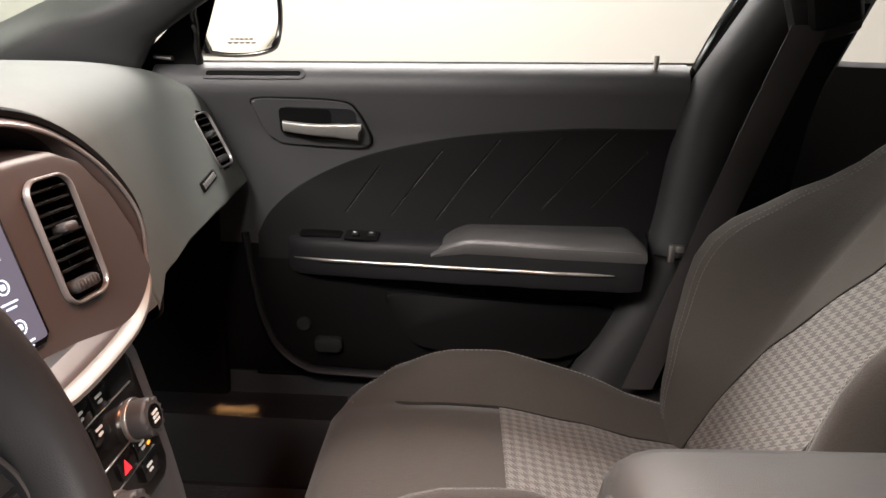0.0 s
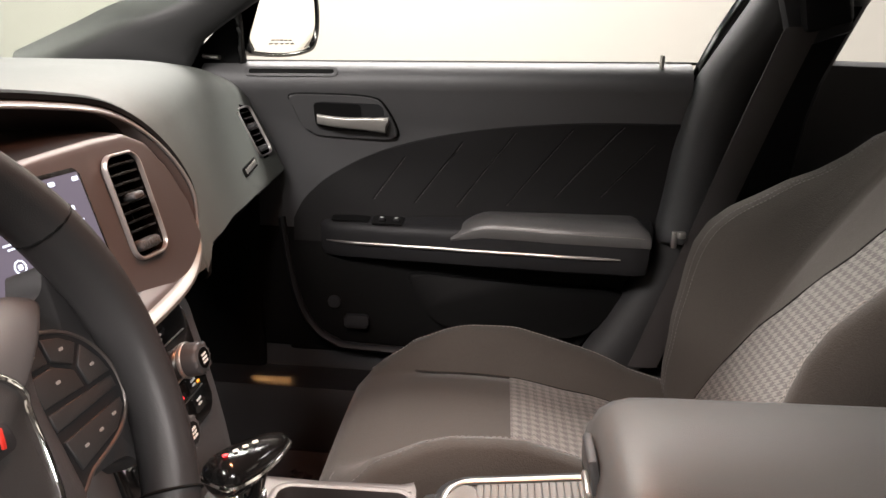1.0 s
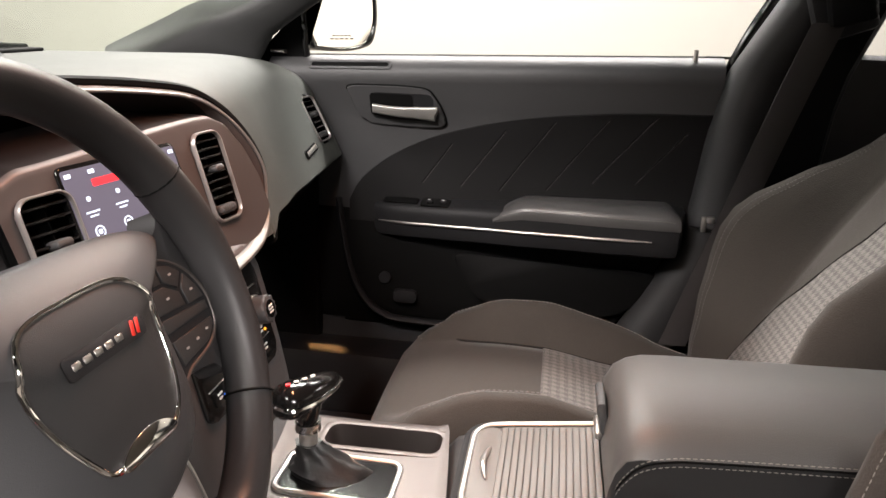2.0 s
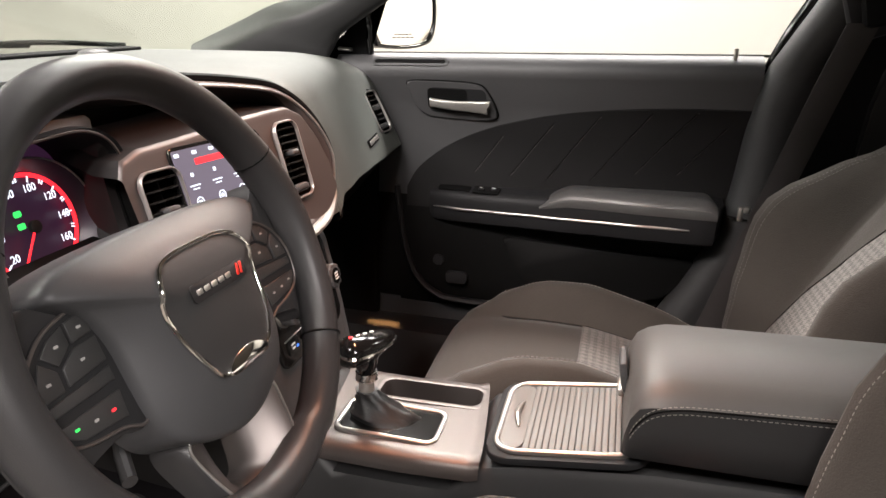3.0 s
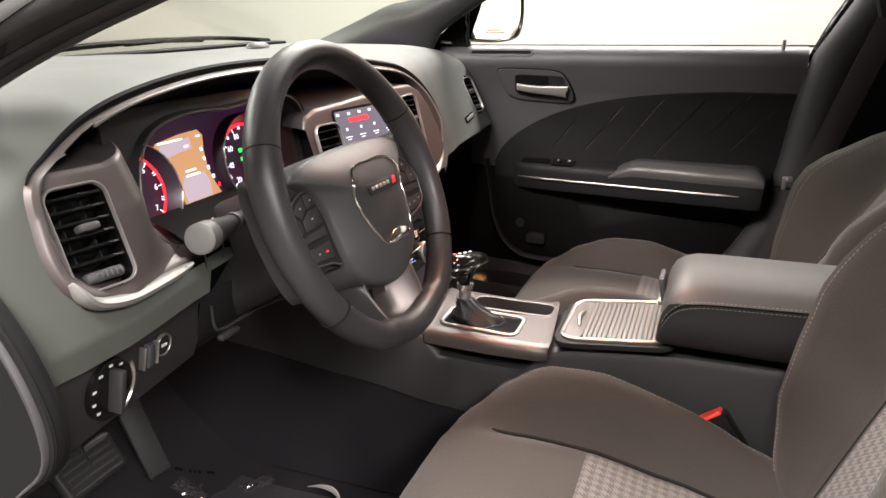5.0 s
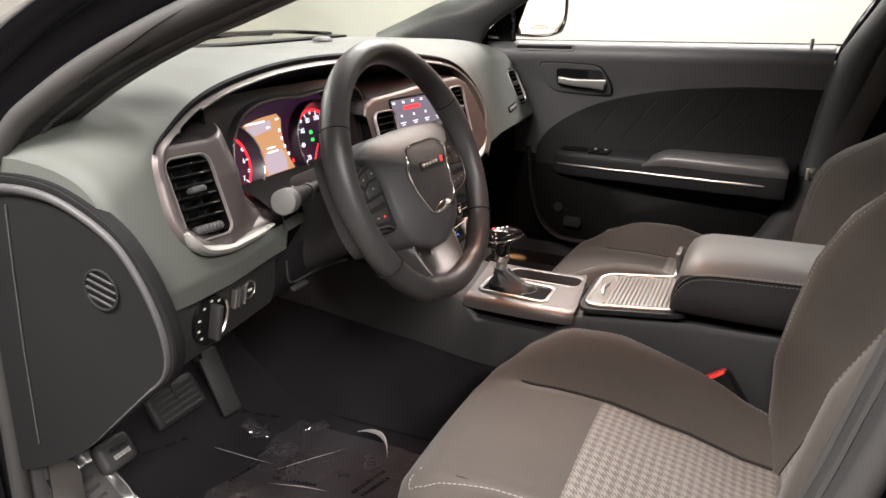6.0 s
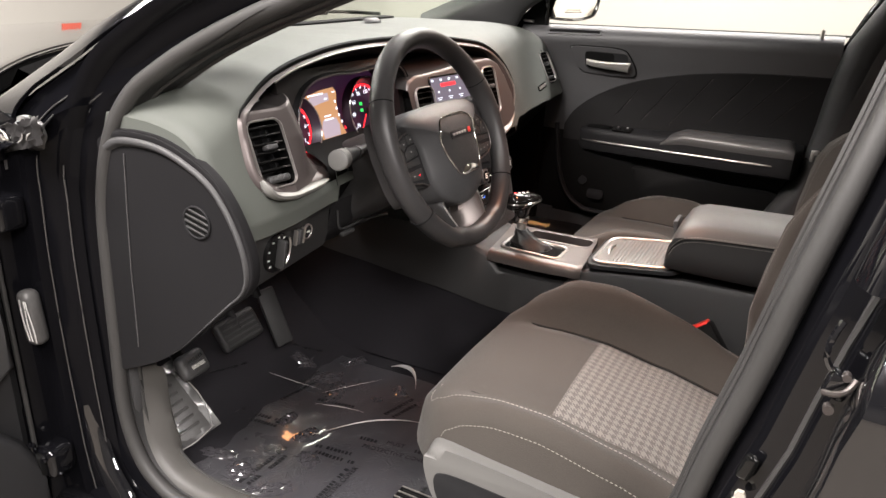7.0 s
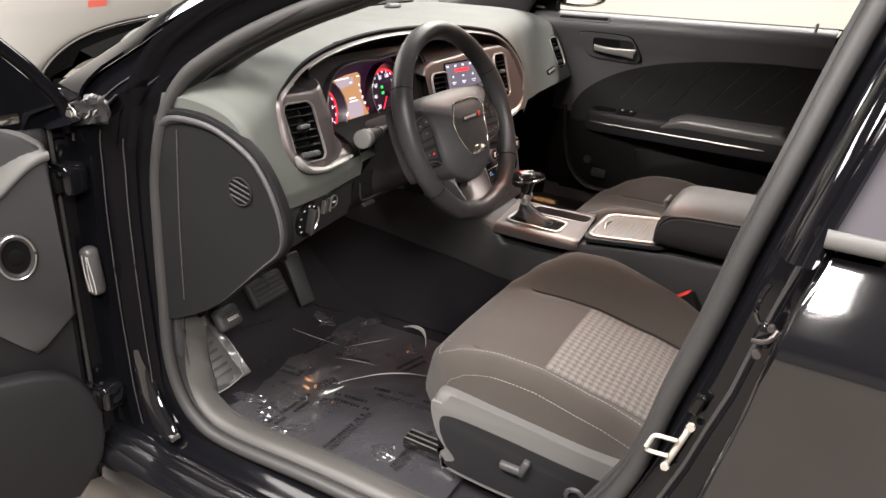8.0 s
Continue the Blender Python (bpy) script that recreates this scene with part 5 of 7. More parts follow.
    half = [(-0.02, 0.90), (0.05, 0.95), (0.2, 1.0), (0.34, 1.0), (0.44, 0.92), (0.52, 0.80), (0.58, 0.70), (0.615, 0.62)]

    def back(s, w):
        a = abs(w)
        rise = min(1, max(0, (a - 0.115) / 0.085))
        rise = rise * rise * (3 - 2 * rise)
        fall = max(0, (a - 0.200) / 0.036)
        f = curve_at(bulge, s) * rise * (0.74 if w * inner > 0 and inner < 0 else 1.0) - 0.055 * fall ** 2.5 - 0.005 * math.exp(-((a - 0.118) / 0.006) ** 2)
        f -= 0.05 * max(0, (s - 0.54) / 0.075) ** 2
        k = curve_at(half, s)
        return foot + up * s + out * f + Vector((0, w * k, 0))

    rows = [[back(s, w) for w in ws] for s in ss]
    rear = [[p - out * (0.10 - 0.05 * max(0, (s - 0.5) / 0.115)) for p in r] for s, r in zip(ss, rows)]
    for r, q in zip(rows, rear):
        n = len(r)
        r.insert(0, Vector((q[0].x, r[0].y, q[0].z)))
        r.append(Vector((q[-1].x, r[-1].y, q[-1].z)))
    rest = part("backrest", grid(rows), CLOTH, root, "charcoal cloth backrest with deep side bolsters", smooth=70)
    part("back_shell", grid([[r[0], r[-1]] for r in rows]), TRIM, rest)
    ps = [0.03 + 0.0195 * i for i in range(24)]
    edge = [(0.03, 0.103), (0.10, 0.108), (0.20, 0.092), (0.30, 0.052), (0.40, 0.006), (0.48, -0.03)] if inner < 0 else [(0.03, 0.095), (0.50, 0.108)]

    def check_w(s, k):
        low = -0.1 * (0.92 + 0.35 * s)
        return low + (curve_at(edge, s) - low) * k

    rows = [[back(s, check_w(s, j / 20)) + out * 0.0022 for j in range(21)] for s in ps]
    part("back_insert", grid(rows, uv=lambda i, j: (ps[i], check_w(ps[i], j / 20))), CHECK, rest, "grey houndstooth cloth insert", smooth=70)
    for s in (-1, 1):
        for a in ((0.187, 0.181) if inner < 0 else (0.190,)):
            line = [back(q, a * s) + out * 0.001 for q in ss[1:-1]]
            stitches(spline(line, 70), 0.0068, 0.0042, 0.0006, THREAD_DARK if s * inner < 0 else THREAD, rest)
        wide = (lambda q: check_w(q, 1) + 0.003) if s > 0 and inner < 0 else (lambda q: 0.118 * s)
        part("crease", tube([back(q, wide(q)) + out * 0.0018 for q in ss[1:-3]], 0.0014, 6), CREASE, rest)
    for s in (-1, 1):
        part("headrest_post", tube([foot + up * 0.58 + Vector((0, 0.05 * s, 0)) - out * 0.05, foot + up * 0.66 + Vector((0, 0.05 * s, 0)) - out * 0.05], 0.006, 8), CHROME, rest)
    rows = []
    for q, w, d in ((0.64, 0.07, 0.03), (0.66, 0.11, 0.05), (0.72, 0.125, 0.055), (0.80, 0.12, 0.05), (0.83, 0.09, 0.03)):
        rows.append([foot + up * q - out * 0.045 + out * (d * math.copysign(abs(math.sin(a)) ** 0.7, math.sin(a))) + Vector((0, w * math.copysign(abs(math.cos(a)) ** 0.7, math.cos(a)), 0)) for a in turn])
    part("headrest", grid(rows, closed_v=True, caps=True), CLOTH, root, "charcoal cloth headrest", smooth=70)
    # base and side cover
    part("seat_frame", rbox((0.10, cy, 0.33), (0.50, 0.40, 0.08), 0.01), DARK, root)
    for s in (-1, 1):
        part("rail", rbox((0.06, cy + 0.19 * s, 0.279), (0.56, 0.035, 0.022), 0.004), GLOSS, root)
        for e in (-0.014, 0.0, 0.014):
            part("rail_edge", rbox((0.06, cy + 0.19 * s + e, 0.2915), (0.555, 0.0035, 0.003), 0.001, 1), STEEL, root)
    o = -inner
    line = [(-0.095, 0.335), (-0.122, 0.375), (-0.137, 0.432), (-0.115, 0.463), (0.0, 0.460), (0.15, 0.447), (0.28, 0.446), (0.36, 0.44), (0.36, 0.33), (0.25, 0.30), (0.0, 0.297), (-0.12, 0.31)]
    line = [(p.x, p.y) for p in spline([(x, z, 0) for x, z in line], 60, closed=True)]
    m = Matrix(((1, 0, 0, 0), (0, 0, o, cy + o * 0.215), (0, 1, 0, 0), (0, 0, 0, 1)))
    if o > 0:
        line = line[::-1]
    cover = part("side_cover", plate(line, 0.038, m, 0.022, 4), COVER, root, "grey plastic seat side cover")
    part("cover_recess", plate([(0.06 + (x - 0.06) * 0.90, 0.360 + (z - 0.375) * 0.70) for x, z in line], 0.003, m @ Matrix.Translation((0, 0, 0.0365)), 0.0012), TRIM, cover)
    part("seat_switch", rbox((0.03, cy + o * 0.257, 0.368), (0.045, 0.016, 0.016), 0.005), TRIM_GREY, cover)
    part("seat_switch", rbox((0.052, cy + o * 0.257, 0.378), (0.014, 0.016, 0.038), 0.005, m=Euler((0, radians(18), 0)).to_matrix()), TRIM_GREY, cover)
    rows = [[Vector((0.145 + r * math.cos(a), cy + o * d, 0.358 + r * math.sin(a))) for a in turn] for r, d in ((0.021, 0.246), (0.021, 0.253), (0.017, 0.258), (0.012, 0.258), (0.010, 0.252))]
    part("lumbar_dial", grid(rows, closed_v=True, caps=True), TRIM_GREY, cover)
    return root


seat("driver_seat", -0.418, 1, 20, 0.285, 0.0, 0.28, "charcoal cloth driver seat with houndstooth insert",
     [(-0.02, 0.0), (0.03, 0.022), (0.08, 0.050), (0.15, 0.078), (0.22, 0.092), (0.30, 0.104), (0.36, 0.100), (0.42, 0.082), (0.48, 0.052), (0.55, 0.02), (0.6, 0.0)])
seat("passenger_seat", 0.32, -1, 29, 0.300, 0.035, 0.72, "charcoal cloth passenger seat with houndstooth insert",
     [(-0.02, 0.0), (0.03, 0.024), (0.08, 0.052), (0.15, 0.082), (0.22, 0.110), (0.27, 0.125), (0.30, 0.124), (0.34, 0.110), (0.41, 0.072), (0.475, 0.034), (0.52, 0.020), (0.6, 0.004)])

BUCKLE = thing("seat_belt_buckle", (0.215, -0.205, 0.48), "black seat belt buckle with a red button", "belt buckle")
m = Euler((radians(-10), radians(-38), radians(0))).to_matrix()
part("housing", rbox((0.214, -0.206, 0.512), (0.045, 0.028, 0.095), 0.006, m=m), GLOSS, BUCKLE)
part("button", rbox(Vector((0.214, -0.206, 0.512)) + m @ Vector((-0.002, 0, 0.045)), (0.038, 0.024, 0.012), 0.003, m=m), RED, BUCKLE)
part("strap", rbox((0.238, -0.205, 0.455), (0.03, 0.008, 0.06), 0.003, m=m), BELT, BUCKLE)

# ---- passenger door ----
DOOR = thing("passenger_door", (-0.1, 0.72, 0.4), "closed black passenger door with padded armrest and stitched insert", "car door")


def belt_z(x):
    return 0.993 + 0.031 * (x + 0.487)


def rear_x(z):
    return curve_at([(0.42, 0.14), (0.483, 0.187), (0.588, 0.245), (0.69, 0.288), (0.80, 0.308), (0.915, 0.320), (1.02, 0.325)], z)


def door_y(x, z):
    zb = belt_z(x)
    y = curve_at([(0.40, 0.715), (0.46, 0.695), (0.60, 0.690), (0.80, 0.702), (0.88, 0.692), (0.93, 0.6715), (0.95, 0.664), (1.03, 0.664)], z)
    return y + 0.015 * max(0, -x - 0.35)


xs = [-0.56 + 0.03 * i for i in range(31)]
zs = [0.42, 0.45, 0.48, 0.52, 0.56, 0.60, 0.64, 0.68, 0.72, 0.76, 0.80, 0.84, 0.87, 0.90, 0.92]
rows = []
for x in xs:
    row = []
    for z in zs:
        xx = -0.56 + (x + 0.56) * (rear_x(z) + 0.56) / 0.90
        row.append(Vector((xx, door_y(xx, z), z)))
    xx = -0.56 + (x + 0.56) * (0.322 + 0.56) / 0.90
    zb = belt_z(xx)
    row += [Vector((xx, y, zb - d)) for y, d in ((0.6695, 0.058), (0.6655, 0.050), (0.6635, 0.042), (0.6635, 0.034), (0.6655, 0.026), (0.670, 0.018), (0.6765, 0.011), (0.685, 0.005), (0.696, 0.0015), (0.715, 0.0), (0.725, 0.03))]
    rows.append(row)
part("door_panel", grid([r[7:] for r in rows]), TRIM_GREY, DOOR, "charcoal moulded upper door panel")
part("door_end", grid([[Vector((rear_x(z) - 0.002, door_y(0.3, z) + 0.002, z)), Vector((rear_x(z) + 0.004, 0.75, z)), Vector((rear_x(z) + 0.004, 0.83, z))] for z in [0.42 + 0.06 * i for i in range(10)] + [1.0]]), DARK, DOOR)
# Lower door takes near-black instead of the panel plastic, as shade.
part("lower_panel", grid([r[:8] for r in rows]), DARK, DOOR, "lower door panel coloured black for footwell shade")


def door_point(t, off=0.0):
    x, z = t
    return Vector((x, door_y(x, z) - off, z))


top_line = [(-0.40, 0.70), (-0.375, 0.745), (-0.32, 0.792), (-0.24, 0.835), (-0.15, 0.865), (-0.05, 0.888), (0.06, 0.902), (0.17, 0.911), (0.312, 0.915)]
top_pts = spline([(x, 0, z) for x, z in top_line], 40)
rows = []
for p in top_pts:
    lowz = 0.655
    rows.append([door_point((min(p.x, rear_x(p.z + (lowz - p.z) * k) - 0.003), p.z + (lowz - p.z) * k), 0.0045 if 0.0 < k else -0.002) for k in (0, 0.012, 0.1, 0.2, 0.35, 0.5, 0.65, 0.8, 1.0)])
insert = part("insert", grid(rows), VINYL, DOOR, "black vinyl insert with slanted seams")
for a, b in (((-0.245, 0.745), (-0.185, 0.83)), ((-0.165, 0.742), (-0.075, 0.865)), ((-0.085, 0.738), (0.02, 0.885)), ((0.01, 0.745), (0.125, 0.898)), ((0.10, 0.765), (0.213, 0.905)), ((0.185, 0.77), (0.272, 0.875))):
    line = [door_point((a[0] + (b[0] - a[0]) * k / 10, a[1] + (b[1] - a[1]) * k / 10), 0.0052) for k in range(11)]
    part("seam", tube(line, 0.0009, 5), DARK, insert)
    stitches(line, 0.0065, 0.0045, 0.0005, THREAD_DARK, insert, lift=(0.003, -0.0006, 0))

# armrest shelf, chrome strip and pad
def shelf_edge(x):
    return curve_at([(-0.345, 0.688), (-0.325, 0.672), (-0.28, 0.660), (-0.15, 0.640), (0.0, 0.616), (0.15, 0.595), (0.25, 0.586), (0.272, 0.592), (0.285, 0.66)], x)


rows = []
for i in range(34):
    x = -0.345 + 0.63 * i / 33
    e = shelf_edge(x)
    zs = 0.6635 + 0.036 * (x + 0.317)
    zt = curve_at([(-0.345, 0.702), (-0.25, 0.706), (-0.10, 0.712), (0.0, 0.722), (0.28, 0.726)], x)
    rows.append([Vector((x, 0.700, zt + 0.006)), Vector((x, e + 0.02, zt)), Vector((x, e + 0.008, zt - 0.003)), Vector((x, e + 0.001, zt - 0.010)), Vector((x, e, zt - 0.022)), Vector((x, e + 0.001, zs + 0.006)), Vector((x, e + 0.002, zs - 0.016)), Vector((x, e + 0.008, zs - 0.031)), Vector((x, e + 0.03, zs - 0.040)), Vector((x, 0.700, zs - 0.046))])
shelf = part("armrest_shelf", grid(rows), TRIM, DOOR, "black armrest shelf")
strip = spline([Vector((x, shelf_edge(x) - 0.0015, 0.6635 + 0.036 * (x + 0.317))) for x in [-0.333 + 0.055 * i for i in range(11)]], 40)
part("bright_strip", tube(strip, 0.0034, 8, flat=0.7, taper=lambda s: min(1, 0.3 + 8 * s, 0.3 + 8 * (1 - s))), SILVER, shelf, "thin bright metal strip")
rows = []
for i in range(37):
    k = i / 36
    x = -0.088 + 0.354 * k
    e = shelf_edge(min(x, 0.25)) - 0.003
    r = math.sin(math.pi / 2 * min(1, 4.6 * k)) ** 0.75 * (1 - 0.5 * max(0, (k - 0.93) / 0.07) ** 2.2)
    zt = 0.698 + 0.010 * min(1, 6 * k) + 0.028 * r + 0.008 * k
    h = 0.010 + 0.027 * r
    rows.append([Vector((x, 0.700, zt - 0.006)), Vector((x, e + 0.050, zt - 0.001)), Vector((x, e + 0.030, zt)), Vector((x, e + 0.016, zt - 0.08 * h)), Vector((x, e + 0.006, zt - 0.24 * h)), Vector((x, e + 0.0005, zt - 0.48 * h)), Vector((x, e - 0.001, zt - 0.72 * h)), Vector((x, e + 0.002, zt - h))])
rest = part("armrest_pad", grid(rows), PADDED, shelf, "grey padded armrest top")
line = [Vector(r[5]) + Vector((0, -0.0010, 0)) for r in rows[2:-1]]
stitches(line, 0.006, 0.004, 0.0006, THREAD, rest)
part("switch_plate", plate(rounded(0.060, 0.030, 0.004), 0.004, basis((-0.21, 0.668, 0.708), (1, -0.12, 0.02), (0, 1, 0.25)), 0.001), GLOSS, shelf)
part("grab_cup", plate(rounded(0.075, 0.022, 0.004), 0.003, basis((-0.285, 0.682, 0.706), (1, -0.12, 0.02), (0, 1, 0.25)), 0.001), DARK, shelf)
for i in range(2):
    part("window_switch", rbox((-0.222 + 0.028 * i, 0.667, 0.714), (0.012, 0.012, 0.006), 0.002), TRIM, shelf)
    part("mark", rbox((-0.222 + 0.028 * i, 0.664, 0.7175), (0.006, 0.003, 0.001), 0), WHITE_INK, shelf)

# release handle
HB = basis((-0.296, door_y(-0.296, 0.905) - 0.001, 0.903), (1, -0.02, 0), (0, -0.36, 1))
bez = [(-0.096, 0.038), (-0.04, 0.042), (0.05, 0.040), (0.077, 0.022), (0.098, -0.028), (0.080, -0.041), (0.0, -0.041), (-0.055, -0.038), (-0.078, -0.022), (-0.094, 0.02)]
bez = [(p.x, p.y) for p in spline([(x, y, 0) for x, y in bez], 50, closed=True)]
handle = part("handle_bezel", plate(bez, 0.007, HB, 0.003), TRIM_GREY, DOOR, "charcoal surround of the door release")
part("handle_gap", tube([HB @ Vector((x * 1.01, y * 1.01, 0.001)) for x, y in bez], 0.0022, 6, closed=True), DARK, handle)
part("handle_cup", plate(rounded(0.128, 0.058, 0.014, cx=0.012, cy=0.001), 0.0012, HB @ Matrix.Translation((0, 0, 0.0066)), 0), TRIM, handle)
part("cup_hollow", plate(rounded(0.088, 0.048, 0.008, cx=-0.010, cy=0.004), 0.001, HB @ Matrix.Translation((0, 0, 0.0074)), 0), DARK, handle)
rows = []
for k in range(15):
    a = -0.048 + 0.128 * k / 14
    h = 0.0095 + 0.006 * (k / 14) ** 2
    lift = 0.012 + 0.006 * math.sin(math.pi * min(1, k / 12)) + (0.003 if k > 10 else 0)
    rows.append([HB @ Vector((a + 0.010 * (k / 14) * (0.5 if math.sin(q) > 0 else -0.1), -0.003 - 0.005 * k / 14 + h * math.copysign(abs(math.sin(q)) ** 0.6, math.sin(q)), lift + 0.005 * math.copysign(abs(math.cos(q)) ** 0.6, math.cos(q)))) for q in [2 * math.pi * j / 16 for j in range(16)]])
part("release_lever", grid(rows, closed_v=True, caps=True), BRIGHT, handle, "bright silver release lever")
DM = basis((-0.391, 0.6705, belt_z(-0.391) - 0.0165), (1, 0, 0.031), (0, 0.75, 1))
slot = part("defroster_slot", ring(rounded(0.172, 0.021, 0.009), rounded(0.158, 0.010, 0.0048), 0.0026, DM, lift=0.0005), TRIM_GREY, DOOR)
part("slot_blade", plate(rounded(0.157, 0.010, 0.0044), 0.0008, DM, 0), DARK, slot)
part("lock_pin", tube([(0.268, 0.684, 1.005), (0.268, 0.684, 1.031)], 0.0042, 10), STEEL, DOOR, "thin grey lock pin")
pocket = [(-0.165, 0.600), (-0.15, 0.555), (-0.125, 0.515), (-0.08, 0.495), (0.05, 0.488), (0.17, 0.490), (0.215, 0.53), (0.243, 0.588), (0.10, 0.592), (-0.05, 0.598)]
pocket = [(p.x, p.y) for p in spline([(x, y, 0) for x, y in pocket], 50, closed=True)]
PM = Matrix(((1, 0, 0, 0), (0, 0, -1, 0.690), (0, 1, 0, 0), (0, 0, 0, 1)))
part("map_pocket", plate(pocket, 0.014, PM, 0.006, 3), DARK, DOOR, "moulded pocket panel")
part("screw_cover", plate([(0.013 * math.cos(a), 0.013 * math.sin(a)) for a in turn], 0.006, PM @ Matrix.Translation((-0.321, 0.530, 0)), 0.002), TRIM, DOOR)
part("courtesy_lamp", plate(rounded(0.05, 0.028, 0.008), 0.012, PM @ Matrix.Translation((-0.275, 0.492, 0.0)), 0.003), TRIM, DOOR)
part("outer_skin", rbox((-0.12, 0.83, 0.60), (0.90, 0.02, 0.76), 0.006), PAINT, DOOR)
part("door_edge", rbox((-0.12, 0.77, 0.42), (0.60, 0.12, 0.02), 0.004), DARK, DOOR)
pane = part("window", thicken(grid([[Vector((x, 0.725 - 0.33 * (z - 1.0) * 0.6, z)) for z in (0.98, 1.1, 1.2, 1.32)] for x in (-0.60, -0.3, 0.0, 0.42)]), 0.004), SIDE_GLASS, DOOR, "clear side window")
pane.visible_shadow = False
part("window_seal", tube([(x, 0.712, belt_z(x) - 0.0005) for x in [-0.50 + 0.05 * i for i in range(18)]], 0.003, 6), RUBBER, DOOR)
frame_line = spline([(0.332, 0.700, 0.98), (0.345, 0.695, 1.018), (0.366, 0.690, 1.07), (0.390, 0.684, 1.12), (0.45, 0.65, 1.25), (0.49, 0.61, 1.33)], 16)
part("window_frame", tube(frame_line, 0.013, 8, flat=0.8), GLOSS, DOOR)
part("sill_line", tube(spline([(-0.425, 0.695, 0.70), (-0.415, 0.692, 0.63), (-0.40, 0.690, 0.55), (-0.372, 0.688, 0.485), (-0.325, 0.685, 0.447), (-0.25, 0.684, 0.435), (0.15, 0.684, 0.43)], 30), 0.012, 8, flat=0.6, up=(0, 1, 0)), TRIM, DOOR)

# door mirror
MIRROR = thing("door_mirror", (-0.50, 0.86, 1.0), "black door mirror with a pale reflecting glass", "door mirror")
MM = basis((-0.483, 0.94, 1.068), (0.53, 0.85, 0), (-0.03, 0.02, 1))
mo = [(-0.085, 0.075), (0.06, 0.075), (0.082, 0.055), (0.086, 0.0), (0.076, -0.045), (0.055, -0.062), (0.0, -0.070), (-0.07, -0.066), (-0.088, -0.05), (-0.092, 0.02)]
mo = [(p.x * 1.08, p.y) for p in spline([(x, y, 0) for x, y in mo], 60, closed=True)]
housing = dome([(x * 1.10, y * 1.10) for x, y in mo], -0.004, 0.006, 0.07, MM @ Matrix.Translation((0, 0, -0.004)), PAINT, "housing", MIRROR, "gloss black mirror shell")
part("shell_rim", ring([(x * 1.11, y * 1.11) for x, y in mo], [(x * 0.985, y * 0.985) for x, y in mo], 0.012, MM @ Matrix.Translation((0, 0, -0.004)), lift=-0.004), GLOSS, housing)
part("mirror_glass", plate(mo, 0.003, MM, 0.001), material("mirror glass", (0.92, 0.90, 0.86), 0.02, metal=1.0, vary=0.01, rough_vary=0.01), MIRROR, "pale reflecting mirror glass")
for k, (w, dy) in enumerate(((0.060, -0.043), (0.075, -0.050))):
    for j in range(5):
        part("etched_bar", plate(rounded(w / 5 * 0.7, 0.0032, 0.0008), 0.0004, MM @ Matrix.Translation((-0.01 - w / 2 + w / 5 * (j + 0.5), dy, 0.0032)), 0), THREAD, MIRROR)
part("foot", tube([(-0.60, 0.80, 0.985), (-0.60, 0.88, 1.0), (-0.57, 0.93, 1.03)], 0.03, 12, flat=0.6), PAINT, MIRROR)

# sail panel with its tweeter tab
sail = [(-0.615, 0.955), (-0.49, 0.975), (-0.488, 1.10), (-0.43, 1.16), (-0.40, 1.175), (-0.44, 1.125), (-0.52, 1.06), (-0.575, 1.005)]
SP = Matrix(((1, 0, 0, 0), (0, 0, -1, 0.700), (0, 1, 0, 0), (0, 0, 0, 1)))
sp = part("sail_panel", plate(sail, 0.010, SP, 0.002), DARK, DOOR, "black corner panel by the mirror")
part("tab", tube([(-0.558, 0.684, 1.000), (-0.528, 0.684, 0.9985)], 0.008, 10, flat=0.5, up=(0, 1, 0)), STEEL, sp, "small grey tab")
part("corner_frame", tube(spline([(-0.489, 0.695, 0.985), (-0.488, 0.690, 1.04), (-0.485, 0.682, 1.10), (-0.42, 0.665, 1.165), (-0.25, 0.62, 1.25)], 20), 0.008, 8), GLOSS, DOOR)

# ---- pillars, roof and glass ----


def flip(p):
    """The same point on the other side of the car."""
    return Vector((p[0], -0.10 - p[1], p[2]))


def a_pillar(side, name):
    screen_edge = spline([(-0.90, 0.63, 0.965), (-0.771, 0.615, 1.019), (-0.677, 0.610, 1.060), (-0.573, 0.605, 1.087), (-0.33, 0.57, 1.20), (-0.05, 0.52, 1.33)], 26)
    door_edge = spline([(-0.66, 0.675, 0.90), (-0.575, 0.645, 0.972), (-0.555, 0.640, 1.003), (-0.510, 0.630, 1.047), (-0.27, 0.585, 1.19), (0.0, 0.545, 1.33)], 26)
    rows = []
    for a, b in zip(screen_edge, door_edge):
        mid = a.lerp(b, 0.5)
        inward = Vector((0.006, -0.012, -0.003))
        outer_a, outer_b = a + Vector((-0.02, 0.05, 0.03)), b + Vector((-0.005, 0.07, 0.03))
        rows.append([p if side > 0 else flip(p) for p in (outer_a, a, a.lerp(b, 0.12) + inward * 0.7, a.lerp(b, 0.3) + inward, mid + inward, a.lerp(b, 0.75) + inward * 0.9, a.lerp(b, 0.92) + inward * 0.5, b, outer_b)])
    return solid(name, grid(rows), PILLAR, "charcoal moulded windscreen pillar trim", "pillar trim", "structure", smooth=70)


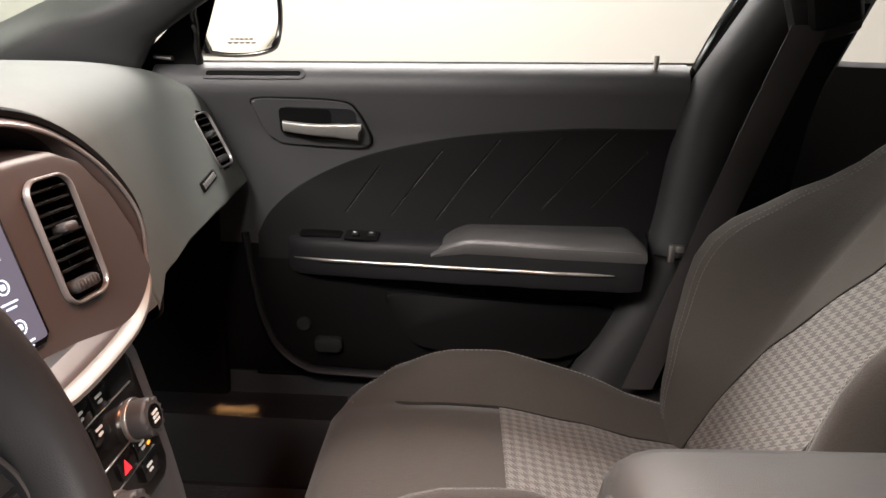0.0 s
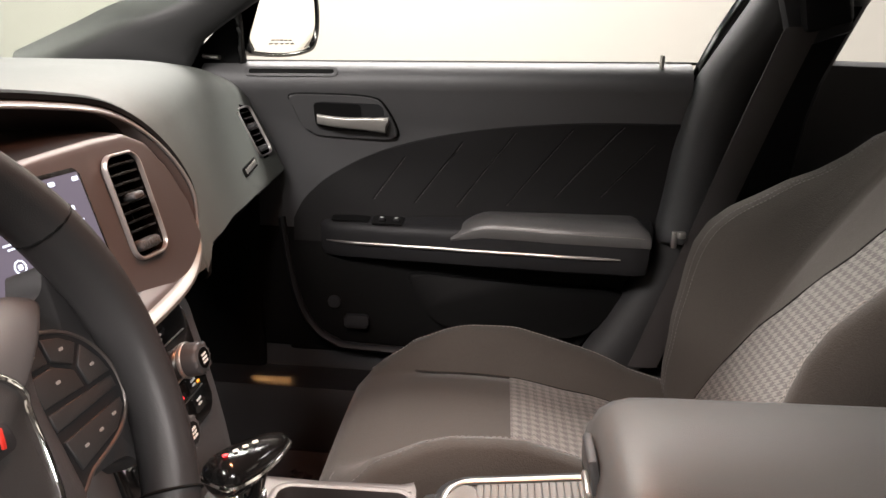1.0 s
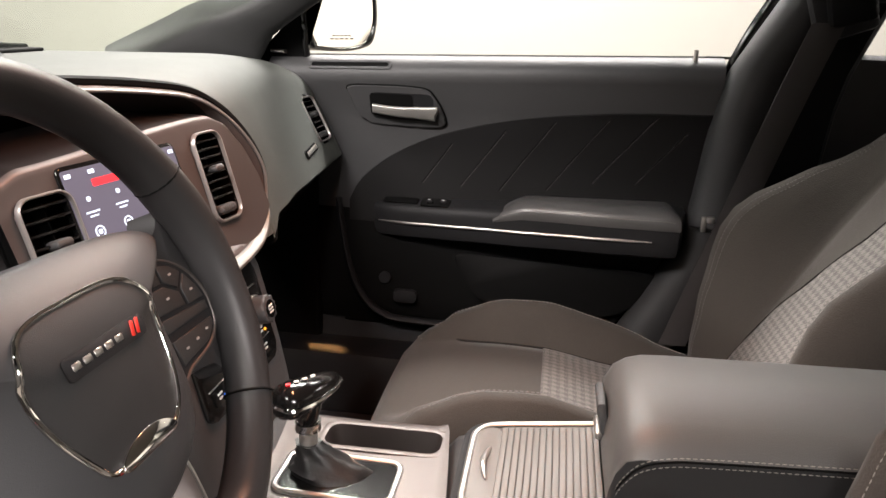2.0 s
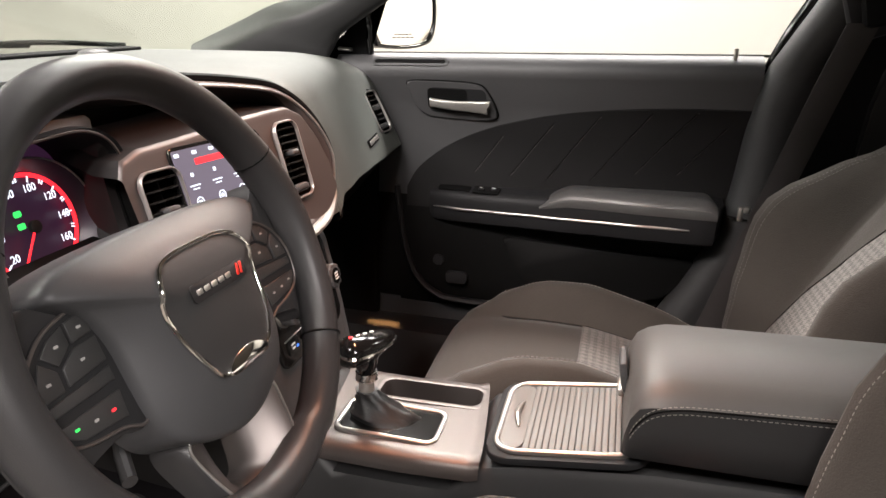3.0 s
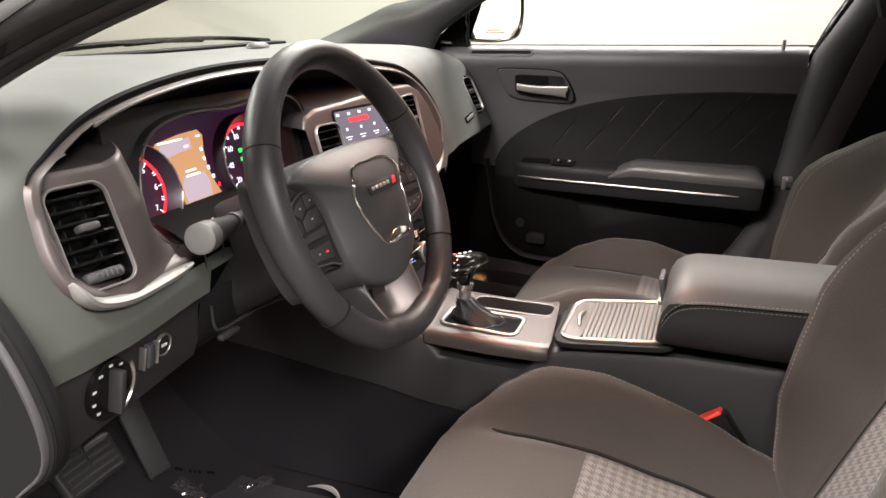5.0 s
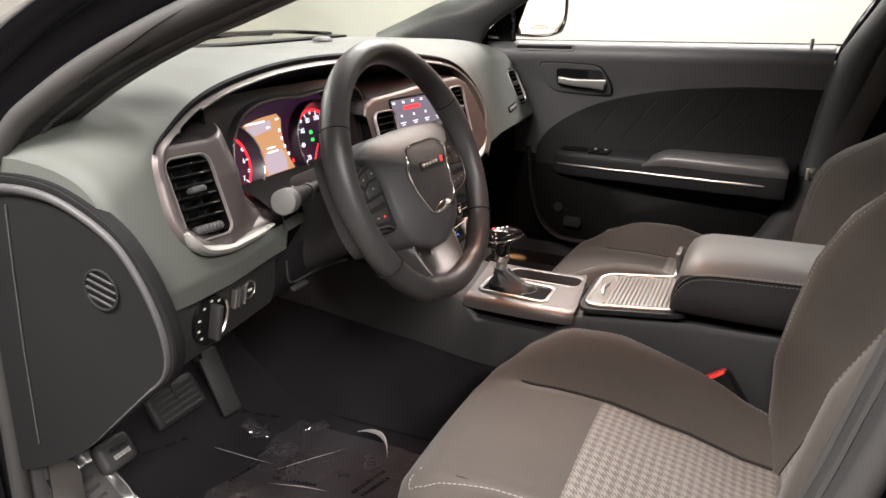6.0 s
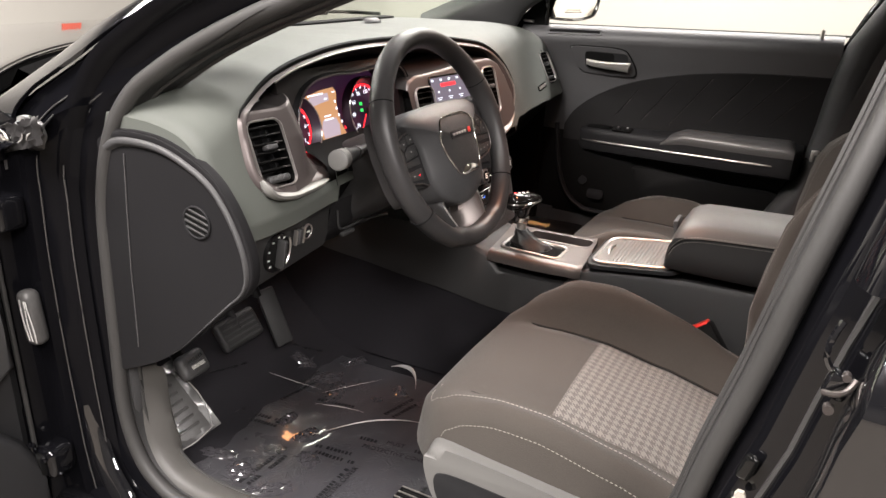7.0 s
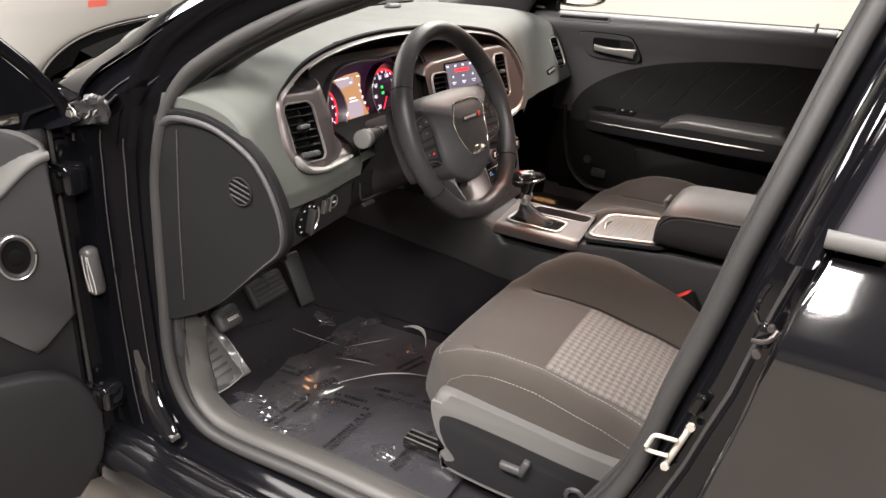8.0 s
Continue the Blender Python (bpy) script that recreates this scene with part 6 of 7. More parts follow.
a_pillar(1, "pillar_trim_front_right")
rows = []
for p in spline([(-0.64, -0.752, 0.80), (-0.612, -0.742, 0.885), (-0.577, -0.732, 0.941), (-0.521, -0.730, 0.983), (-0.371, -0.725, 1.064), (-0.277, -0.715, 1.115), (-0.05, -0.665, 1.222), (0.10, -0.63, 1.29)], 30):
    rows.append([p + Vector(q) for q in ((-0.035, -0.052, -0.012), (-0.028, -0.040, -0.008), (-0.012, -0.012, -0.002), (-0.003, -0.002, 0.0), (-0.006, 0.002, 0.004), (-0.03, -0.006, 0.006), (-0.07, -0.03, 0.004))])
solid("pillar_trim_front_left", grid(rows), TRIM, "charcoal moulded windscreen pillar trim", "pillar trim", "structure", smooth=70)


def b_pillar(side, name):
    zs = [0.40, 0.46, 0.54, 0.62, 0.69, 0.78, 0.86, 0.93, 1.0, 1.06, 1.12, 1.22, 1.34]
    front = [(0.36, 0.13), (0.46, 0.178), (0.54, 0.222), (0.62, 0.262), (0.69, 0.290), (0.80, 0.302), (0.93, 0.315), (1.0, 0.332), (1.06, 0.362), (1.12, 0.392), (1.34, 0.50)]
    rear = [(0.40, 0.42), (0.62, 0.47), (0.80, 0.512), (0.90, 0.518), (1.0, 0.533), (1.12, 0.568), (1.34, 0.66)]
    rows = []
    for z in zs:
        lean = 0.22 * max(0, z - 0.95)
        f, r = curve_at(front, z) + (0 if side > 0 else 0.035), curve_at(rear, z)
        pts = [(f + 0.05, (0.83 if side > 0 else 0.75) - lean), (f + 0.03, 0.70 - lean), (f - 0.002, 0.69 - lean), (f, 0.668 - lean), (f + 0.010, 0.652 - lean), (f + 0.030, 0.640 - lean), (f + 0.060, 0.634 - lean), (f + 0.075, 0.640 - lean), (r - 0.03, 0.640 - lean), (r - 0.008, 0.648 - lean), (r, 0.665 - lean), (r + 0.003, 0.70 - lean)]
        rows.append([Vector((x, y, z)) if side > 0 else flip((x, y, z)) for x, y in pts])
    return solid(name, grid(rows), PILLAR, "charcoal moulded centre pillar trim", "pillar trim", "structure", smooth=70)


b_pillar(1, "pillar_trim_right")
b_pillar(-1, "pillar_trim_left")

zz = [0.46 + 0.06 * i for i in range(12)]
# Thin black sheet on the pillar face, drawn in place of a shaded recess.
solid("belt_recess", thicken(grid([[Vector((curve_at([(0.46, 0.30), (0.72, 0.37), (0.86, 0.395), (1.0, 0.425), (1.12, 0.475)], z), 0.632 - 0.22 * max(0, z - 0.95), z)), Vector((curve_at([(0.46, 0.40), (0.80, 0.495), (0.90, 0.50), (1.0, 0.513), (1.12, 0.547)], z), 0.636 - 0.22 * max(0, z - 0.95), z))] for z in zz]), 0.004), DARK, "black sheet standing for the shaded belt recess", "pillar trim", "structure")
BELTING = thing("seat_belt", (0.30, 0.60, 0.45), "black seat belt webbing hanging on the pillar", "seat belt")
path = spline([(0.450, 0.562, 1.085), (0.420, 0.572, 0.98), (0.388, 0.582, 0.86), (0.350, 0.590, 0.72), (0.307, 0.60, 0.56), (0.282, 0.605, 0.47)], 20)
rows = []
for p in path:
    rows.append([p + Vector((a, b * 0.6, 0)) for a, b in ((-0.026, 0.002), (-0.013, -0.0008), (0.0, -0.001), (0.013, 0.0), (0.026, 0.004))])
part("webbing", thicken(grid(rows), 0.0016), BELT, BELTING)
part("guide", rbox((0.478, 0.560, 1.118), (0.075, 0.030, 0.070), 0.012, m=Euler((0, radians(-14), 0)).to_matrix()), DARK, BELTING, "black belt guide")
part("adjuster", rbox((0.462, 0.585, 1.14), (0.10, 0.03, 0.16), 0.012, m=Euler((0, radians(-20), 0)).to_matrix()), TRIM, BELTING)
part("tongue_clip", rbox((0.316, 0.585, 0.735), (0.014, 0.012, 0.012), 0.003), STEEL, BELTING, "small steel clip")
part("clip_plate", rbox((0.308, 0.600, 0.722), (0.010, 0.008, 0.03), 0.002), STEEL, BELTING)
part("trim_joint", tube([(0.292, 0.642, 0.705), (0.33, 0.629, 0.703), (0.36, 0.630, 0.702)], 0.0018, 6), DARK, BELTING)

REAR = thing("rear_door_trim", (0.8, 0.68, 0.4), "dark rear door trim panel behind the pillar", "door trim")
rows = [[Vector((x, y, z)) for y, z in ((0.69, 0.38), (0.675, 0.60), (0.675, 0.80), (0.668, 0.93), (0.655, 1.0), (0.652, 1.026), (0.665, 1.034), (0.72, 1.030))] for x in (0.42, 0.6, 0.8, 1.0, 1.25)]
part("panel", grid(rows), TRIM_GREY, REAR)
part("edge", tube([(0.51, 0.650, 1.02), (0.497, 0.652, 0.93), (0.49, 0.656, 0.85)], 0.009, 8), GLOSS, REAR)
pane = part("window", thicken(grid([[Vector((x, 0.725 - 0.2 * (z - 1.0), z)) for z in (1.0, 1.32)] for x in (0.5, 1.25)]), 0.004), SIDE_GLASS, REAR)
pane.visible_shadow = False
slab("wall_rear_cabin", (1.25, -0.80, 0.25), (1.29, 0.72, 1.00), CARPET, "dark rear end of the cabin", "partition")
solid("roof_lining", grid([[Vector((x, y, 1.385 - 0.05 * ((y + 0.05) / 0.62) ** 2 - 0.10 * max(0, (x * -1 - 0.0) / 0.2) ** 2 * 0.25)) for y in [-0.67 + 0.062 * i for i in range(21)]] for x in (-0.12, 0.0, 0.2, 0.5, 0.9, 1.29)]), LINER, "grey woven roof lining", "roof lining", "structure")
solid("roof_panel", grid([[Vector((x, y, 1.425 - 0.06 * ((y + 0.05) / 0.62) ** 2 - 0.03 * max(0, (x * -1) / 0.2))) for y in [-0.70 + 0.065 * i for i in range(21)]] for x in (-0.14, 0.0, 0.2, 0.5, 0.9, 1.32)]), PAINT, "black painted car roof", "roof", "structure")
for s, name in ((1, "roof_rail_right"), (-1, "roof_rail_left")):
    p = [(-0.04, 0.545, 1.32), (0.2, 0.555, 1.352), (0.5, 0.56, 1.36), (0.9, 0.555, 1.35), (1.29, 0.54, 1.32)]
    solid(name, tube([q if s > 0 else flip(q) for q in spline([Vector(k) for k in p], 16)], 0.035, 10, flat=1.4), TRIM_GREY, "charcoal roof rail over the door", "roof rail", "structure")
DOME = thing("dome_lamp_housing", (-0.14, -0.05, 1.36), "grey overhead lamp housing on the roof lining", "lamp")
part("housing", rbox((-0.14, -0.05, 1.358), (0.13, 0.22, 0.03), 0.01), TRIM_GREY, DOME)

ws = thing("windscreen", (-0.6, -0.05, 1.1), "green tinted curved windscreen", "windscreen", kind="structure")
rows = []
for i in range(61):
    y = -0.05 + (i - 30) * 0.023
    k = ((y + 0.05) / 0.69) ** 2
    rows.append([Vector((-1.06 + 0.20 * k + (0.94 - 0.14 * k) * s, y * (1 - 0.10 * s) - 0.005 * s, 0.975 - 0.02 * k + 0.43 * s - 0.06 * k * s)) for s in (0, 0.25, 0.5, 0.75, 1.0)])
pane = part("glass", thicken(grid(rows), 0.005), WINDSCREEN, ws)
pane.visible_shadow = False
rows2 = [[r[0] + Vector((0.06, 0, 0.005)), r[0] + Vector((0.02, 0, 0.003)), r[0] + Vector((-0.02, 0, 0.012)), r[0] + Vector((-0.05, 0, -0.02)), r[0] + Vector((-0.12, 0, -0.05)), r[0] + Vector((-0.34, 0, -0.06))] for r in rows]
solid("cowl", grid(rows2), MATTE, "black plastic cowl below the windscreen", "cowl", "structure")
WIPER = thing("wiper", (-0.98, 0.1, 1.0), "black wiper arm parked at the windscreen foot", "wiper")
part("arm", tube(spline([(-1.06, -0.45, 0.955), (-1.03, -0.20, 0.998), (-1.02, 0.10, 1.010), (-1.02, 0.30, 1.006)], 20), 0.006, 8, flat=0.7), DARK, WIPER)
part("blade", tube(spline([(-1.02, 0.05, 1.006), (-1.015, 0.30, 1.010), (-0.98, 0.52, 0.998)], 16), 0.005, 8), DARK, WIPER)
SENSOR = thing("dash_sensor", (-0.79, 0.18, 1.003), "small dark sensor dome on the dash top", "sensor")
bm = grid([[Vector((-0.79 + r * math.cos(a), 0.185 + 1.7 * r * math.sin(a), 1.003 + z)) for a in turn] for r, z in ((0.020, 0), (0.018, 0.005), (0.012, 0.009), (0.002, 0.010))], closed_v=True, caps=True)
part("dome", bm, TRIM_GREY, SENSOR)
part("windscreen_grille", rbox((-0.87, -0.05, 1.002), (0.035, 0.9, 0.006), 0.002), DARK, SENSOR)

# ---- floor of the car ----
solid("cabin_floor", grid([[Vector((x, y, z)) for y in (-0.80, -0.5, -0.2, 0.1, 0.4, 0.72)] for x, z in ((1.29, 0.25), (0.4, 0.252), (-0.55, 0.252), (-0.66, 0.275), (-0.78, 0.36), (-0.92, 0.52), (-0.98, 0.70), (-0.98, 0.90))]), CARPET, "black carpeted car floor and bulkhead", "car floor", "structure")
solid("sill_trim_right", grid([[Vector((x, y, z)) for y, z in ((0.585, 0.25), (0.60, 0.345), (0.615, 0.372), (0.66, 0.378), (0.70, 0.376), (0.72, 0.42))] for x in (-0.72, -0.4, 0.0, 0.4, 1.2)]), TRIM, "black plastic sill trim below the passenger door", "sill trim", "structure")
# Near-black colour carries the darkness of the footwell.
solid("kick_panel_right", rbox((-0.70, 0.70, 0.60), (0.46, 0.03, 0.72), 0.01), DARK, "kick panel coloured black for the passenger footwell shade", "kick panel", "structure")
MATTING = thing("floor_film", (-0.45, -0.48, 0.255), "crumpled clear protective film over the black floor mat", "floor film")
rng = random.Random(4)
rows = []
for i in range(56):
    x = -0.645 + 0.565 * i / 55
    row = []
    for j in range(44):
        y = -0.735 + 0.50 * j / 43
        z = 0.2625 + 0.06 * max(0, (-x - 0.62) / 0.1) ** 1.5
        z += 0.004 * noise.noise((x * 7, y * 7, 1.0)) + 0.004 * max(0, 0.35 - abs(noise.noise((x * 13, y * 10, 5.0)))) + 0.0012 * noise.noise((x * 40, y * 34, 2.0))
        row.append(Vector((x, y, z)))
    rows.append(row)
film = part("film", grid(rows), FILM, MATTING, "shiny wrinkled clear film", smooth=80)


def film_z(x, y):
    return 0.2665 + 0.06 * max(0, (-x - 0.62) / 0.1) ** 1.5 + 0.004 * noise.noise((x * 7, y * 7, 1.0)) + 0.004 * max(0, 0.35 - abs(noise.noise((x * 13, y * 10, 5.0))))


def print_word(text, x, y, along, size):
    curve = bpy.data.curves.new("print", "FONT")
    curve.body, curve.size, curve.extrude = text, size, 0.0002
    ob = new("print", curve)
    ob.data.materials.append(INK_DARK)
    ob.matrix_world = Matrix.Translation((x, y, film_z(x, y) - 0.0015)) @ Matrix.Rotation(along, 4, "Z")
    ob.parent = film


def print_bars(x, y, along, count, size):
    for i in range(count):
        w = size * (0.28 + 0.30 * rng.random())
        px, py = x + math.cos(along) * i * size * 0.68, y + math.sin(along) * i * size * 0.68
        if -0.74 < px < -0.10 and -0.72 < py < -0.25 and rng.random() > 0.12:
            part("print_bar", rbox((px, py, film_z(px, py) - 0.0026), (w, size * 0.70, 0.0008), 0, m=Matrix.Rotation(along, 3, "Z")), INK_DARK, film)


for x, y, along, text in ((-0.325, -0.477, 0.15, "MUST"), (-0.362, -0.508, 0.14, "PROTECTIVE COVER"), (-0.331, -0.705, 1.57, "PROTECTIVE COVER"), (-0.190, -0.690, 1.57, "PROTECTIVE COVER")):
    print_word(text, x, y, along, 0.0152)
for x, y, along, n in ((-0.386, -0.485, 0.15, 4), (-0.270, -0.468, 0.15, 4), (-0.446, -0.551, 0.2, 8), (-0.428, -0.566, 0.13, 7), (-0.351, -0.704, 1.55, 11), (-0.208, -0.689, 1.58, 10), (-0.496, -0.703, 1.5, 10), (-0.478, -0.700, 1.5, 9), (-0.727, -0.532, 1.36, 8), (-0.64, -0.532, 0.1, 9), (-0.635, -0.550, 0.1, 8), (-0.688, -0.304, 0.8, 6), (-0.62, -0.46, 1.4, 10), (-0.60, -0.46, 1.4, 9), (-0.53, -0.42, 0.2, 7), (-0.38, -0.39, 1.3, 7), (-0.36, -0.39, 1.3, 6)):
    print_bars(x, y, along, int(n * 1.6), 0.0115)
for pts, r in ((((-0.461, -0.235, 0.275), (-0.43, -0.245, 0.292), (-0.40, -0.25, 0.295), (-0.383, -0.258, 0.280), (-0.37, -0.28, 0.270)), 0.006), (((-0.464, -0.533, 0.270), (-0.40, -0.458, 0.277), (-0.34, -0.415, 0.279), (-0.277, -0.383, 0.272)), 0.0018),
               (((-0.53, -0.44, 0.268), (-0.47, -0.425, 0.271), (-0.42, -0.412, 0.268)), 0.0008), (((-0.54, -0.40, 0.268), (-0.50, -0.35, 0.271), (-0.456, -0.285, 0.268)), 0.0007), (((-0.70, -0.42, 0.290), (-0.62, -0.40, 0.274), (-0.55, -0.39, 0.269)), 0.0007)):
    part("fold", tube(spline(pts, 14), r, 6, flat=0.5, taper=lambda s: 0.15 + 0.85 * math.sin(math.pi * s) ** 2), WRAP, film)


def crumple(x, y, wide, long, turned, seed, under=film):
    """A gathered patch of film: sharp random facets that stand up from the sheet."""
    rng2 = random.Random(seed)
    rows = []
    for i in range(15):
        row = []
        for j in range(10):
            u, v = i / 14 - 0.5, j / 9 - 0.5
            k = max(0, 1 - 4 * (u * u + v * v)) ** 0.5
            a, b = u * long + 0.004 * (rng2.random() - 0.5), v * wide + 0.004 * (rng2.random() - 0.5)
            px, py = x + a * math.cos(turned) - b * math.sin(turned), y + a * math.sin(turned) + b * math.cos(turned)
            row.append(Vector((px, py, film_z(px, py) - 0.004 + k * (0.0025 + 0.0045 * rng2.random() ** 2))))
        rows.append(row)
    return part("crumple", grid(rows), CRUMPLE, under, smooth=0)


for k, (x, y, wide, long) in enumerate(((-0.574, -0.335, 0.045, 0.075), (-0.519, -0.374, 0.040, 0.090), (-0.645, -0.320, 0.035, 0.06), (-0.476, -0.532, 0.035, 0.055), (-0.518, -0.679, 0.045, 0.06), (-0.445, -0.705, 0.035, 0.11), (-0.245, -0.657, 0.045, 0.055),
                                        (-0.600, -0.665, 0.030, 0.10), (-0.542, -0.509, 0.03, 0.05), (-0.430, -0.590, 0.035, 0.05), (-0.560, -0.245, 0.03, 0.06), (-0.40, -0.30, 0.03, 0.05))):
    crumple(x, y, wide, long, 0.6 + 1.3 * k, 20 + k)

PASSENGER_FILM = thing("floor_film", (-0.45, 0.33, 0.255), "clear protective film over the passenger floor carpet", "floor film")
rows = []
for i in range(40):
    x = -0.70 + 0.56 * i / 39
    rows.append([Vector((x, 0.08 + 0.48 * j / 31, 0.2625 + 0.10 * max(0, (-x - 0.62) / 0.1) ** 1.4 + 0.006 * noise.noise((x * 8, j * 0.13, 3.0)) + 0.005 * max(0, 0.3 - abs(noise.noise((x * 14, j * 0.17, 9.0)))))) for j in range(32)])
sheet = part("film", grid(rows), FILM, PASSENGER_FILM, "shiny wrinkled clear film", smooth=80)
for k, (x, y, wide, long) in enumerate(((-0.33, 0.30, 0.05, 0.09), (-0.42, 0.22, 0.04, 0.07), (-0.38, 0.42, 0.04, 0.08), (-0.50, 0.36, 0.04, 0.06))):
    crumple(x, y, wide, long, 0.4 + 1.1 * k, 60 + k, sheet)

# ---- pedals ----


def pedal(name, label, at, size, rot, arm_to):
    root = thing(name, at, label, "pedal")
    m = Euler([radians(a) for a in rot]).to_matrix()
    pad = part("pad", rbox(at, size, 0.010, 3, m=m), PILLAR, root)
    for i in range(5):
        part("groove", rbox(Vector(at) + m @ Vector(((i - 2) * size[0] * 0.17, 0, size[2] * 0.5)), (size[0] * 0.06, size[1] * 0.8, 0.0015), 0.0005, 1, m=m), TRIM_GREY, pad)
    part("arm", tube(spline([at, Vector(at).lerp(Vector(arm_to), 0.5) + Vector((-0.02, 0, 0)), arm_to], 10), 0.012, 8, flat=0.6), TRIM, root)
    return root


pedal("brake_pedal", "wide black rubber brake pedal", (-0.690, -0.482, 0.420), (0.066, 0.115, 0.020), (0, 56, 0), (-0.80, -0.48, 0.66))
GAS = thing("accelerator_pedal", (-0.62, -0.36, 0.40), "tall narrow black accelerator pedal", "pedal")
part("pad", rbox((-0.690, -0.367, 0.400), (0.135, 0.042, 0.014), 0.005, m=Euler((radians(22), radians(66), 0)).to_matrix()), PILLAR, GAS)
part("arm", tube([(-0.72, -0.385, 0.45), (-0.78, -0.40, 0.62)], 0.010, 8), TRIM, GAS)
PARK = thing("parking_brake_pedal", (-0.62, -0.675, 0.45), "small black parking brake pedal with pale bars", "pedal")
m = Euler((0, radians(55), 0)).to_matrix()
part("pad", rbox((-0.625, -0.672, 0.452), (0.048, 0.062, 0.024), 0.011, 3, m=m), TRIM_GREY, PARK)
for i in range(2):
    part("bar", rbox(Vector((-0.625, -0.668, 0.452)) + m @ Vector((0.006 - 0.012 * i, 0, 0.0115)), (0.007, 0.030, 0.001), 0, m=m), WHITE_INK, PARK)
part("arm", tube([(-0.63, -0.68, 0.45), (-0.70, -0.69, 0.52), (-0.76, -0.69, 0.64)], 0.011, 8), DARK, PARK)
REST = thing("foot_rest", (-0.70, -0.66, 0.30), "grey rubber foot rest under wrinkled film", "foot rest")
m = Euler((radians(26), radians(44), 0)).to_matrix()
part("plate", rbox((-0.690, -0.675, 0.325), (0.14, 0.095, 0.016), 0.006, m=m), WRAPPED, REST)
for i in range(6):
    part("groove", rbox(Vector((-0.690, -0.675, 0.325)) + m @ Vector((-0.045 + 0.018 * i, 0, 0.0085)), (0.006, 0.06, 0.002), 0.0008, 1, m=m), WRAPPED, REST)
rows = []
for i in range(22):
    row = []
    for j in range(16):
        u, v = i / 21 - 0.5, j / 15 - 0.5
        edge = max(abs(u), abs(v)) * 2
        fold = abs(noise.noise((u * 5.0 + 0.6 * v, v * 9.0, 4.0))) + 0.4 * abs(noise.noise((u * 17.0, v * 21.0, 9.0)))
        lift = 0.0003 + 0.003 * fold + 0.012 * fold * max(0, edge - 0.7) / 0.3
        row.append(Vector((-0.690, -0.675, 0.334)) + m @ Vector((u * 0.16, v * 0.115, lift)))
    rows.append(row)
part("film_wrap", grid(rows), WRAPPED, REST, "crumpled clear film round the foot rest", smooth=35)
for pts in (((-0.07, -0.045, 0.006), (-0.03, -0.052, 0.012), (0.03, -0.048, 0.010), (0.07, -0.040, 0.008)), ((-0.06, 0.045, 0.010), (0.0, 0.055, 0.016), (0.05, 0.050, 0.010), (0.075, 0.040, 0.006)), ((0.075, -0.04, 0.006), (0.080, 0.0, 0.012), (0.074, 0.045, 0.007))):
    part("film_edge", tube(spline([Vector((-0.690, -0.675, 0.334)) + m @ Vector(p) for p in pts], 16), 0.0016, 6, flat=0.6, taper=lambda q: 0.3 + 0.7 * math.sin(math.pi * q)), WRAP, REST)

# ---- left body side ----
SEAL = [(-0.30, 0.280), (-0.513, 0.272), (-0.59, 0.295), (-0.632, 0.345), (-0.653, 0.43), (-0.650, 0.55), (-0.644, 0.67), (-0.632, 0.80), (-0.598, 0.902), (-0.557, 0.968), (-0.505, 1.008), (-0.442, 1.045), (-0.36, 1.083), (-0.283, 1.113), (-0.05, 1.205), (0.10, 1.265),
        (0.26, 1.315), (0.37, 1.33), (0.415, 1.30), (0.405, 1.24), (0.382, 1.17), (0.361, 1.086), (0.337, 0.978), (0.316, 0.882), (0.296, 0.779), (0.271, 0.671), (0.247, 0.55), (0.205, 0.45), (0.155, 0.36), (0.08, 0.300), (-0.05, 0.282)]


def seal_y(z):
    return -0.800 + 0.26 * max(0, z - 0.93) - 0.02 * max(0, 0.5 - z)


ring_path = spline([(x, seal_y(z), z) for x, z in SEAL], 150, closed=True)
APERTURE = thing("door_seal", (-0.2, -0.8, 0.27), "grey rubber seal round the open doorway", "door seal")
part("seal", tube(ring_path, 0.0125, 10, closed=True, up=(0, 1, 0)), RUBBER, APERTURE)
centre = Vector((-0.15, 0, 0.75))
rows = []
for k, dy, s in ((-0.008, 0.010, 0), (-0.012, 0.03, 0), (-0.014, 0.06, 0)):
    line = []
    for i, p in enumerate(ring_path):
        a, b = ring_path[i - 1], ring_path[(i + 1) % len(ring_path)]
        t = Vector((b.x - a.x, 0, b.z - a.z)).normalized()
        n = Vector((t.z, 0, -t.x))
        if n.dot(Vector((p.x, 0, p.z)) - centre) < 0:
            n = -n
        line.append(p + n * k + Vector((0, dy, 0)))
    rows.append(line)
flange = part("trim_flange", grid(rows, closed_v=True), PILLAR, APERTURE)
for k, r in ((1, 0.0035), (2, 0.004)):
    part("flange_ridge", tube(rows[k], r, 6, closed=True), RUBBER, flange)
low = ring_path[-30:] + ring_path[:60]
low = [p for p in low if p.z < 0.47 and p.x < 0.12]
rows = [[Vector((p.x + 0.55 * d * min(1, max(0, (p.z - 0.285) / 0.06)), p.y + 0.012 + d, p.z + h)) for d, h in ((0.0, 0.006), (0.006, 0.016), (0.018, 0.021), (0.040, 0.020), (0.052, 0.012), (0.057, -0.012))] for p in low]
part("sill_plate", grid(rows), SCUFF, APERTURE, "worn grey plastic sill plate")
BODY = thing("body_side", (-0.2, -0.9, 0.1), "gloss black painted car body round the doorway", "car body")


def outward(k, dy):
    line = []
    for i, p in enumerate(ring_path):
        a, b = ring_path[i - 1], ring_path[(i + 1) % len(ring_path)]
        t = Vector((b.x - a.x, 0, b.z - a.z)).normalized()
        n = Vector((t.z, 0, -t.x))
        if n.dot(Vector((p.x, 0, p.z)) - centre) < 0:
            n = -n
        line.append(p + n * k + Vector((0, dy, 0)))
    return line


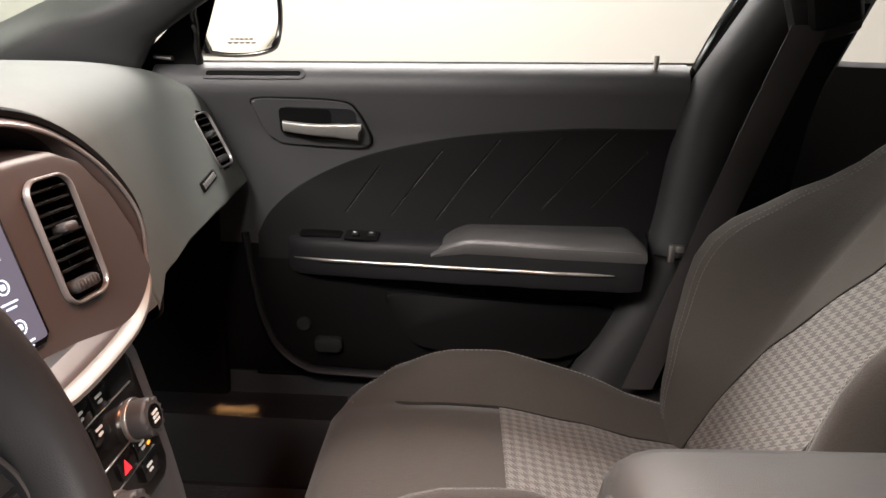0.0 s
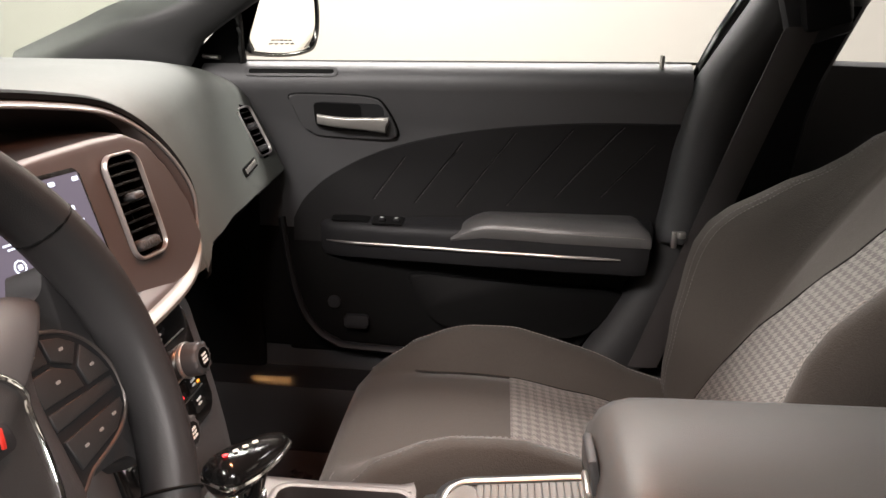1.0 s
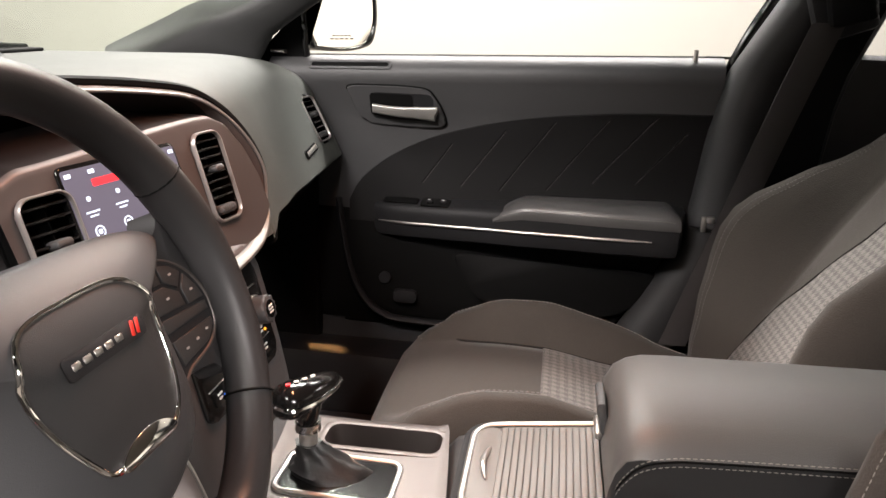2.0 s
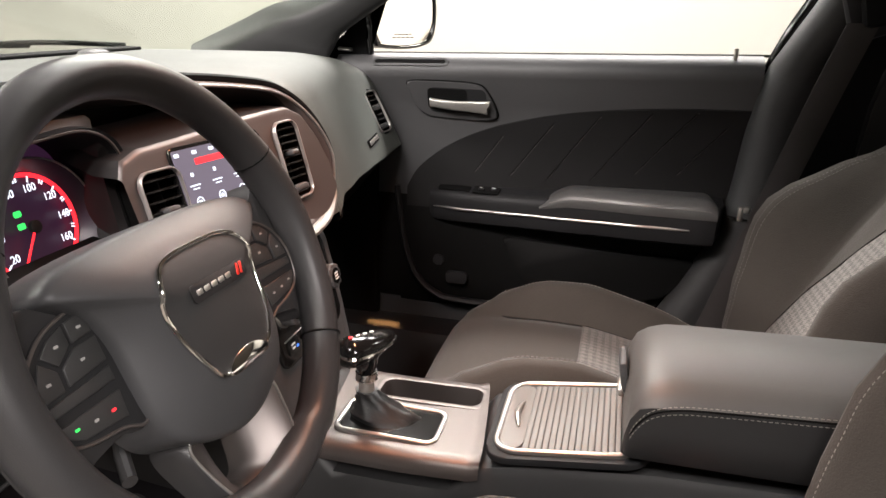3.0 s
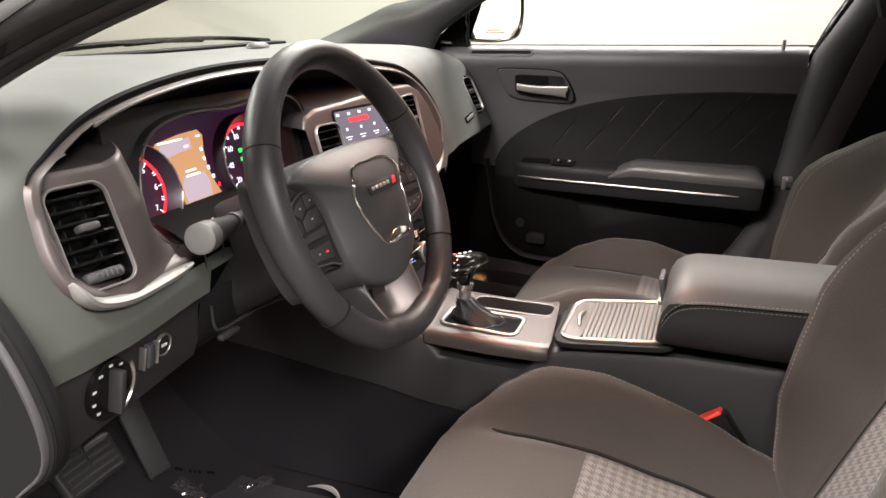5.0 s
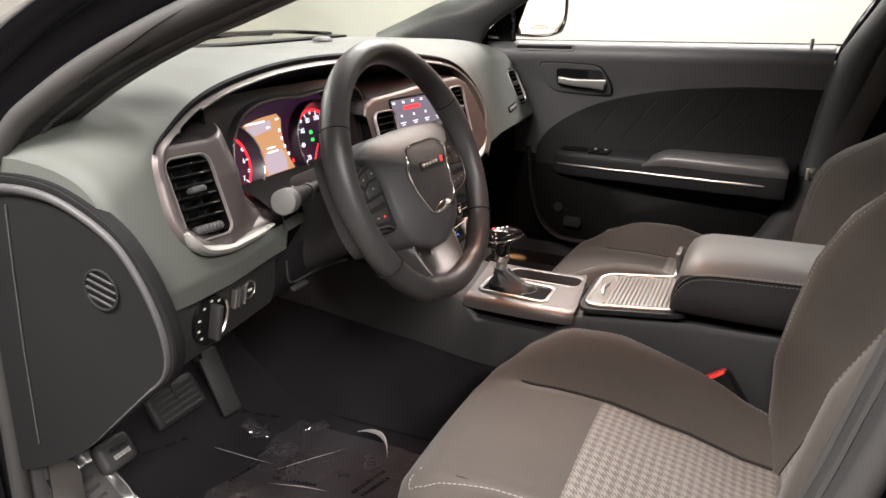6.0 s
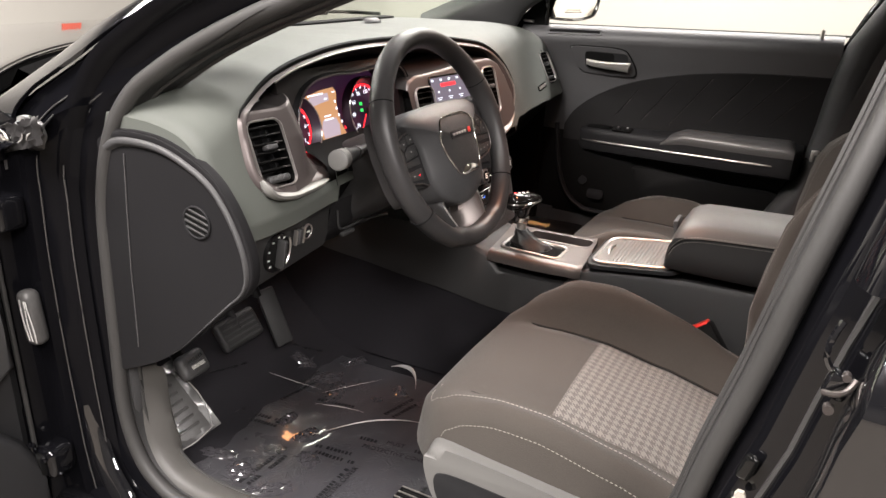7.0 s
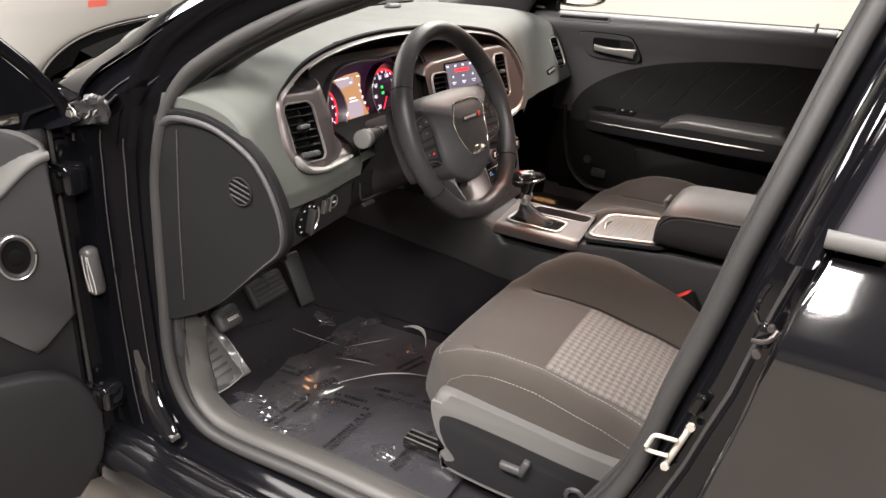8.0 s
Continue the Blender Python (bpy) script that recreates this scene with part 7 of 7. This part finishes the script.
part("door_frame", grid([outward(k, dy) for k, dy in ((0.006, 0.004), (0.014, 0.002), (0.020, -0.004), (0.032, -0.008), (0.042, -0.010), (0.048, -0.020), (0.056, -0.028), (0.066, -0.030))], closed_v=True), PILLAR_PAINT, BODY, "stepped black door frame")
rows = []
for z in [0.20 + 0.05 * i for i in range(16)]:
    k = curve_at([(0.2, 0.045), (0.35, 0.026), (0.50, 0.0195), (0.60, 0.0175), (0.70, 0.0185), (0.75, 0.021), (0.80, 0.0248), (0.827, 0.027), (0.872, 0.029), (0.888, 0.036), (0.915, 0.055), (0.95, 0.085)], z)
    rows.append([Vector((x + k, y, min(z, top))) for x, y, top in ((-0.695, -0.812, 0.95), (-0.703, -0.825, 0.95), (-0.722, -0.832, 0.945), (-0.742, -0.840, 0.935), (-0.748, -0.858, 0.915), (-0.775, -0.862, 0.905), (-0.79, -0.868, 0.895), (-0.80, -0.895, 0.885), (-0.83, -0.91, 0.875))])
pillar = part("hinge_pillar", grid(rows), PILLAR_PAINT, BODY)
part("pillar_seam", tube(spline([r[3] + Vector((0, -0.003, 0)) for r in rows], 60), 0.0012, 6), PUTTY, pillar, "thin grey sealer bead")
bead = [r[1] + Vector((0, -0.003, 0)) for r in rows[2:14]] + [Vector(p) for p in ((-0.675, -0.812, 0.906), (-0.642, -0.813, 0.935), (-0.605, -0.803, 0.964), (-0.568, -0.792, 0.992))]
part("pillar_seam", tube(spline(bead, 60), 0.0012, 6), PUTTY, pillar, "thin grey sealer bead")
for z, x in ((0.785, -0.748), (0.345, -0.735)):
    hinge = part("hinge", rbox((x, -0.885, z), (0.046, 0.05, 0.056), 0.012, 3), PAINT, BODY, "black door hinge")
    part("hinge_arm", rbox((x - 0.002, -0.905, z), (0.024, 0.03, 0.040), 0.006), DARK, hinge)
    part("hinge_pin", tube([(x - 0.015, -0.915, z - 0.036), (x - 0.015, -0.915, z + 0.036)], 0.008, 10), PAINT, hinge)
    part("bolt", tube([(x + 0.012, -0.912, z + 0.015), (x + 0.012, -0.917, z + 0.015)], 0.006, 6), PAINT, hinge)
strap = part("check_strap", rbox((-0.740, -0.876, 0.607), (0.030, 0.03, 0.094), 0.012, 3, m=Euler((0, radians(-6), 0)).to_matrix()), WRAPPED, BODY, "clear wrapped grey check strap cover")
for a, q in ((-0.008, 0.3), (0.001, 0.9), (0.009, 0.5)):
    part("crease", tube(spline([(-0.735 + a + 0.002 * math.sin(7 * i + 9 * q) + 0.008 * i / 6, -0.8915, 0.642 - 0.0115 * i) for i in range(7)], 24), 0.0011, 6), WRAP, strap)
# clear film bunched round the mirror bolt above the hinge
random.seed(31)
rows = []
for i in range(15):
    rows.append([Vector((-0.758 + 0.108 * i / 14, -0.870 - 0.010 * noise.noise((i * 0.42, j * 0.55, 3.0)) - 0.003 * noise.noise((i * 1.1, j * 1.3, 5.0)), 0.868 + 0.030 * i / 14 + (0.040 + 0.012 * noise.noise((i * 0.7, 2.0, 1.0))) * j / 8)) for j in range(9)])
wad = part("film_wad", thicken(grid(rows), 0.001), BUNDLED, BODY, "crumpled clear film bunched above the hinge", smooth=50)
for k in range(6):
    i, j = random.randrange(1, 12), random.randrange(1, 7)
    part("crease", tube(spline([rows[i][j] + Vector((0, -0.002, 0)), rows[i + 1][j + 1] + Vector((0, -0.003, 0.002)), rows[i + 2][j + random.choice((0, 1, 2))] + Vector((0, -0.002, 0))], 10), 0.0012, 6, taper=lambda q: 0.2 + math.sin(math.pi * q)), WRAP, wad)
part("film_bundle", grid([[Vector((-0.700 + 0.036 * c * math.cos(a) * (1 + 0.4 * noise.noise((math.cos(a) * 2, math.sin(a) * 2, c))), -0.852 - 0.010 * math.sqrt(1 - c * c) * (1 + 0.8 * noise.noise((a, c * 5, 2.0))), 0.905 + 0.026 * c * math.sin(a))) for a in turn] for c in (0.02, 0.25, 0.5, 0.7, 0.85, 0.95, 1.0)], closed_v=True), BUNDLED, wad, "grey folded film")
boss = part("mirror_bolt", tube([(-0.737, -0.855, 0.894), (-0.737, -0.872, 0.894)], 0.016, 12), PAINT, BODY)
part("bolt_head", tube([(-0.737, -0.872, 0.894), (-0.737, -0.878, 0.894)], 0.0085, 6), STEEL, boss)
part("washer", tube([(-0.737 + 0.012 * math.cos(a), -0.873, 0.894 + 0.012 * math.sin(a)) for a in turn], 0.0015, 6, closed=True, up=(0, 1, 0)), STEEL, boss)
rows, skirt = [], []
for x in [-1.10, -0.90, -0.80, -0.72, -0.62, -0.5, -0.3, -0.1, 0.1, 0.25, 0.40, 0.8, 1.3]:
    k = curve_at([(-1.1, 0.03), (-0.80, 0.03), (-0.6, 0.0), (1.3, 0.0)], x)
    rows.append([Vector((x, y - k * 0.2, z + k)) for y, z in ((-0.815, 0.262), (-0.835, 0.245), (-0.848, 0.242), (-0.852, 0.236), (-0.852, 0.20))])
    skirt.append([Vector((x, y - k * 0.2, z + k)) for y, z in ((-0.850, 0.232), (-0.853, 0.238), (-0.860, 0.2375), (-0.872, 0.232), (-0.876, 0.226), (-0.879, 0.224), (-0.892, 0.219), (-0.896, 0.211), (-0.899, 0.209), (-0.908, 0.203), (-0.914, 0.192), (-0.916, 0.16), (-0.90, 0.11))])
sill = part("sill", grid(rows), PILLAR_PAINT, BODY, "gloss black door sill")
# Outer sill takes the boosted copy of the paint to show a reflection.
part("skirt", grid(skirt), DOOR_PAINT, sill, "stepped outer sill with boosted reflection")
for g in (4, 7):
    part("sill_strip", tube([r[g] + Vector((0, 0.001, 0.0005)) for r in skirt], 0.0022, 6), DARK, sill)
for x, z in ((-0.612, 0.268),):
    part("sill_bolt", tube([(x, -0.835, z), (x - 0.003, -0.852, z - 0.003)], 0.008, 8), STEEL, sill)
corner = spline([(-0.703, -0.838, 0.43), (-0.697, -0.841, 0.38), (-0.680, -0.846, 0.330), (-0.650, -0.852, 0.292), (-0.612, -0.856, 0.268)], 20)
rows = []
for i, p in enumerate(corner):
    w = 0.30 + 0.70 * math.sin(math.pi * min(1, i / 14) * 0.5) if i < 14 else 1.0 - 0.6 * ((i - 14) / 5) ** 2
    t = (corner[min(i + 1, 19)] - corner[max(i - 1, 0)]).normalized()
    n = Vector((-t.z, 0, t.x)) if t.x > 0 else Vector((1, 0, 0))
    n = Vector((abs(n.x), 0, abs(n.z)))
    rows.append([p + n * a * w + Vector((0, b, 0)) for a, b in ((-0.020, 0.012), (-0.018, 0.0), (-0.010, 0.001), (0.006, 0.006), (0.018, 0.013), (0.020, 0.020))])
# Added plate, tilted up in the boosted paint to give a pale reflection.
part("corner_plate", grid(rows), DOOR_PAINT, sill, "added curved corner plate that catches a reflection", smooth=60)
# centre pillar outside
rows = []
for z in [0.20 + 0.06 * i for i in range(20)]:
    f = curve_at([(0.2, 0.20), (0.36, 0.185), (0.45, 0.225), (0.558, 0.262), (0.66, 0.292), (0.774, 0.318), (0.87, 0.335), (0.977, 0.361), (1.06, 0.380), (1.172, 0.415), (1.34, 0.47)], z)
    y = seal_y(z)
    rows.append([Vector((f + a, y + b, z)) for a, b in ((0.0, -0.014), (0.008, -0.024), (0.020, -0.026), (0.030, -0.030), (0.036, -0.045), (0.055, -0.052), (0.075, -0.055), (0.095, -0.045), (0.12, -0.02))])
cp = part("centre_pillar", grid(rows), PAINT, BODY, "gloss black outer centre pillar")
part("pillar_groove", tube([r[3] + Vector((0, -0.002, 0)) for r in rows], 0.004, 6), RUBBER, cp)
STRIKER = thing("door_striker", (0.29, -0.83, 0.585), "cream coated steel door striker loop on the pillar", "striker")
loop = [Vector((0.296, -0.836, 0.639)) + 0.82 * (Vector(p) - Vector((0.296, -0.836, 0.639))) for p in ((0.296, -0.836, 0.655), (0.268, -0.842, 0.657), (0.264, -0.843, 0.656), (0.261, -0.843, 0.652), (0.255, -0.843, 0.631), (0.256, -0.843, 0.627), (0.260, -0.842, 0.625), (0.288, -0.836, 0.623))]
part("loop", tube(loop, 0.0030, 8), PEARL, STRIKER)
part("plate", rbox((0.296, -0.832, 0.636), (0.008, 0.008, 0.074), 0.0035, m=Euler((0, radians(16), 0)).to_matrix()), PEARL, STRIKER)
for z in (0.610, 0.678):
    part("screw", tube([(0.298 + 0.28 * (z - 0.643), -0.834, z), (0.298 + 0.28 * (z - 0.643), -0.839, z)], 0.0055, 6), PEARL, STRIKER)
part("rubber_stop", rbox((0.309, -0.830, 0.708), (0.014, 0.010, 0.030), 0.004, m=Euler((0, radians(14), 0)).to_matrix()), GLOSS, STRIKER)

# ---- rear left door, seen from outside ----
RD = thing("rear_door", (0.8, -0.93, 0.25), "closed gloss black rear door with dark tinted window", "car door")
rows = []
for z in (0.22, 0.27, 0.35, 0.45, 0.55, 0.65, 0.70, 0.74, 0.78, 0.82, 0.845, 0.855, 0.86, 0.866, 0.88, 0.90, 0.92, 0.935, 0.945):
    f = curve_at([(0.2, 0.215), (0.45, 0.285), (0.618, 0.335), (0.81, 0.362), (0.87, 0.372), (0.945, 0.392)], z)
    out = curve_at([(0.22, 0.02), (0.35, 0.035), (0.55, 0.030), (0.70, 0.036), (0.80, 0.045), (0.855, 0.052), (0.866, 0.048), (0.90, 0.022), (0.945, -0.012)], z)
    rows.append([Vector((f + 0.012, -0.862, z)), Vector((f + 0.004, -0.872, z)), Vector((f, -0.884 - out * 0.8, z)), Vector((f + 0.001, -0.888 - out * 0.95, z)), Vector((f + 0.004, -0.8908 - out, z)), Vector((f + 0.009, -0.8915 - out, z)), Vector((f + 0.06, -0.892 - out, z)), Vector((0.55, -0.895 - out, z)), Vector((0.8, -0.905 - out, z)), Vector((1.30, -0.905 - out, z))])
part("skin", grid(rows), DOOR_PAINT, RD, "gloss black pressed door skin", smooth=30)
belt = [Vector((x, -0.893, 0.966)) for x in (0.388, 0.6, 0.9, 1.3)]
part("belt_moulding", tube(belt, 0.0095, 10, flat=0.6), COVER, RD, "grey rubber belt moulding")
part("window", thicken(grid([[Vector((x + (0.26 * (z - 0.955) if x < 0.6 else 0), -0.891 + 0.36 * (z - 0.95), z)) for z in (0.955, 1.1, 1.32)] for x in (0.384, 0.7, 1.3)]), 0.004), PRIVACY, RD, "dark tinted glass with its reflection as a grey base")
fr = spline([(0.368, -0.885, 0.935), (0.374, -0.878, 0.965), (0.388, -0.862, 1.02), (0.406, -0.837, 1.09), (0.434, -0.80, 1.19), (0.474, -0.752, 1.31)], 20)
part("window_frame", thicken(grid([[p + Vector((a, b, 0)) for a, b in ((-0.016, 0.02), (-0.014, 0.004), (-0.006, -0.010), (0.002, -0.014), (0.006, -0.012), (0.009, -0.015), (0.016, -0.016), (0.020, -0.008))] for p in fr]), 0.003), PAINT, RD, "gloss black window frame")
latch = part("latch", rbox((0.360, -0.872, 0.842), (0.020, 0.014, 0.026), 0.004, m=Euler((0, radians(14), 0)).to_matrix()), DOOR_PAINT, RD, "gloss black latch plate in the door edge")
part("latch_claw", tube(spline([(0.350, -0.880, 0.836), (0.358, -0.887, 0.840), (0.366, -0.888, 0.846), (0.371, -0.884, 0.856)], 10), 0.0028, 8), SATIN_DARK, latch)
for x, z, r in ((0.357, 0.822, 0.0045), (0.364, 0.855, 0.0035)):
    part("latch_bolt", tube([(x, -0.876, z), (x, -0.884, z)], r, 10), SATIN_DARK, latch)
part("latch_cable", tube(spline([(0.352, -0.874, 0.90), (0.347, -0.877, 0.885), (0.346, -0.878, 0.868), (0.352, -0.876, 0.856)], 10), 0.003, 6), DOOR_PAINT, latch)

# ---- front wing, bonnet and outer windscreen pillar ----
top = spline([(-0.815, -0.836, 0.930), (-0.69, -0.806, 1.007), (-0.557, -0.776, 1.087), (-0.21, -0.715, 1.247), (0.10, -0.66, 1.347)], 36)
rows, strip = [], []
for i, p in enumerate(top):
    q = p + Vector((0.050 + 0.022 * max(0, 1 - i / 5) ** 2, -0.014, 0.003 - 0.011 * max(0, 1 - i / 5)))
    strip.append([p + Vector((-0.012, 0.016, -0.008)), p + Vector((-0.004, 0.006, -0.001)), p] + [p.lerp(q, s) + Vector((0.0004, -0.0005, 0.0007)) * (4 * s * (1 - s)) for s in (0.12, 0.35, 0.65, 0.88)] + [q, q + Vector((0.001, 0.004, -0.004))])
    rows.append([p + Vector(o) for o in ((-0.05, 0.06, -0.035), (-0.012, 0.018, -0.012))] + [q + Vector(o) for o in ((-0.004, 0.012, -0.010), (0.004, 0.014, -0.016), (0.012, 0.012, -0.022), (0.020, 0.014, -0.030), (0.030, 0.014, -0.040), (0.045, 0.020, -0.052))])
op = part("screen_pillar", grid(rows), PILLAR_PAINT, BODY, "black channel behind the windscreen pillar")
part("pillar_cover", grid(strip, caps=True), PAINT, op, "polished outer windscreen pillar strip", smooth=60)
part("pillar_bead", tube([r[5] + Vector((0, -0.002, 0)) for r in rows], 0.0012, 6), PUTTY, op)
HOOD = thing("bonnet", (-1.5, -0.05, 0.9), "gloss black bonnet and wing ahead of the windscreen", "bonnet")
rows = []
for i in range(141):
    y = -0.05 + (i - 70) * 0.0118
    k = abs(y + 0.05) / 0.86
    edge = -1.347 + 0.066 * k + 0.51 * k * k
    high = 0.950 - 0.02 * k ** 4
    rows.append([Vector((edge - 0.012, y, high - 0.010)), Vector((edge - 0.003, y, high - 0.009)), Vector((edge, y, high - 0.005)), Vector((edge - 0.003, y, high - 0.001)), Vector((edge - 0.009, y, high)), Vector((edge - 0.035, y, high + 0.0002)), Vector((min(-1.50, edge - 0.2), y, high - 0.001 - 0.02 * k ** 4)), Vector((-1.75, y, 0.948 - 0.05 * k ** 4)), Vector((-2.0, y, 0.92 - 0.08 * k ** 4)), Vector((-2.25, y * 0.97, 0.80 - 0.08 * k ** 4)), Vector((-2.4, y * 0.95, 0.6))])
part("panel", grid(rows), BONNET_PAINT, HOOD, smooth=80)
part("bonnet_underside", grid([[r[0] + Vector((0.004, 0, -0.001)), r[0] + Vector((0.0, 0, -0.05)), r[0] + Vector((-0.10, 0, -0.08))] for r in rows]), MATTE, HOOD)
rows = []
for x in (-0.735, -0.76, -0.80, -0.95, -1.1, -1.5, -2.0, -2.35):
    rows.append([Vector((x - (min(0.06, 0.925 - z) if x > -0.9 and z < 0.925 else 0), -0.91 - d + (0.05 * max(0, (x + 0.80) / 0.065) if z > 0.91 else 0), z)) for d, z in ((-0.056, 0.926), (0.0, 0.918), (0.02, 0.90), (0.035, 0.84), (0.04, 0.65), (0.03, 0.45), (0.0, 0.2))])
part("wing", grid(rows), BONNET_PAINT, HOOD)

# ---- open driver door ----
OPEN = thing("driver_door", (-0.80, -0.92, 0.3), "open black driver door with charcoal trim and a round speaker ring", "car door")
DD = Matrix.Translation((-0.765, -0.895, 0.0)) @ Matrix.Rotation(radians(-112), 4, "Z")
# in the door's own frame x runs from the hinge to the latch, y towards the trim side


def dpt(x, y, z):
    return DD @ Vector((x, y, z))


part("outer_skin", thicken(grid([[dpt(x, -0.095 - 0.03 * math.sin((z - 0.2) * 3.5), z) for z in (0.13, 0.35, 0.5, 0.65, 0.8, 0.93)] for x in (-0.02, 0.2, 0.5, 0.8, 1.05)]), 0.01), PAINT, OPEN)
part("edge", grid([[dpt(0.0, -0.11, z), dpt(-0.012, -0.06, z), dpt(-0.006, -0.02, z), dpt(0.012, 0.0, z)] for z in (0.13, 0.4, 0.6, 0.8, 0.88)]), PAINT, OPEN)
part("bottom", grid([[dpt(x, -0.11, 0.132), dpt(x, 0.0, 0.14)] for x in (0.0, 0.5, 1.0)]), PAINT, OPEN)
rows = []
for x in [0.010, 0.02, 0.04, 0.08, 0.12, 0.2, 0.3, 0.5, 0.8, 1.02]:
    rows.append([dpt(x, y - (0.012 if x < 0.015 else 0), z) for y, z in ((0.0, 0.14), (0.004, 0.30), (0.010, 0.45), (0.014, 0.60), (0.018, 0.75), (0.020, 0.84), (0.018, 0.862), (0.010, 0.872), (-0.05, 0.88))])
part("trim", grid(rows), TRIM, OPEN, "dark lower door trim")
upper = [(0.014, 0.54), (0.018, 0.60), (0.021, 0.70), (0.019, 0.83), (0.025, 0.848), (0.05, 0.868), (0.077, 0.882), (0.13, 0.895), (0.5, 0.905), (0.9, 0.905), (0.9, 0.60), (0.3, 0.58), (0.15, 0.56), (0.105, 0.50), (0.087, 0.478), (0.074, 0.490)]
UM = DD @ Matrix(((1, 0, 0, 0), (0, 0, 1, 0.018), (0, 1, 0, 0), (0, 0, 0, 1)))
part("upper_trim", plate([(x, z) for x, z in reversed(upper)], 0.022, UM, 0.008, 3), TRIM_GREY, OPEN, "charcoal moulded door trim")
SPK = UM @ Matrix.Translation((0.091, 0.673, 0.022))
spk = part("speaker_ring", ring([(0.032 * math.cos(a), 0.043 * math.sin(a)) for a in turn], [(0.022 * math.cos(a), 0.031 * math.sin(a)) for a in turn], 0.008, SPK, lift=-0.004), PILLAR, OPEN, "round grey ring")
for rx, rz, h, r in ((0.0285, 0.039, 0.007, 0.0020), (0.024, 0.034, 0.005, 0.0016)):
    part("bright_rim", tube([SPK @ Vector((rx * math.cos(a), rz * math.sin(a), h)) for a in turn], r, 6, closed=True), SILVER, spk)
part("speaker_cone", plate([(0.0225 * math.cos(a), 0.0315 * math.sin(a)) for a in turn], 0.001, SPK, 0), DARK, spk)
part("speaker_dome", plate([(0.012 * math.cos(a), 0.015 * math.sin(a)) for a in turn], 0.004, SPK, 0.002), DARK, spk)
part("release_lever", tube(spline([dpt(0.052, 0.046, 0.904), dpt(0.075, 0.050, 0.903), dpt(0.12, 0.052, 0.902), dpt(0.19, 0.050, 0.900)], 12), 0.008, 10, flat=0.55), CHROME, OPEN)
ledge = [[dpt(x, y, z) for y, z in ((0.014, a + 0.002), (0.022, a + 0.001), (0.030, a - 0.004), (0.038, 0.5 * (a + b)), (0.046, b + 0.006), (0.049, b), (0.047, b - 0.008), (0.034, b - 0.014))] for x, a, b in ((0.018, 0.848, 0.840), (0.026, 0.857, 0.838), (0.036, 0.864, 0.834), (0.048, 0.871, 0.827), (0.060, 0.876, 0.818), (0.075, 0.880, 0.805), (0.090, 0.884, 0.791), (0.11, 0.886, 0.776), (0.14, 0.888, 0.760), (0.20, 0.89, 0.742), (0.40, 0.89, 0.73), (0.90, 0.89, 0.73))]
# Lighter plastic than the trim puts the ceiling light into the ledge colour.
part("arm_ledge", grid(ledge, caps=True), COVER, OPEN, "sloping trim ledge coloured lighter as if lit from above", smooth=70)
part("lower_pocket", plate([(0.062, 0.142), (0.032, 0.178), (0.010, 0.218), (-0.001, 0.268), (0.001, 0.32), (0.010, 0.365), (0.028, 0.40), (0.055, 0.425), (0.10, 0.44), (0.3, 0.455), (0.9, 0.455), (0.9, 0.142)][::-1], 0.026, UM, 0.010, 3), TRIM, OPEN)
part("rubber_edge", tube([dpt(0.004, 0.002, z) for z in (0.23, 0.35, 0.5, 0.65, 0.8, 0.87)], 0.004, 8), RUBBER, OPEN)
sail = [(-0.021, 0.85), (-0.019, 0.895), (0.012, 0.944), (0.052, 0.990), (0.16, 1.10), (0.24, 1.175), (0.30, 1.18), (0.30, 0.87), (0.10, 0.85)]
part("sail_panel", plate(sail[::-1], 0.030, DD @ Matrix(((1, 0, 0, 0), (0, 0, 1, -0.028), (0, 1, 0, 0), (0, 0, 0, 1))), 0.004, 2), PILLAR_PAINT, OPEN, "black triangular panel ahead of the door window")
lip = [dpt(x - 0.004, 0.004, z + 0.002) for x, z in sail[:6]]
part("window_frame", tube(spline([p + Vector((0, 0, 0.010)) for p in lip], 24), 0.011, 8, flat=0.8), PILLAR_PAINT, OPEN, "black front post of the door window")
part("frame_seal", tube(spline([p + Vector((0.002, 0.006, -0.006)) for p in lip], 24), 0.0022, 6), RUBBER, OPEN)
